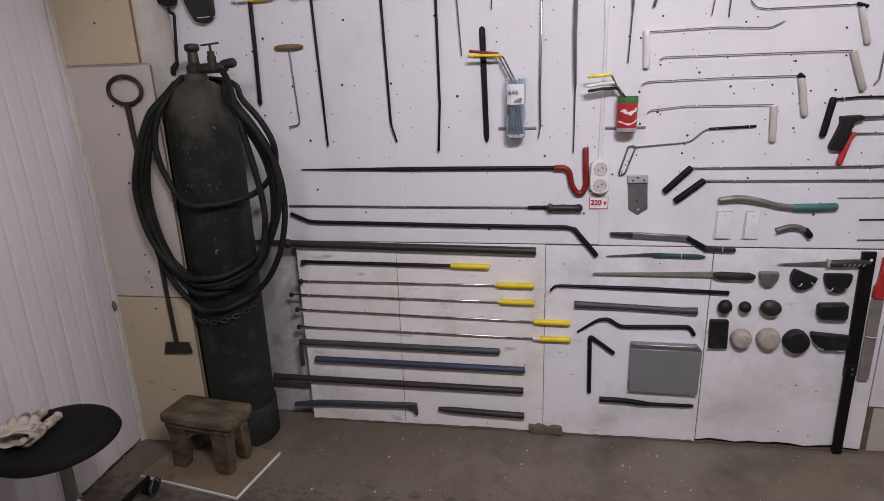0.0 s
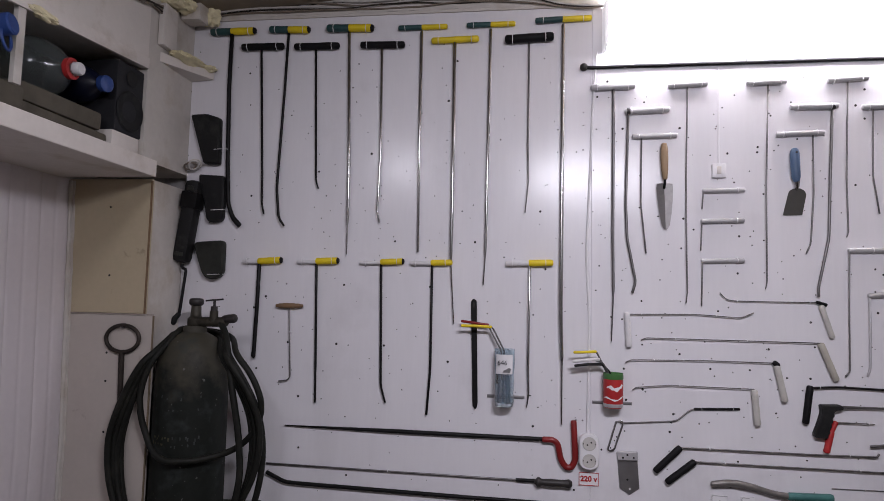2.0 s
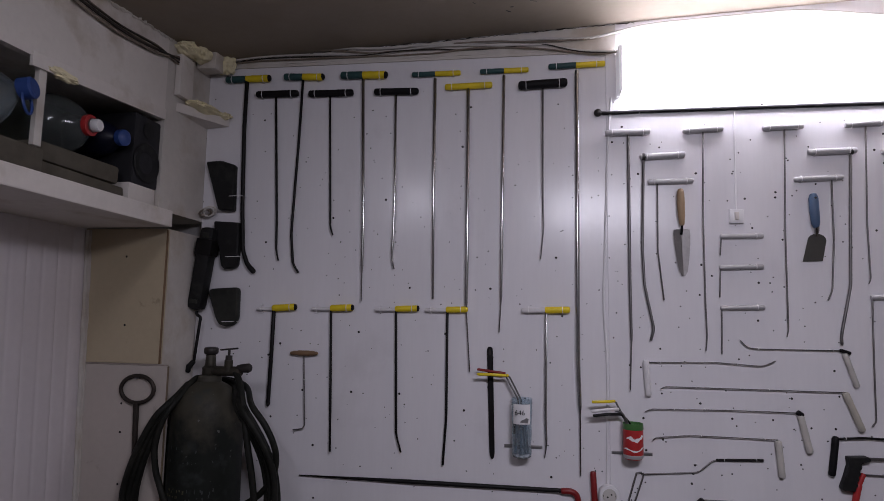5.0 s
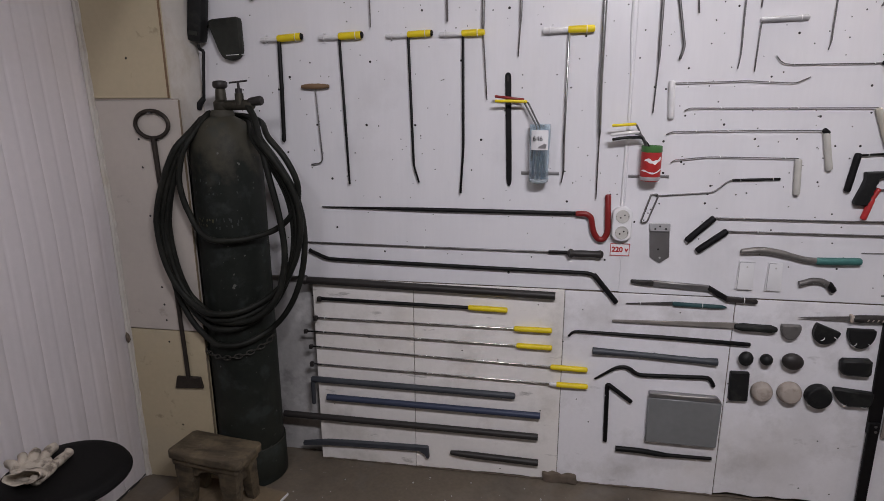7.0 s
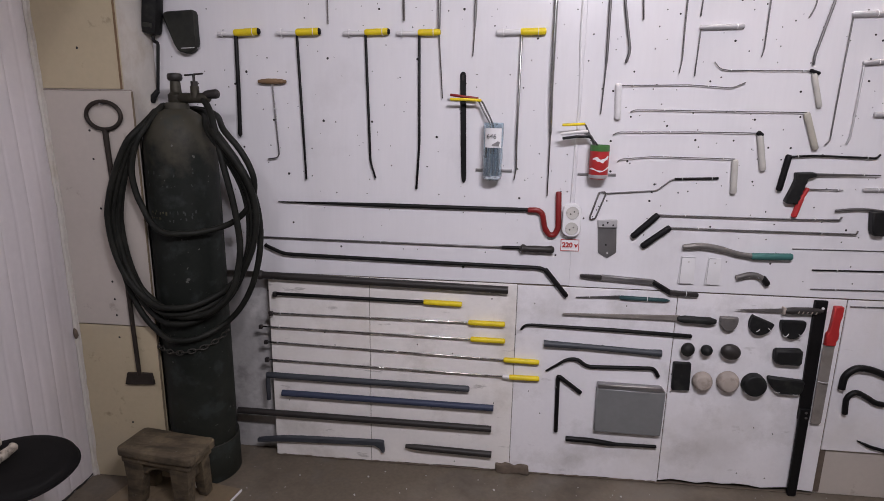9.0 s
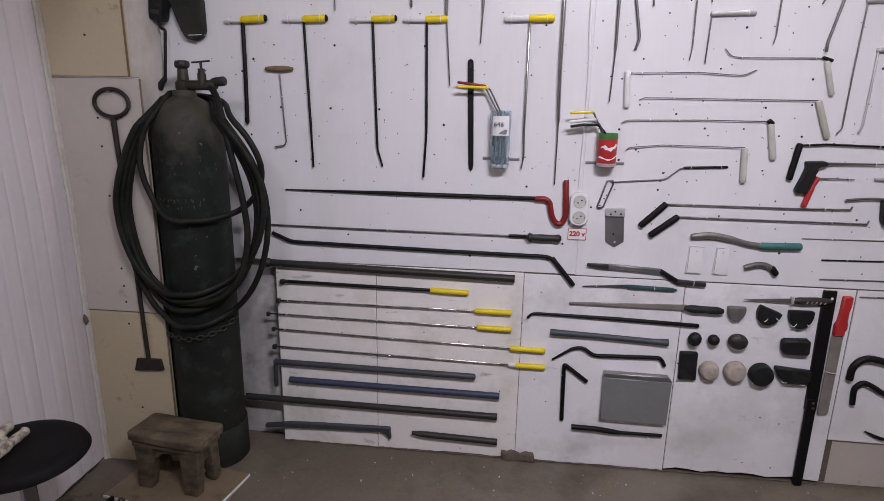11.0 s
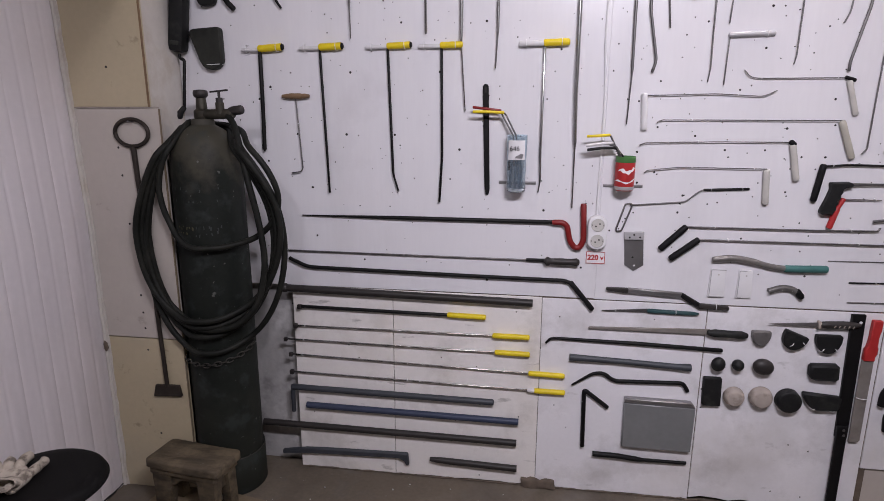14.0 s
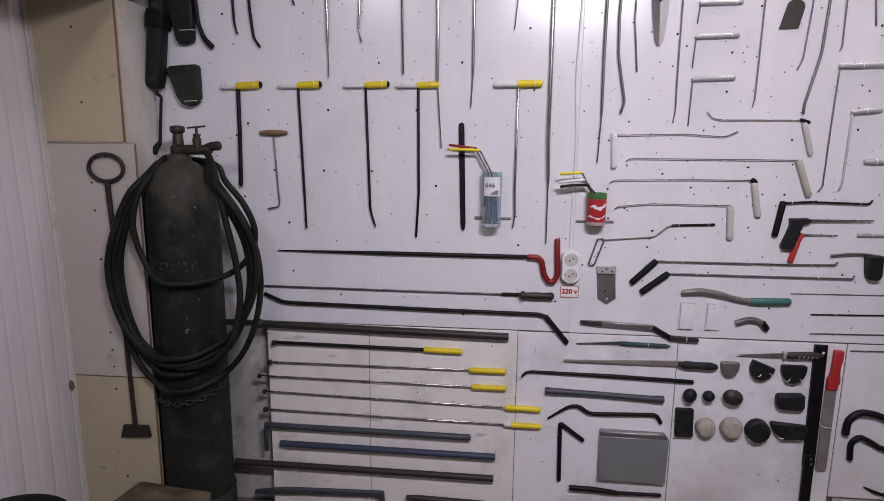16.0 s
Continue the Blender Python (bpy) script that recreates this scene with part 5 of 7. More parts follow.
rod_tool('pull_rod', 'polished steel T-handled pull rod, grip half white half yellow', 'hand tool', [(0.157, 1.571), (0.155, 1.236), (0.158, 1.15), (0.152, 1.112)], 0.0041, 'chrome', grips=[((0.081, 1.581), (0.153, 1.583), 0.009, 'white_pipe'), ((0.157, 1.583), (0.228, 1.585), 0.0112, 'yellow')], group='pull rods with white and yellow grips', tip=0.5)
rod_tool('corkscrew_hook', 'thin grey hook with a turned brown wooden T-handle', 'hand tool', [(-0.671, 1.417), (-0.658, 1.177), (-0.667, 1.166), (-0.699, 1.161)], 0.0022, 'steel', grips=[((-0.717, 1.4205), (-0.703, 1.4205), 0.0062, 'brown_wood'), ((-0.708, 1.4205), (-0.688, 1.421), 0.0083, 'brown_wood'), ((-0.692, 1.421), (-0.652, 1.421), 0.0096, 'brown_wood'), ((-0.656, 1.421), (-0.636, 1.4215), 0.0083, 'brown_wood'), ((-0.641, 1.4215), (-0.625, 1.4215), 0.0062, 'brown_wood')], ties=[(0.3, 0)])

# grey-gripped rods under the lamp
rod_tool('pull_rod', 'long dark steel pull rod with silver pipe grip', 'hand tool', [(0.426, 2.17), (0.426, 1.971), (0.425, 1.67), (0.427, 1.49), (0.421, 1.335)], 0.0048, 'steel', grips=[((0.357, 2.176), (0.491, 2.178), 0.0107, 'alu')], group='grey-gripped pull rods', tip=0.4)
rod_tool('pull_rod', 'cranked thick steel pull rod with silver pipe grip', 'hand tool', [(0.474, 2.092), (0.466, 1.781), (0.47, 1.67), (0.497, 1.527), (0.487, 1.494)], 0.0044, 'steel', grips=[((0.468, 2.092), (0.6, 2.097), 0.0105, 'alu')], group='grey-gripped pull rods', knob=0.012)
rod_tool('pull_rod', 'short thin steel pull rod with silver pipe grip', 'hand tool', [(0.517, 2.008), (0.514, 1.781), (0.53, 1.622)], 0.0025, 'steel', grips=[((0.491, 2.008), (0.625, 2.01), 0.0087, 'alu')], group='grey-gripped pull rods')
rod_tool('pull_rod', 'long thin steel pull rod with silver pipe grip', 'hand tool', [(0.663, 2.178), (0.656, 1.874), (0.656, 1.6), (0.658, 1.503), (0.653, 1.463)], 0.0025, 'steel', grips=[((0.605, 2.177), (0.721, 2.182), 0.0096, 'alu')], group='grey-gripped pull rods', tip=0.7)
rod_tool('pull_rod', 'straight thin steel pull rod with silver pipe grip', 'hand tool', [(0.912, 2.179), (0.901, 1.836), (0.898, 1.534), (0.893, 1.513)], 0.0024, 'steel', grips=[((0.852, 2.18), (0.964, 2.183), 0.0095, 'alu')], group='grey-gripped pull rods', tip=0.7)
rod_tool('pull_rod', 'pale thin steel pull rod with silver pipe grip', 'hand tool', [(1.151, 2.183), (1.139, 1.871), (1.14, 1.694), (1.134, 1.68)], 0.0024, 'steel', grips=[((1.095, 2.183), (1.207, 2.189), 0.0093, 'alu')], group='grey-gripped pull rods', tip=0.7)
rod_tool('pull_rod', 'bowed thick steel pull rod with silver pipe grip', 'hand tool', [(1.103, 2.096), (1.091, 1.871), (1.082, 1.676), (1.048, 1.52), (1.048, 1.494)], 0.0042, 'steel', grips=[((0.982, 2.097), (1.115, 2.099), 0.0102, 'alu')], group='grey-gripped pull rods', knob=0.011)
rod_tool('pull_rod', 'dark bent-tip steel pull rod with silver pipe grip', 'hand tool', [(1.044, 2.011), (1.042, 1.817), (1.03, 1.658), (1.016, 1.628)], 0.0024, 'steel', grips=[((0.938, 2.009), (1.073, 2.014), 0.0084, 'alu')], group='grey-gripped pull rods')
rod_tool('pull_rod', 'short curved steel pull rod with silver pipe grip', 'hand tool', [(1.223, 2.093), (1.216, 1.87), (1.231, 1.755)], 0.0024, 'steel', grips=[((1.195, 2.094), (1.319, 2.097), 0.0092, 'alu')], group='grey-gripped pull rods')
rod_tool('l_hook', 'small L-shaped short hook with grey pipe grip', 'hand tool', [(0.71, 1.827), (0.705, 1.767)], 0.0021, 'steel', grips=[((0.71, 1.827), (0.833, 1.829), 0.0076, 'alu')], group='small L-shaped hooks', ties=[(0.85, -1)])
rod_tool('l_hook', 'small L-shaped steel hook with grey pipe grip', 'hand tool', [(0.705, 1.727), (0.7, 1.633)], 0.0021, 'steel', grips=[((0.705, 1.727), (0.83, 1.731), 0.0075, 'alu')], group='small L-shaped hooks', ties=[(0.85, -1)])
rod_tool('l_hook', 'small L-shaped long hook with grey pipe grip', 'hand tool', [(0.705, 1.599), (0.701, 1.455)], 0.0021, 'steel', grips=[((0.705, 1.599), (0.829, 1.603), 0.0075, 'alu')], group='small L-shaped hooks', ties=[(0.85, -1)])
rod_tool('l_hook', 'large L-shaped steel hook with grey pipe grip', 'hand tool', [(1.142, 1.638), (1.136, 1.437), (1.133, 1.265), (1.121, 1.251)], 0.0023, 'steel', grips=[((1.142, 1.638), (1.274, 1.641), 0.0081, 'alu')], group='small L-shaped hooks', ties=[(0.5, -1)])
rod_tool('l_hook', 'pale L-shaped steel hook with grey pipe grip', 'hand tool', [(1.196, 1.499), (1.194, 1.373), (1.191, 1.275), (1.184, 1.256)], 0.0034, 'alu', grips=[((1.195, 1.499), (1.277, 1.506), 0.0079, 'alu')], group='small L-shaped hooks', ties=[(0.5, -1)])
rod_tool('pull_rod', 'short side rod with grey pipe grip', 'hand tool', [(1.253, 1.347), (1.334, 1.347)], 0.0023, 'steel', grips=[((1.253, 1.347), (1.327, 1.347), 0.0083, 'alu')], group='small L-shaped hooks', ties=[(0.4, -1)])
rod_tool('pull_rod', 'short steel rod with grey pipe grip', 'hand tool', [(1.261, 1.112), (1.371, 1.114)], 0.0024, 'steel', grips=[((1.261, 1.112), (1.364, 1.114), 0.0059, 'alu')], group='small L-shaped hooks', ties=[(0.4, -1)])

# horizontal rods with pale down-turned grips
rod_tool('whale_tail_rod', 'thin steel rod with a white down-turned grip', 'hand tool', [(0.477, 1.423), (0.685, 1.428), (0.752, 1.424), (0.819, 1.42), (0.856, 1.437)], 0.0017, 'steel', grips=[((0.47, 1.425), (0.476, 1.322), 0.0096, 'white_pipe')], group='horizontal rods with pale grips', ties=[(0.1, 0), (0.7, 0)])
rod_tool('whale_tail_rod', 'thin steel rod with a beige down-turned grip', 'hand tool', [(1.05, 1.349), (0.693, 1.349), (0.528, 1.349), (0.514, 1.341)], 0.0017, 'steel', grips=[((1.052, 1.344), (1.092, 1.24), 0.0099, 'beige')], group='horizontal rods with pale grips', ties=[(0.4, 0), (0.8, 0)])
rod_tool('whale_tail_rod', 'thin steel rod with an off-white down-turned grip', 'hand tool', [(0.915, 1.283), (0.717, 1.283), (0.483, 1.278), (0.466, 1.269)], 0.0017, 'steel', grips=[((0.915, 1.284), (0.925, 1.276), 0.0082, 'tape'), ((0.922, 1.272), (0.943, 1.17), 0.01, 'bone')], group='horizontal rods with pale grips', ties=[(0.6, 0), (0.8, 0)])
rod_tool('whale_tail_rod', 'thin steel rod with a pale white down-turned grip', 'hand tool', [(0.854, 1.2), (0.598, 1.202), (0.497, 1.191), (0.487, 1.182)], 0.0017, 'steel', grips=[((0.855, 1.193), (0.862, 1.094), 0.0101, 'bone')], group='horizontal rods with pale grips', ties=[(0.1, 0), (0.6, 0)])
rod_tool('whale_tail_rod', 'thin bent-tip steel rod with an off-white grip', 'hand tool', [(1.053, 1.474), (0.803, 1.473), (0.775, 1.477), (0.757, 1.498)], 0.0017, 'steel', grips=[((1.044, 1.475), (1.07, 1.467), 0.0054, 'tape'), ((1.056, 1.462), (1.085, 1.369), 0.0083, 'bone')], group='horizontal rods with pale grips', ties=[(0.1, 0), (0.8, 0)])
rod_tool('slotted_wrench', 'steel rod wrench with a slotted flat end', 'hand tool', [(0.811, 1.136), (0.667, 1.129), (0.623, 1.09), (0.452, 1.075)], 0.0024, 'steel', grips=[((0.811, 1.136), (0.677, 1.13), 0.0042, 'black_steel')], ties=[(0.3, 0), (0.05, 0)])

# black-handled rods
rod_tool('hook_rod', 'black steel rod with black taped down-turned handle', 'hand tool', [(1.017, 1.211), (1.095, 1.217), (1.234, 1.214), (1.279, 1.213), (1.288, 1.224)], 0.0033, 'black_steel', grips=[((1.017, 1.213), (1.002, 1.107), 0.0101, 'tape')], ties=[(0.1, 0), (0.85, 0)])
rod_tool('awl', 'thin awl with a moulded red plastic handle', 'hand tool', [(1.086, 1.11), (1.197, 1.11)], 0.0024, 'steel', grips=[((1.088, 1.11), (1.074, 1.079), 0.0074, 'red_plastic'), ((1.074, 1.079), (1.06, 1.022), 0.0093, 'red_plastic')], ties=[(0.85, 0)], tip=0.6)
rod_tool('pull_rod', 'long thin steel rod with slanted black grip', 'hand tool', [(0.633, 1.01), (0.725, 1.01), (1.033, 1.01), (1.202, 1.013), (1.206, 1.022)], 0.0025, 'steel', grips=[((0.558, 0.935), (0.63, 1.008), 0.0105, 'tape')], group='slant-gripped rods', ties=[(0.15, 0), (0.85, 0)], tip=1.3)
rod_tool('pull_rod', 'long thin steel rod with slanted black grip', 'hand tool', [(0.676, 0.969), (0.948, 0.968), (1.261, 0.968), (1.263, 0.979)], 0.0025, 'steel', grips=[((0.593, 0.903), (0.672, 0.967), 0.0106, 'tape')], group='slant-gripped rods', ties=[(0.15, 0), (0.8, 0)])
rod_tool('plain_rod', 'thin plain steel rod lying level', 'rod', [(1.076, 0.91), (1.446, 0.914)], 0.0017, 'steel', group='thin plain rods', ties=[(0.25, 0)])
rod_tool('plain_rod', 'thin plain steel rod lying level', 'rod', [(1.148, 0.841), (1.456, 0.847)], 0.0026, 'black_steel', group='thin plain rods', ties=[(0.25, 0)])
rod_tool('plain_rod', 'thin plain steel rod lying level', 'rod', [(1.152, 0.775), (1.467, 0.78)], 0.0022, 'steel', group='thin plain rods', ties=[(0.25, 0)])
rod_tool('plain_rod', 'thin plain steel rod lying level', 'rod', [(1.288, 0.72), (1.476, 0.723)], 0.0022, 'steel', group='thin plain rods', ties=[(0.25, 0)])

# long level bars
ram = rod_tool('ram_pole', 'black bar with an S-shaped red end', 'bar', [(-0.67, 1.012), (-0.281, 1.012), (0.212, 1.012)], 0.007, 'black_steel', start=0.25, ties=[(0.12, 0), (0.98, 0)])
part('red_end', tube(bmesh.new(), rounded([(x, -0.012, z) for x, z in [(0.208, 1.012), (0.237, 1.013), (0.253, 1.002), (0.263, 0.951), (0.28, 0.928), (0.297, 0.929), (0.309, 0.953), (0.303, 1.073)]], 0.02), 0.0097, 14, round_ends=True), 'red', ram, 'red painted S-bend')
fr = rod_tool('file_rod', 'long thin steel rod with moulded dark handle', 'hand tool', [(-0.731, 0.881), (-0.28, 0.879), (0.123, 0.878)], 0.0031, 'steel', grips=[((0.123, 0.878), (0.19, 0.879), 0.0059, 'black_steel')], ties=[(0.5, 0)])
part('handle', tube(bmesh.new(), [(x, -0.0145, 0.878) for x in (0.184, 0.190, 0.197, 0.204, 0.214, 0.235, 0.255, 0.272, 0.284, 0.290, 0.293)], [0.008, 0.0155, 0.0150, 0.0105, 0.0112, 0.0122, 0.0115, 0.0112, 0.0130, 0.0142, 0.0120], 14, round_ends=True), 'pipe', fr, 'moulded dark handle with a flared guard')
rod_tool('pry_bar', 'long black pry bar with both ends bent', 'bar', [(-0.726, 0.852), (-0.661, 0.824), (-0.624, 0.822), (-0.081, 0.814), (0.251, 0.811), (0.275, 0.804), (0.348, 0.716)], 0.0066, 'black_steel', grips=[((0.275, 0.804), (0.35, 0.714), 0.0088, 'black_steel')], ties=[(0.1, 0), (0.85, 0)])
rod_tool('steel_pipe', 'thick dark brown steel pipe lying level', 'pipe', [(-0.75, 0.741), (0.149, 0.726)], 0.0133, 'pipe', knob=0.0175, ties=[(0.06, 0), (0.93, 0)])
rod_tool('reach_rod', 'black rod with a yellow taped grip at its end', 'hand tool', [(-0.7, 0.671), (-0.147, 0.666)], 0.0062, 'black_steel', grips=[((-0.145, 0.666), (-0.017, 0.664), 0.0097, 'yellow')], group='thin rods with yellow end grips', knob=0.009, ties=[(0.03, 0), (0.9, 0)])
rod_tool('reach_rod', 'thin steel rod with a yellow taped grip at its end', 'hand tool', [(-0.719, 0.595), (0.015, 0.597)], 0.0031, 'chrome', grips=[((0.017, 0.597), (0.138, 0.597), 0.0097, 'yellow')], group='thin rods with yellow end grips', knob=0.009, ties=[(0.05, 0), (0.9, 0)])
rod_tool('reach_rod', 'thin steel rod with a yellow taped grip at its end', 'hand tool', [(-0.761, 0.54), (0.027, 0.534)], 0.0031, 'chrome', grips=[((0.027, 0.534), (0.141, 0.533), 0.0097, 'yellow')], group='thin rods with yellow end grips', knob=0.008, ties=[(0.09, 0), (0.9, 0)])
rod_tool('reach_rod', 'long thin steel rod with a yellow taped grip at its end', 'hand tool', [(-0.744, 0.48), (0.146, 0.461)], 0.0031, 'chrome', grips=[((0.148, 0.461), (0.266, 0.459), 0.0097, 'yellow')], group='thin rods with yellow end grips', knob=0.008, ties=[(0.05, 0), (0.9, 0)])
rod_tool('reach_rod', 'thin steel rod with white and yellow taped grip', 'hand tool', [(-0.744, 0.409), (0.149, 0.396)], 0.0031, 'chrome', grips=[((0.145, 0.396), (0.169, 0.395), 0.0082, 'white_pipe'), ((0.169, 0.395), (0.27, 0.395), 0.0098, 'yellow')], group='thin rods with yellow end grips', knob=0.009, ties=[(0.5, 0)])
rod_tool('corner_bar', 'dark grey pipe with its end turned down', 'pipe', [(-0.745, 0.246), (-0.744, 0.344), (0.017, 0.337)], 0.0085, 'grey_pipe', grips=[((-0.744, 0.346), (0.017, 0.339), 0.0116, 'grey_pipe')], ties=[(0.15, -1), (0.95, -1)], fillet=0.02)
rod_tool('steel_pipe', 'blue-grey steel pipe lying level', 'pipe', [(-0.69, 0.275), (0.114, 0.268)], 0.0122, 'blue_pipe', ties=[(0.07, 0), (0.85, 0)])
rod_tool('steel_pipe', 'long dark brown pipe reaching behind the gas cylinder', 'pipe', [(-0.87, 0.19), (0.109, 0.182)], 0.0124, 'pipe', ties=[(0.25, 0), (0.95, 0)])
rod_tool('chisel_bar', 'short dark steel bar with a flared end', 'bar', [(-0.214, 0.085), (-0.166, 0.083), (0.113, 0.075)], 0.0109, 'pipe', ties=[(0.15, 0), (0.9, 0)], start=0.7, tip=1.15)

# bars on the next board
rod_tool('hook_bar', 'long black bar with a small hooked end', 'bar', [(0.201, 0.581), (0.214, 0.597), (0.233, 0.6), (0.516, 0.596), (0.785, 0.588)], 0.007, 'black_steel', ties=[(0.08, 0), (0.8, 0)], start=0.6)
rod_tool('tyre_lever', 'grey steel lever with flared ends', 'bar', [(0.284, 0.533), (0.316, 0.532), (0.443, 0.529), (0.658, 0.52), (0.692, 0.52)], 0.01, 'grey_pipe', ties=[(0.4, 0), (0.92, 0)], tip=1.3, start=1.25)
rod_tool('bent_lever', 'dark steel lever bent in a double curve', 'bar', [(0.298, 0.427), (0.368, 0.476), (0.404, 0.48), (0.439, 0.452), (0.673, 0.46), (0.689, 0.431)], 0.0071, 'black_steel', ties=[(0.15, 0)], fillet=0.03, start=0.5)
rod_tool('angle_hook', 'black steel bar folded into a narrow angle', 'bar', [(0.346, 0.19), (0.341, 0.412), (0.424, 0.35)], 0.0077, 'black_steel', ties=[(0.55, 0)], fillet=0.012)
rod_tool('flat_chisel', 'short black steel chisel lying level', 'bar', [(0.384, 0.163), (0.469, 0.162), (0.55, 0.154), (0.709, 0.155)], 0.0098, 'black_steel', ties=[(0.18, 0), (0.85, 0)], tip=0.6)
rod_tool('curved_grip', 'short dark curved steel handle', 'bar', [(0.907, 0.805), (0.947, 0.82), (0.981, 0.816), (1.005, 0.793)], 0.0092, 'worn', grips=[((0.993, 0.808), (1.008, 0.789), 0.0108, 'black_steel')], ties=[(0.35, 0), (0.7, 0)], fillet=0.03)
rod_tool('curved_hook', 'thick black steel hook bent into an arch', 'bar', [(1.302, 0.426), (1.304, 0.477), (1.337, 0.508), (1.383, 0.504), (1.471, 0.472)], 0.0117, 'black_steel', ties=[(0.5, 0)], fillet=0.04)
rod_tool('curved_hook', 'black steel hook bent into an arch', 'bar', [(1.329, 0.333), (1.324, 0.394), (1.35, 0.419), (1.393, 0.398), (1.42, 0.379), (1.505, 0.37)], 0.0094, 'black_steel', ties=[(0.45, 0)], fillet=0.03)
rod_tool('curved_hook', 'small dark steel piece curved at its end', 'bar', [(1.39, 0.23), (1.437, 0.209), (1.524, 0.189)], 0.006, 'black_steel', ties=[(0.5, 0)], start=0.4)

# ---- level rail, cables, sockets ----
rail = rod_tool("hanging_rail", "long black steel rail under the wall lamp", "rail", [(0.329, 2.249), (0.36, 2.246), (0.46, 2.248), (2.4, 2.256)], 0.0060, "black_steel", knob=0.0135, ties=[(0.065, 0)])
run_cable([(0.372, -0.006, 2.30), (0.358, -0.0045, 2.1), (0.353, -0.0045, 1.93), (0.340, -0.0045, 1.60), (0.352, -0.0045, 1.42), (0.348, -0.0045, 1.14), (0.347, -0.006, 1.035)], 0.0034, "white_plastic", "thin white cable hanging down to the socket")
run_cable([(0.763, -0.004, 2.236), (0.760, -0.004, 2.08), (0.758, -0.006, 1.912)], 0.0028, "white_plastic", "thin white cable running down to the switch")

sw = thing("light_switch", "small square white surface light switch", "switch", (0.758, -0.01, 1.892))
part("switch_plate", box_mesh(0.737, 0.780, -0.014, -0.0003, 1.869, 1.915, 0.003), "white_plastic", sw)
part("rocker", box_mesh(0.750, 0.763, -0.020, -0.013, 1.880, 1.905, 0.002), "white_paint", sw)

so = thing("wall_socket", "white double wall socket, one above the other", "socket", (0.351, -0.01, 0.983))
bm = bmesh.new()
outline(bm, arc(0.351, 1.018, 0.0305, 0.022, 0, 180, 8) + arc(0.351, 0.949, 0.0305, 0.022, 180, 360, 8), -0.028, -0.0003, 0.003)
part("socket_body", bm, "white_plastic", so)
for z in (1.010, 0.957):
    ms2 = Matrix.Translation((0.351, -0.0285, z)) @ Matrix.Rotation(radians(90), 4, "X")
    # white wells coloured grey to give the shade ring inside each socket
    well = part("socket_well", lathe(bmesh.new(), [(0.0205, -0.0005), (0.0215, 0.0015), (0.020, 0.0022), (0.0185, 0.0005), (0.002, 0.0002)], 28, ms2), "cable", so, "round socket well, its shade put into the grey colour")
    for dx, dz in ((-0.006, -0.004), (0.006, 0.004)):
        bm = bmesh.new()
        bmesh.ops.create_cone(bm, cap_ends=True, segments=10, radius1=0.0027, radius2=0.0027, depth=0.001, matrix=Matrix.Translation((0.351 + dx, -0.0292, z + dz)) @ Matrix.Rotation(radians(90), 4, "X"))
        part("pin_hole", bm, "hole", well)
    for s in (-1, 1):
        part("earth_clip", box_mesh(0.351 + s * 0.0175, 0.351 + s * 0.0195, -0.0312, -0.029, z - 0.002, z + 0.002), "steel", well)

sg = thing("voltage_sign", "small white voltage sign with red border and lettering", "sign", (0.352, -0.002, 0.893))
part("sign_plate", box_mesh(0.3205, 0.3835, -0.002, -0.0003, 0.872, 0.915), "white_plastic", sg)
for a, b, c, d in ((0.321, 0.383, 0.9122, 0.9142), (0.321, 0.383, 0.8728, 0.8748), (0.321, 0.3230, 0.8748, 0.9122), (0.3810, 0.383, 0.8748, 0.9122)):
    part("border", box_mesh(a, b, -0.0026, -0.0019, c, d), "ink_red", sg)
text_mesh("lettering", "220 v", 0.0235, "ink_red", (0.352, -0.0024, 0.8935), sg, bold=0.0009)

# ---- spike, bottle holder and can holder ----
sp = thing("flat_spike", "black flat steel spike with rounded slotted head", "spike", (-0.022, -0.005, 1.28))
part("shaft", outline(bmesh.new(), arc(-0.027, 1.449, 0.0095, 0.011, 180, 0, 8) + [(-0.0085, 1.12), (-0.0105, 1.104), (-0.0165, 1.096), (-0.0225, 1.104), (-0.0255, 1.12)], -0.0095, -0.0008, 0.002), "black_steel", sp)
part("slot", outline(bmesh.new(), arc(-0.027, 1.447, 0.003, 0.004, 180, 0, 5) + [(-0.024, 1.432), (-0.030, 1.432)], -0.0102, -0.0094, 0), "hole", sp)


def squeeze_tools(name, label, spots, at):
    """A few bent clip-on tools leaning out of a holder."""
    ob = thing(name, label, "hand tool", at)
    for pts, r, mat, gpts, gr, gmat in spots:
        part("bent_rod", tube(bmesh.new(), rounded(pts, 0.008), r, 8), mat, ob)
        part("grip", tube(bmesh.new(), gpts, gr, 10, round_ends=True), gmat, ob)
    return ob


bo = thing("bottle_holder", "cut-off blue plastic bottle fixed to the wall", "holder", (0.08, -0.04, 1.2))
mb2 = Matrix.Translation((0.0795, -0.036, 0))
part("bottle_cup", lathe(bmesh.new(), [(0.020, 1.114), (0.029, 1.118), (0.0315, 1.13), (0.030, 1.16), (0.0325, 1.19), (0.031, 1.22), (0.033, 1.25), (0.033, 1.30), (0.0322, 1.30), (0.0322, 1.25), (0.030, 1.22), (0.0315, 1.19), (0.029, 1.16), (0.0305, 1.13), (0.019, 1.119)], 28, mb2), "blue_pet", bo)
bm = bmesh.new()
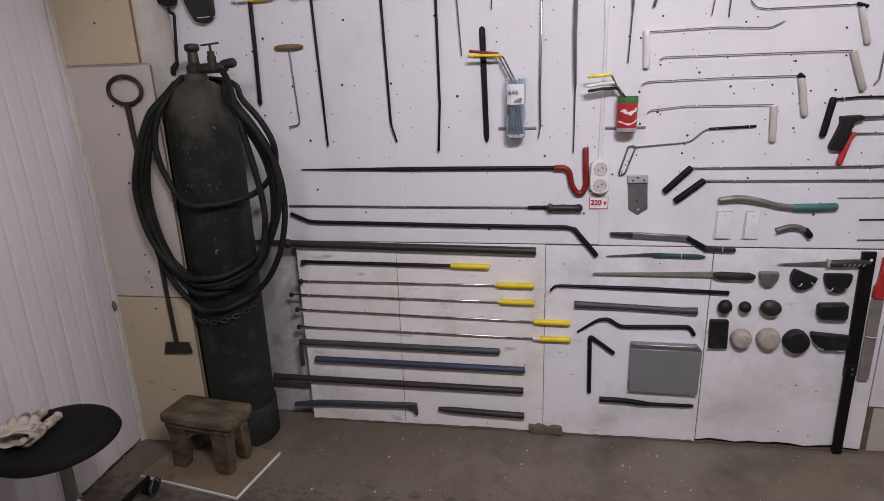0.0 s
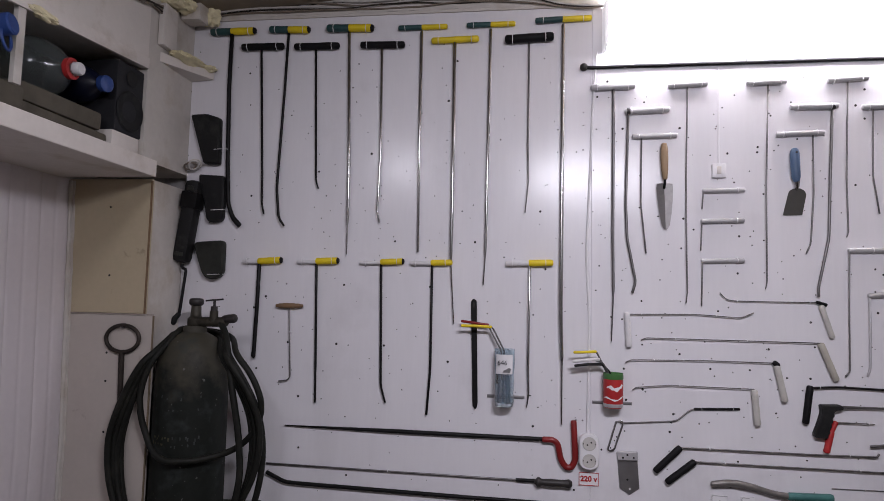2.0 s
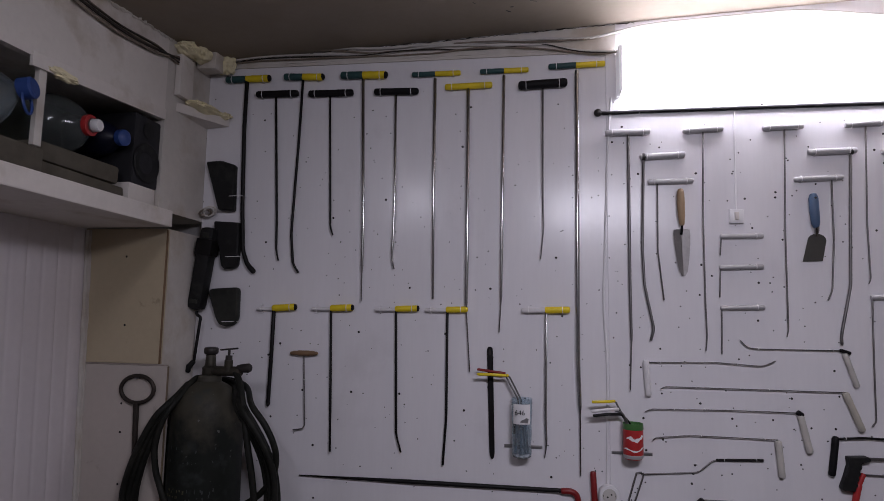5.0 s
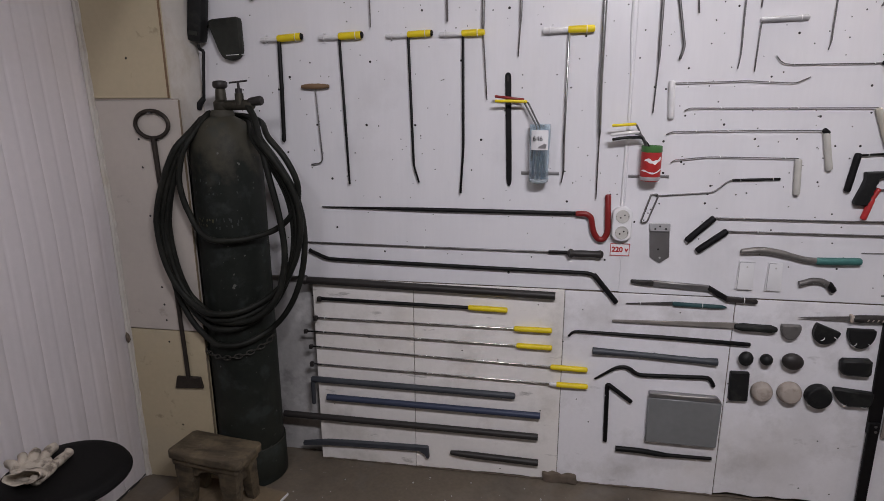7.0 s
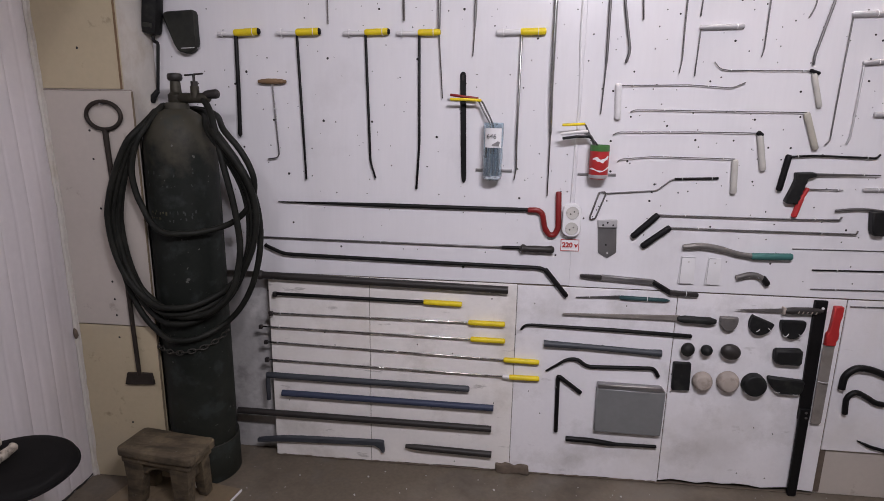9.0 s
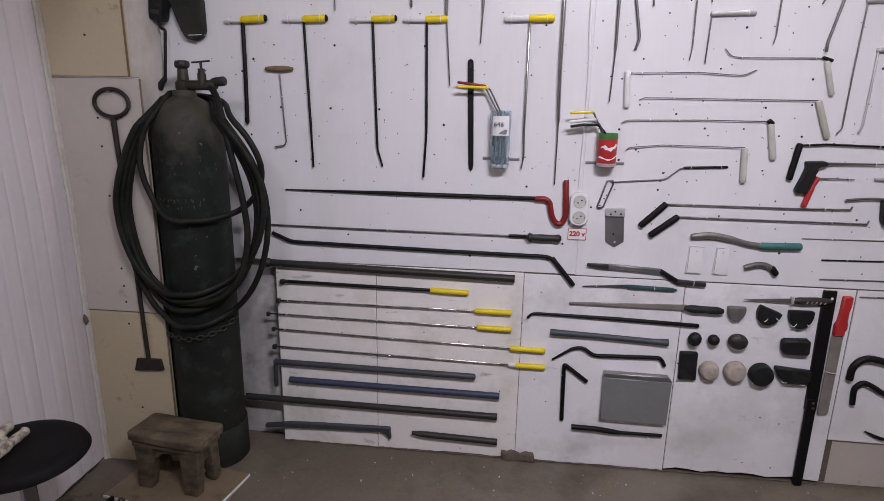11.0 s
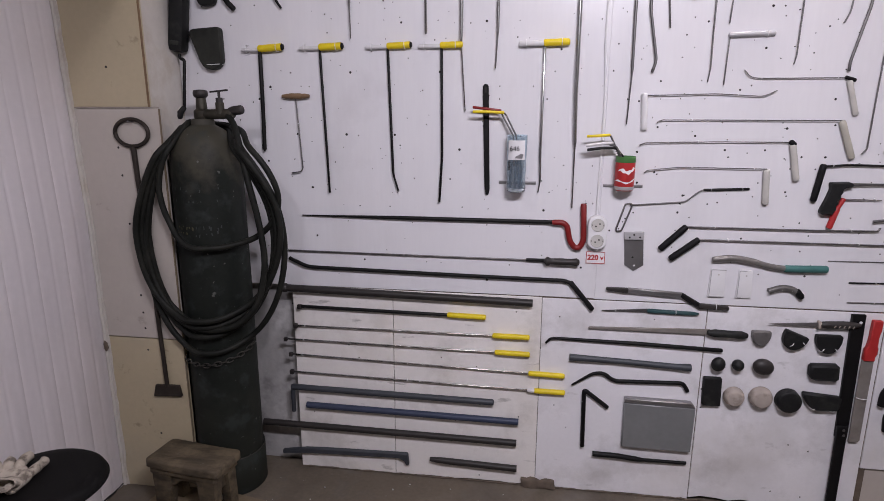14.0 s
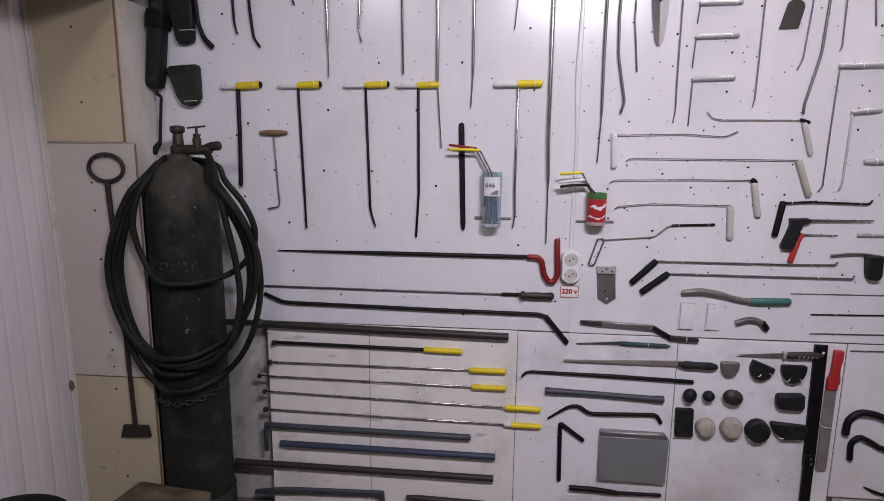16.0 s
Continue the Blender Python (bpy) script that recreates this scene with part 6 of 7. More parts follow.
for k in range(9):
    a = radians(-140 + 100 * k / 8)
    b = radians(-140 + 100 * (k + 1) / 8) if k < 8 else None
    if b is not None:
        q = [bm.verts.new((0.0795 + 0.0342 * math.cos(t), -0.036 + 0.0342 * math.sin(t), z)) for t, z in ((a, 1.222), (b, 1.222), (b, 1.284), (a, 1.284))]
        bm.faces.new(q)
bmesh.ops.remove_doubles(bm, verts=bm.verts, dist=0.0001)
part("paper_label", bm, "white_plastic", bo, "white paper label with a printed number")
text_mesh("lettering", "646", 0.0215, "ink_black", (0.0735, -0.0709, 1.2575), bo)
part("print_blot", outline(bmesh.new(), [(0.074, 1.228), (0.098, 1.227), (0.1015, 1.240), (0.094, 1.243), (0.087, 1.238), (0.078, 1.234)], -0.0712, -0.0690, 0), "galvanised", bo, "grey printed blot")
part("strap", box_mesh(0.022, 0.145, -0.0016, -0.0003, 1.136, 1.147, 0.0004), "galvanised", bo, "punched steel strap")
for k, (a, b) in enumerate(((0.064, 0.060), (0.078, 0.076), (0.09, 0.098), (0.084, 0.09))):
    part("bent_pin", tube(bmesh.new(), [(b, -0.03 - 0.006 * (k % 2), 1.125), (a, -0.034, 1.235)], 0.004, 8), "soap", bo)
part("blade_strip", box_mesh(0.052, 0.066, -0.034, -0.031, 1.185, 1.275, 0.001), "black_steel", bo)
squeeze_tools("bent_applicator", "bent steel applicators with yellow and red grips", [
    ([(0.08, -0.035, 1.20), (0.077, -0.036, 1.295), (0.040, -0.04, 1.366), (0.028, -0.045, 1.372)], 0.0028, "chrome", [(0.034, -0.042, 1.370), (-0.02, -0.048, 1.372), (-0.062, -0.05, 1.372)], 0.0048, "yellow"),
    ([(0.072, -0.038, 1.20), (0.068, -0.035, 1.295), (0.022, -0.028, 1.376)], 0.0028, "steel", [(0.024, -0.03, 1.376), (-0.02, -0.03, 1.381), (-0.064, -0.032, 1.386)], 0.0045, "red")], (0.06, -0.035, 1.2))

cn = thing("can_holder", "cut-open red drink can fixed to the wall", "can", (0.4235, -0.034, 1.18))
mc = Matrix.Translation((0.4235, -0.034, 0))
part("can_body", lathe(bmesh.new(), [(0.024, 1.131), (0.027, 1.128), (0.0305, 1.138), (0.0308, 1.218), (0.0302, 1.218), (0.0298, 1.139), (0.02, 1.134)], 32, mc), "red_plastic", cn)
part("can_rim", lathe(bmesh.new(), [(0.0308, 1.2175), (0.0318, 1.219), (0.0310, 1.236), (0.0302, 1.236), (0.0302, 1.219)], 32, mc), "can_green", cn, "jagged green painted rim")
part("can_foot", lathe(bmesh.new(), [(0.025, 1.1285), (0.0292, 1.131), (0.0312, 1.139), (0.0309, 1.142)], 32, mc), "alu", cn, "bare metal foot")
# plain white swoosh in place of the brand
for base, wide, a0, a1 in ((1.156, 0.006, -165, -15), (1.189, 0.014, -138, -30)):
    bm = bmesh.new()
    rows = []
    for k in range(19):
        t = k / 18
        a = radians(a0 + (a1 - a0) * t)
        z = base + 0.005 * math.sin(t * math.pi * 2.4 + 0.6) + 0.006 * t
        wv = wide * (0.75 + 0.25 * math.sin(t * 21 + base * 900)) * min(1, 6 * t + 0.15, 6 * (1 - t) + 0.15)
        rows.append([bm.verts.new((0.4235 + 0.0313 * math.cos(a), -0.034 + 0.0313 * math.sin(a), z + s * wv / 2)) for s in (-1, 1)])
    for a, b in zip(rows, rows[1:]):
        bm.faces.new((a[0], b[0], b[1], a[1]))
    part("white_band", bm, "white_plastic", cn, "white curved printed band")
part("strap", box_mesh(0.362, 0.487, -0.0016, -0.0003, 1.132, 1.142, 0.0004), "galvanised", cn, "punched steel strap")
squeeze_tools("bent_applicator", "bent steel applicators with yellow, white and dark grips", [
    ([(0.415, -0.03, 1.16), (0.402, -0.03, 1.24), (0.372, -0.045, 1.298), (0.366, -0.045, 1.303)], 0.003, "steel", [(0.368, -0.045, 1.302), (0.335, -0.05, 1.300), (0.300, -0.052, 1.298)], 0.0045, "yellow"),
    ([(0.42, -0.035, 1.16), (0.407, -0.034, 1.24), (0.39, -0.04, 1.268), (0.37, -0.045, 1.272)], 0.003, "steel", [(0.378, -0.045, 1.278), (0.34, -0.058, 1.276), (0.297, -0.06, 1.270)], 0.005, "white_pipe"),
    ([(0.43, -0.03, 1.16), (0.415, -0.03, 1.235), (0.394, -0.036, 1.258), (0.38, -0.04, 1.262)], 0.0035, "black_steel", [(0.384, -0.04, 1.262), (0.345, -0.05, 1.262), (0.303, -0.052, 1.256)], 0.0045, "rubber")], (0.41, -0.034, 1.17))

# ---- trowels ----
tr = thing("pointing_trowel", "narrow steel trowel with a turned wooden handle", "trowel", (0.588, -0.014, 1.86))
part("handle", tube(bmesh.new(), [(0.587, -0.016, 1.978), (0.5868, -0.016, 1.965), (0.5872, -0.016, 1.935), (0.588, -0.016, 1.895), (0.589, -0.016, 1.866)], [0.009, 0.0118, 0.0125, 0.011, 0.008], 16, round_ends=True), "handle_wood", tr)
part("tang", tube(bmesh.new(), rounded([(0.589, -0.016, 1.868), (0.5885, -0.016, 1.850), (0.588, -0.006, 1.834)], 0.006), 0.004, 8), "black_steel", tr)
bm = bmesh.new()
half = [(0.000, 1.852, 0.004), (0.028, 1.849, 0.008), (0.0295, 1.835, 0.009), (0.0275, 1.800, 0.008), (0.0215, 1.752, 0.006), (0.0145, 1.714, 0.004), (0.006, 1.700, 0.003)]
ridge = [bm.verts.new((0.588 + 0.0045 * (1.852 - z) / 0.15, -0.0065, z)) for _, z, _ in half]
for s in (-1, 1):
    rim = [bm.verts.new((0.588 + 0.0045 * (1.852 - z) / 0.15 + s * max(w * 0.88, 0.001), -0.0065 - d * 0.75, z)) for w, z, d in half]
    for a in range(len(half) - 1):
        bm.faces.new((ridge[a], ridge[a + 1], rim[a + 1], rim[a]) if s > 0 else (rim[a], rim[a + 1], ridge[a + 1], ridge[a]))
bmesh.ops.solidify(bm, geom=bm.faces[:], thickness=0.0014)
finish("blade", bm, "trowel_steel", tr, "bright worn blade folded along its middle", smooth=False)
tr2 = thing("margin_trowel", "broad grey steel spatula with a blue plastic handle", "trowel", (0.99, -0.014, 1.86))
part("handle", tube(bmesh.new(), [(0.985, -0.016, 1.956), (0.985, -0.016, 1.945), (0.986, -0.016, 1.91), (0.988, -0.016, 1.868), (0.9895, -0.016, 1.855)], [0.0115, 0.0142, 0.0142, 0.013, 0.0085], 14, round_ends=True), "faded_blue", tr2)
bm = bmesh.new()
bmesh.ops.create_cone(bm, cap_ends=True, segments=12, radius1=0.0034, radius2=0.0034, depth=0.002, matrix=Matrix.Translation((0.9855, -0.0298, 1.946)) @ Matrix.Rotation(radians(90), 4, "X"))
part("hang_hole", bm, "hole", tr2)
part("ferrule", tube(bmesh.new(), [(0.9895, -0.016, 1.86), (0.991, -0.014, 1.843), (0.993, -0.006, 1.83)], [0.009, 0.0075, 0.004], 12), "chrome", tr2)
part("blade", outline(bmesh.new(), [(0.951, 1.748), (1.009, 1.750), (1.022, 1.812)] + arc(0.995, 1.815, 0.027, 0.021, 5, 175, 8), -0.0045, -0.0022, 0.0005), "dark_sheet", tr2)

# ---- saws, knives, files ----
saw = thing("keyhole_saw", "keyhole saw with a black pistol grip", "saw", (1.05, -0.013, 1.11))
part("grip", outline(bmesh.new(), [(1.042, 1.162), (1.098, 1.165), (1.108, 1.158), (1.104, 1.150), (1.086, 1.147), (1.078, 1.140), (1.081, 1.131), (1.0735, 1.123), (1.077, 1.114), (1.069, 1.106), (1.0725, 1.097), (1.064, 1.089), (1.068, 1.080), (1.061, 1.073), (1.060, 1.062), (1.026, 1.063), (1.022, 1.072), (1.036, 1.11), (1.045, 1.14)], -0.026, -0.0008, 0.003), "rubber", saw)
part("blade", flat_bar(bmesh.new(), (1.10, 1.157), (1.30, 1.160), 0.009, 0.004, -0.0145, -0.0125, 0.0004), "steel", saw)
tie(saw, (1.25, 1.159), (1, 0), 0.0025, -0.0125)
ml = thing("rubber_scraper", "black rubber block on a bent steel bar", "scraper", (1.25, -0.01, 1.04))
part("bar", tube(bmesh.new(), rounded([(1.183, -0.012, 1.043), (1.235, -0.012, 1.050), (1.285, -0.012, 1.051), (1.34, -0.012, 1.043)], 0.03), 0.0042, 8), "steel", ml)
part("block", outline(bmesh.new(), [(1.288, 1.046), (1.338, 1.048), (1.342, 0.985), (1.335, 0.967), (1.303, 0.968), (1.296, 0.985)], -0.03, -0.0008, 0.004), "rubber", ml)
gs = thing("body_spoon", "cranked steel spoon with a teal rubber grip", "hand tool", (0.9, -0.012, 0.9))
part("blade", tube(bmesh.new(), rounded([(0.727, -0.0125, 0.905), (0.785, -0.0125, 0.913), (0.851, -0.0125, 0.902), (0.908, -0.0125, 0.886), (0.96, -0.0125, 0.882)], 0.03), [0.009] + [0.0105] * 8 + [0.009] * 9, 10, round_ends=True), "spoon_steel", gs)
part("grip", tube(bmesh.new(), [(0.95, -0.0125, 0.882), (1.0, -0.0125, 0.883), (1.069, -0.0125, 0.885)], 0.0118, 14, round_ends=True), "green_grip", gs)
for k, (x0, x1, z0, z1) in enumerate(((0.722, 0.776, 0.775, 0.871), (0.810, 0.860, 0.775, 0.870))):
    wdg = thing("plastic_wedge", "flat white plastic wedge", "wedge", ((x0 + x1) / 2, -0.006, (z0 + z1) / 2), "white plastic wedges")
    bm = box_mesh(x0, x1, -0.008, -0.0008, z0, z1, 0.003)
    for v in bm.verts:
        v.co.x += 0.004 * (v.co.z - z0) / (z1 - z0) * (1 if v.co.x < (x0 + x1) / 2 else -1) - 0.002
    part("wedge_body", bm, "white_plastic", wdg)
    # thin grey line added for the shadow gap along the wedge's edges
    rim = [(x1 - 0.012 - 0.022 * k, -0.0082, z0 + 0.002), (x0 + 0.003, -0.0082, z0 + 0.002), (x0 + 0.004, -0.0082, z1 - 0.002), (x1 - 0.004 - 0.020 * k, -0.0082, z1 - 0.003)]
    part("worn_rim", tube(bmesh.new(), rounded(rim, 0.005), 0.0012, 6), "alu", wdg, "grey rim line drawn for the shade along the edge")
    bm = bmesh.new()
    bmesh.ops.create_cone(bm, cap_ends=True, segments=12, radius1=0.003, radius2=0.003, depth=0.001, matrix=Matrix.Translation(((x0 + x1) / 2, -0.0083, z1 - 0.018)) @ Matrix.Rotation(radians(90), 4, "X"))
    part("hang_hole", bm, "cable", wdg)
bf = thing("bent_spoon", "flat grey steel spoon bent at its dark handle", "hand tool", (0.6, -0.008, 0.77))
part("head", flat_bar(bmesh.new(), (0.393, 0.789), (0.466, 0.785), 0.010, 0.018, -0.017, -0.001, 0.003), "pipe", bf)
part("shaft", flat_bar(bmesh.new(), (0.462, 0.786), (0.642, 0.776), 0.020, 0.020, -0.015, -0.001, 0.004), "galvanised", bf)
part("bend", flat_bar(bmesh.new(), (0.634, 0.780), (0.702, 0.741), 0.017, 0.017, -0.016, -0.001, 0.004), "black_steel", bf)
part("tail", flat_bar(bmesh.new(), (0.694, 0.743), (0.792, 0.738), 0.018, 0.014, -0.017, -0.001, 0.003), "pipe", bf)
tie(bf, (0.75, 0.741), (1, -0.05), 0.0095, -0.0095)
gk = thing("palette_knife", "thin steel blade with a dark teal handle", "knife", (0.55, -0.006, 0.715))
part("blade", flat_bar(bmesh.new(), (0.535, 0.717), (0.384, 0.709), 0.013, 0.004, -0.007, -0.0045, 0.0008), "steel", gk)
part("handle", flat_bar(bmesh.new(), (0.532, 0.716), (0.706, 0.713), 0.016, 0.014, -0.014, -0.001, 0.005, 0.02), "dark_green", gk)
tie(gk, (0.43, 0.712), (1, 0), 0.004, -0.004)
tie(gk, (0.625, 0.715), (1, 0), 0.0085, -0.007)
fl = thing("flat_file", "long tapered grey file with black handle", "file", (0.55, -0.01, 0.65))
part("blade", flat_bar(bmesh.new(), (0.742, 0.652), (0.343, 0.646), 0.021, 0.008, -0.012, -0.005, 0.002), "saw_blade", fl)
part("handle", tube(bmesh.new(), [(0.735, -0.0145, 0.652), (0.755, -0.0145, 0.651), (0.80, -0.0145, 0.650), (0.84, -0.0145, 0.649), (0.856, -0.0145, 0.648)], [0.009, 0.0135, 0.0125, 0.0135, 0.009], 14, round_ends=True), "rubber", fl)
bk = thing("carving_knife", "old knife with a brass guard and carved handle", "knife", (1.05, -0.012, 0.70))
part("blade", flat_bar(bmesh.new(), (1.075, 0.698), (0.918, 0.693), 0.016, 0.005, -0.013, -0.0105, 0.0008, 0.02), "worn", bk)
part("guard", box_mesh(1.070, 1.079, -0.022, -0.002, 0.686, 0.711, 0.003), "tan", bk, "pale guard")
part("handle", tube(bmesh.new(), [(1.078, -0.013, 0.699), (1.10, -0.013, 0.699), (1.15, -0.013, 0.702), (1.18, -0.013, 0.702), (1.196, -0.013, 0.703)], [0.010, 0.0125, 0.012, 0.011, 0.006], 12, round_ends=True), "pipe", bk)
for k in range(5):
    part("carved_ring", tube(bmesh.new(), [(1.115 + 0.014 * k, -0.0135 - 0.0119, 0.694), (1.119 + 0.014 * k, -0.0135 - 0.0122, 0.702)], 0.0016, 6), "tan", bk)
gp = thing("hinge_plate", "galvanised hinge plate with a pointed end", "plate", (0.475, -0.004, 0.92))
part("plate_body", outline(bmesh.new(), [(0.441, 0.962), (0.503, 0.964), (0.509, 0.874), (0.479, 0.853), (0.448, 0.872)], -0.0045, -0.0008, 0.0008), "galvanised", gp)
part("folded_top", outline(bmesh.new(), [(0.438, 0.986), (0.503, 0.989), (0.504, 0.961), (0.441, 0.960)], -0.012, -0.0008, 0.002), "alu", gp, "bright folded top")
for x, z in ((0.471, 0.978), (0.457, 0.969), (0.490, 0.970), (0.472, 0.90), (0.479, 0.872)):
    bm = bmesh.new()
    bmesh.ops.create_cone(bm, cap_ends=True, segments=12, radius1=0.0032, radius2=0.0032, depth=0.001, matrix=Matrix.Translation((x, -0.0125 if z > 0.96 else -0.005, z)) @ Matrix.Rotation(radians(90), 4, "X"))
    part("bolt_hole", bm, "hole" if z != 0.872 else "white_plastic", gp)
tp = thing("metal_tray", "grey sheet-metal tray hung flat on the boards", "tray", (0.6, -0.015, 0.29))
part("tray_face", outline(bmesh.new(), [(0.480, 0.378), (0.719, 0.374), (0.716, 0.204), (0.481, 0.207)], -0.024, -0.0008, 0.003), "grey_sheet", tp)
part("tray_lip", outline(bmesh.new(), [(0.481, 0.397), (0.704, 0.394), (0.719, 0.375), (0.480, 0.379)], -0.026, -0.0008, 0.003), "galvanised", tp, "paler folded lip")
sl = thing("slotted_plate", "long steel loop at the end of a wrench rod", "hand tool", (0.435, -0.006, 1.03))
ring = [(x, -0.0055, z) for x, z in [(0.437, 1.079), (0.455, 1.081), (0.458, 1.072), (0.430, 0.990), (0.416, 0.986), (0.411, 0.992)]]
part("loop", tube(bmesh.new(), rounded(ring + [ring[0]], 0.006)[:-1], 0.0032, 8, closed=True), "chrome", sl)

# ---- dollies and rubber blocks ----
DG = "small dollies hung in rows"


def dolly(name, label, bm, mat, at, ties=()):
    ob = thing(name, label, "block", at, DG)
    part("block_body", bm, mat, ob)
    for p, q in ties:
        tie(ob, p, q, 0.006, -0.022)
    return ob


def half_round(x0, x1, top, low, depth, turn=0.0):
    cx, w = (x0 + x1) / 2, (x1 - x0) / 2
    c, q = math.cos(radians(turn)), math.sin(radians(turn))
    flat = arc(0, -0.010, w, top - 0.010 - low, 180, 360, 12) + [(w * 0.985, -0.002), (w * 0.93, 0.0), (-w * 0.93, 0.0), (-w * 0.985, -0.002)]
    return outline(bmesh.new(), [(cx + u * c - v * q, top + u * q + v * c) for u, v in flat], -depth, -0.0008, 0.003)


dolly("half_round_dolly", "small grey half-round dolly", half_round(0.873, 0.932, 0.666, 0.616, 0.022), "worn", (0.9, -0.015, 0.64))
dolly("half_round_dolly", "black half-round rubber dolly, tilted", half_round(0.974, 1.052, 0.664, 0.606, 0.024, -22), "rubber", (1.01, -0.015, 0.64), [((0.996, 0.628), (1, -1)), ((1.034, 0.632), (1, 1))])
dolly("half_round_dolly", "black half-round rubber dolly hung level", half_round(1.070, 1.150, 0.664, 0.601, 0.024), "rubber", (1.11, -0.015, 0.63), [((1.09, 0.615), (1, -1)), ((1.135, 0.615), (1, 1))])
for lab, cx, cz, rx, rz, mat in (("black oval steel dolly", 0.776, 0.543, 0.0225, 0.025, "rubber"), ("small black ball dolly", 0.839, 0.544, 0.0195, 0.019, "rubber"), ("dark brown egg-shaped dolly", 0.919, 0.543, 0.034, 0.028, "pipe")):
    bm = bmesh.new()
    bmesh.ops.create_uvsphere(bm, u_segments=24, v_segments=14, radius=1.0, matrix=Matrix.Translation((cx, -0.0205, cz)) @ Matrix.Rotation(radians(15), 4, "Y") @ Matrix.Diagonal((rx, 0.02, rz, 1)))
    dolly("round_dolly", lab, bm, mat, (cx, -0.02, cz))
dolly("rubber_block", "black rubber block with sloped edges", outline(bmesh.new(), [(1.060, 0.563), (1.152, 0.566), (1.155, 0.507), (1.078, 0.507), (1.064, 0.516)], -0.032, -0.0008, 0.008), "rubber", (1.1, -0.02, 0.54))
dolly("rubber_block", "flat black upright rubber pad", outline(bmesh.new(), [(0.736, 0.490), (0.795, 0.491), (0.799, 0.387), (0.739, 0.386)], -0.02, -0.0008, 0.003), "rubber", (0.767, -0.01, 0.44))
for lab, cx, cz, r, mat in (("pale tan wooden disc", 0.841, 0.424, 0.034, "tan"), ("pale tan wooden disc, slightly larger", 0.927, 0.427, 0.038, "tan"), ("black rubber disc held by two ties", 1.013, 0.424, 0.040, "rubber")):
    m = Matrix.Translation((cx, -0.0008, cz)) @ Matrix.Rotation(radians(90), 4, "X")
    front = 0.80 if mat == "tan" else 0.95
    bm = lathe(bmesh.new(), [(r * 0.94, 0.0), (r, 0.003), (r * 0.99, 0.012), (r * (0.6 + 0.4 * front), 0.022), (r * front, 0.030), (r * (front - 0.06), 0.0325), (r * (front - 0.16), 0.0332), (r * 0.3, 0.0336), (0.001, 0.0337)], 32, m)
    dolly("disc_block", lab, bm, mat, (cx, -0.02, cz), [((cx - 0.024, cz - 0.026), (1, -1)), ((cx + 0.026, cz - 0.022), (1, 1))] if mat == "rubber" else [])
dolly("rubber_block", "long black half-moon rubber block", outline(bmesh.new(), [(1.053, 0.459), (1.176, 0.449), (1.174, 0.412), (1.166, 0.398), (1.10, 0.396), (1.075, 0.414), (1.060, 0.437)], -0.026, -0.0008, 0.005), "rubber", (1.11, -0.02, 0.43), [((1.09, 0.405), (0, 1)), ((1.15, 0.400), (0, 1))])

# ---- long flat bar and red-handled saw standing on the right ----
lb = thing("straight_edge", "long black steel straight edge standing on the floor", "bar", (1.19, -0.01, 0.37))
part("upper_bar", outline(bmesh.new(), [(1.170, 0.738), (1.212, 0.738), (1.217, 0.300), (1.178, 0.300)], -0.012, -0.0008, 0.0015), "black_steel", lb)
part("lower_bar", outline(bmesh.new(), [(1.176, 0.345), (1.210, 0.345), (1.2115, 0.004), (1.204, 0.0), (1.184, 0.0), (1.1795, 0.012)], -0.022, -0.0125, 0.0015), "black_steel", lb)
for x, z in ((1.198, 0.712), (1.197, 0.332), (1.199, 0.313)):
    bm = bmesh.new()
    bmesh.ops.create_cone(bm, cap_ends=True, segments=12, radius1=0.0048, radius2=0.0048, depth=0.001, matrix=Matrix.Translation((x, -0.0125 if z > 0.5 else -0.0225, z)) @ Matrix.Rotation(radians(90), 4, "X"))
    part("bolt_hole", bm, "white_plastic" if z > 0.5 else "steel", lb)
rs = thing("long_knife", "long flat grey-brown blade with a red plastic handle", "knife", (1.24, -0.012, 0.55))
part("handle", outline(bmesh.new(), [(1.233, 0.722), (1.262, 0.722), (1.262, 0.690), (1.258, 0.668), (1.258, 0.636), (1.261, 0.628), (1.261, 0.606), (1.256, 0.600), (1.256, 0.582), (1.222, 0.582), (1.222, 0.622), (1.228, 0.632), (1.231, 0.66)], -0.020, -0.0008, 0.003), "red_plastic", rs)
part("blade", outline(bmesh.new(), [(1.219, 0.583), (1.256, 0.583), (1.256, 0.294), (1.250, 0.286), (1.226, 0.286), (1.221, 0.294)], -0.013, -0.010, 0.0006), "saw_blade", rs)
tie(rs, (1.24, 0.45), (0, 1), 0.019, -0.004)

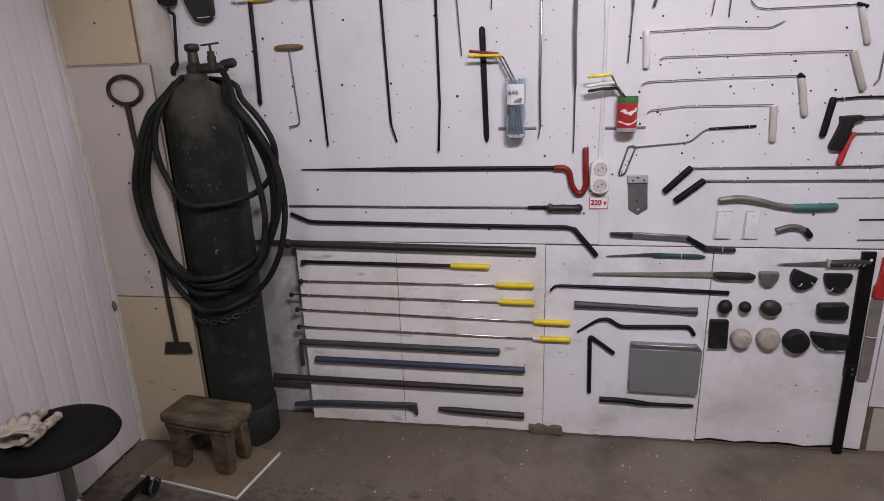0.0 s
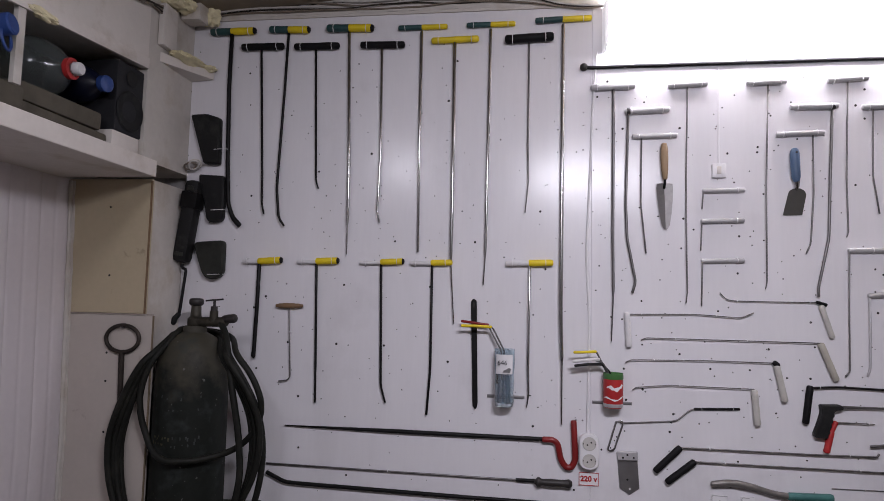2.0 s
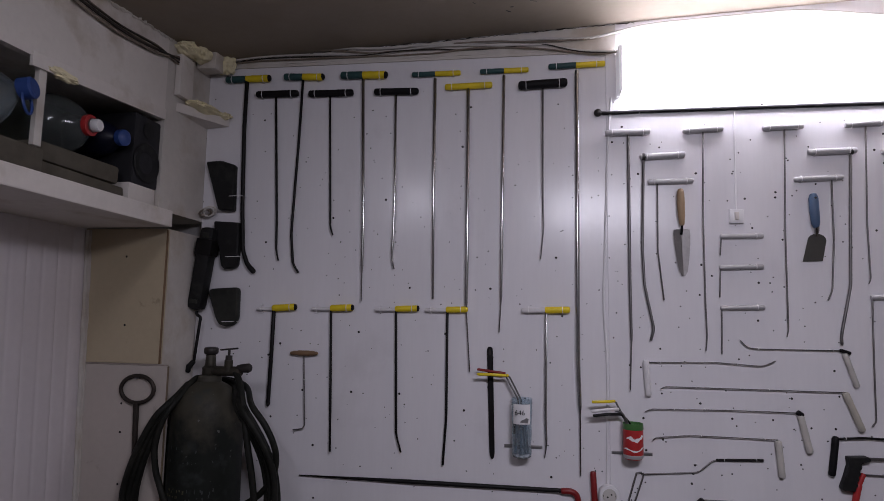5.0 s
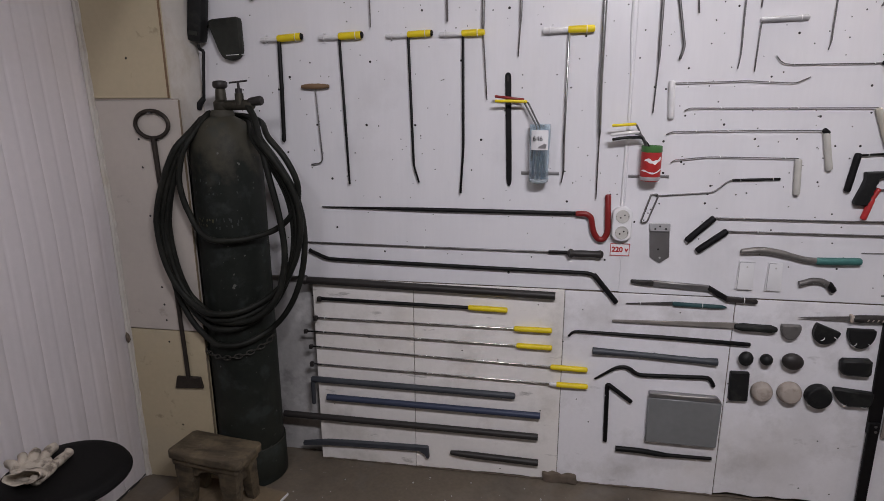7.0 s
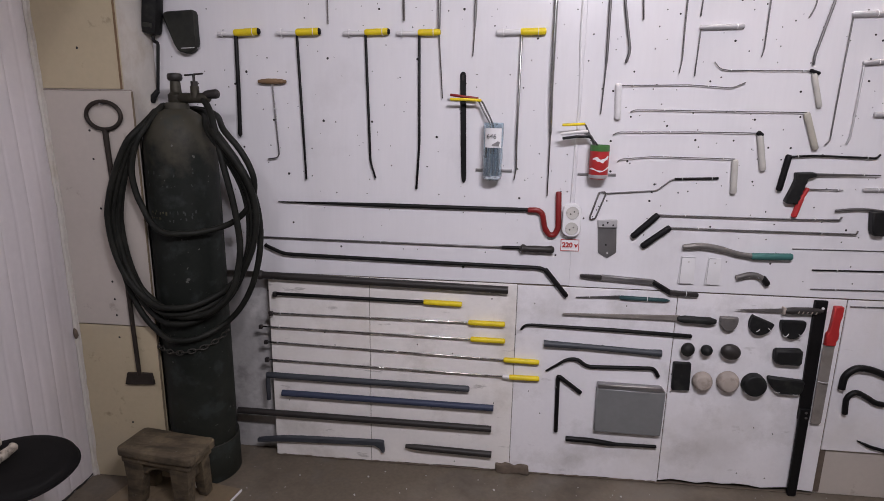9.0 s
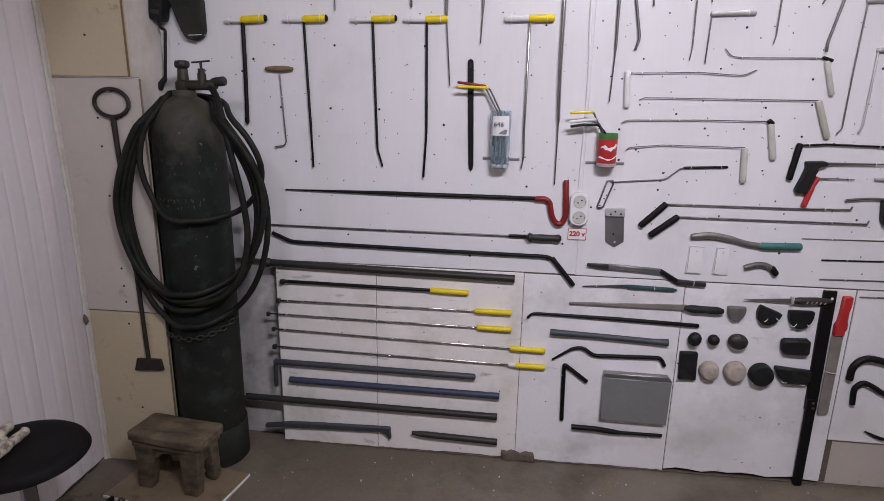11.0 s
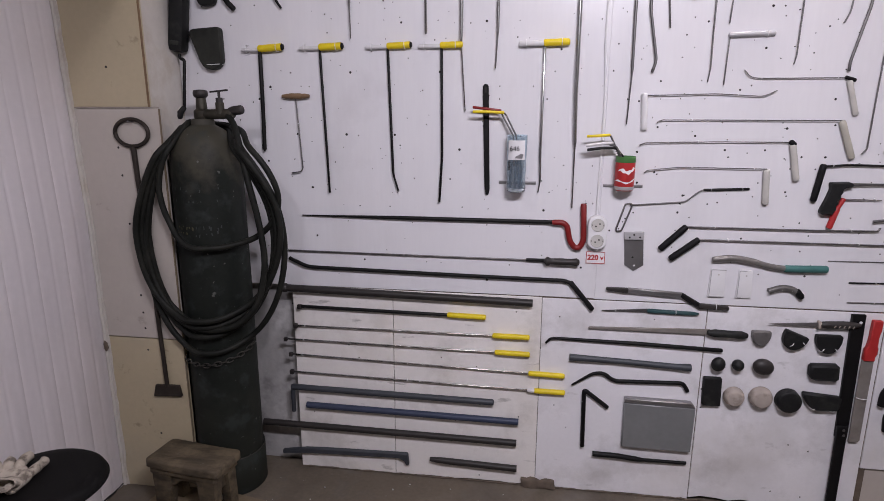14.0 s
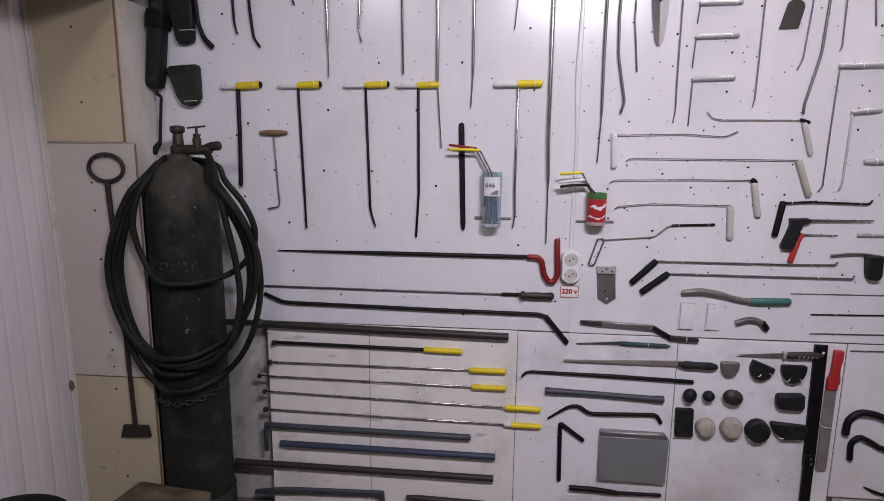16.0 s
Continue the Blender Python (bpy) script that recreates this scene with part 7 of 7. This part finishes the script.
# ---- black pads and crank by the corner ----
PG = "black rubber pads in the corner"
for lab, pts, c in (("tapered black rubber pad", [(-1.070, 2.104), (-1.008, 2.106), (-0.957, 2.090), (-0.953, 1.921), (-1.012, 1.924)], (-1.0, -0.012, 2.02)),
                    ("stepped black rubber pad", [(-1.026, 1.884), (-0.930, 1.878), (-0.927, 1.790), (-0.929, 1.725), (-0.938, 1.714), (-0.978, 1.711), (-0.989, 1.722), (-1.003, 1.790), (-1.022, 1.838)], (-0.98, -0.012, 1.8)),
                    ("rounded dusty grey-black rubber pad", [(-1.032, 1.630), (-1.02, 1.640), (-0.925, 1.646), (-0.918, 1.638), (-0.917, 1.535), (-0.930, 1.515), (-0.955, 1.506), (-0.985, 1.515), (-1.0, 1.54)], (-0.98, -0.012, 1.57))):
    pad = thing("rubber_pad", lab, "pad", c, PG)
    part("pad_body", outline(bmesh.new(), pts, -0.03, -0.0008, 0.005), "dusty_rubber" if "rounded" in lab else "rubber", pad)
    zt = c[2] - 0.045
    part("wire_tie", tube(bmesh.new(), [(-0.972, -0.0305, zt - 0.001), (-0.945, -0.0312, zt), (-0.928, -0.0305, zt + 0.001), (-0.918, -0.0005, zt + 0.002)], 0.0012, 5), "white_plastic", pad, "thin white wire tie")
ck = thing("crank_drill", "black hand crank drill with a bent steel handle", "drill", (-1.06, -0.03, 1.7))
md = Matrix.Translation((-1.051, -0.034, 1.712)) @ Matrix.Rotation(radians(7.5), 4, "Y")
part("drill_body", box_mesh(-0.028, 0.028, -0.026, 0.028, -0.148, 0.148, 0.019, m=md), "rubber", ck)
part("clamp_plate", box_mesh(-0.031, 0.031, -0.029, 0.029, 0.045, 0.105, 0.006, m=md), "black_steel", ck)
part("clamp_plate", box_mesh(-0.012, 0.013, -0.0285, -0.024, 0.108, 0.126, 0.002, m=md), "dusty_rubber", ck, "worn grey patch")
part("clamp_plate", box_mesh(-0.016, 0.016, -0.0285, -0.024, -0.126, -0.112, 0.002, m=md), "dusty_rubber", ck, "worn grey patch")
part("crank_arm", tube(bmesh.new(), rounded([(-1.066, -0.034, 1.56), (-1.066, -0.034, 1.546), (-1.050, -0.034, 1.540), (-1.066, -0.034, 1.385), (-1.070, -0.034, 1.378)], 0.01), 0.0055, 8), "black_steel", ck)
part("crank_grip", tube(bmesh.new(), [(-1.068, -0.034, 1.382), (-1.083, -0.034, 1.366), (-1.088, -0.034, 1.350)], [0.009, 0.0105, 0.0105], 10, round_ends=True), "rubber", ck)

# ---- flat bar with a hooked end low on the boards ----
fb = thing("flat_hook_bar", "short flat blue-grey bar with one hooked end", "bar", (-0.55, -0.01, 0.08))
part("bar", outline(bmesh.new(), [(-0.80, 0.074), (-0.70, 0.090), (-0.616, 0.094), (-0.318, 0.101), (-0.299, 0.100), (-0.295, 0.052), (-0.306, 0.050), (-0.313, 0.066), (-0.335, 0.079), (-0.616, 0.071), (-0.72, 0.066), (-0.80, 0.058)], -0.018, -0.0008, 0.003), "grey_pipe", fb)
tie(fb, (-0.66, 0.081), (1, 0), 0.012, -0.012, True)
tie(fb, (-0.36, 0.090), (1, 0), 0.012, -0.012, True)
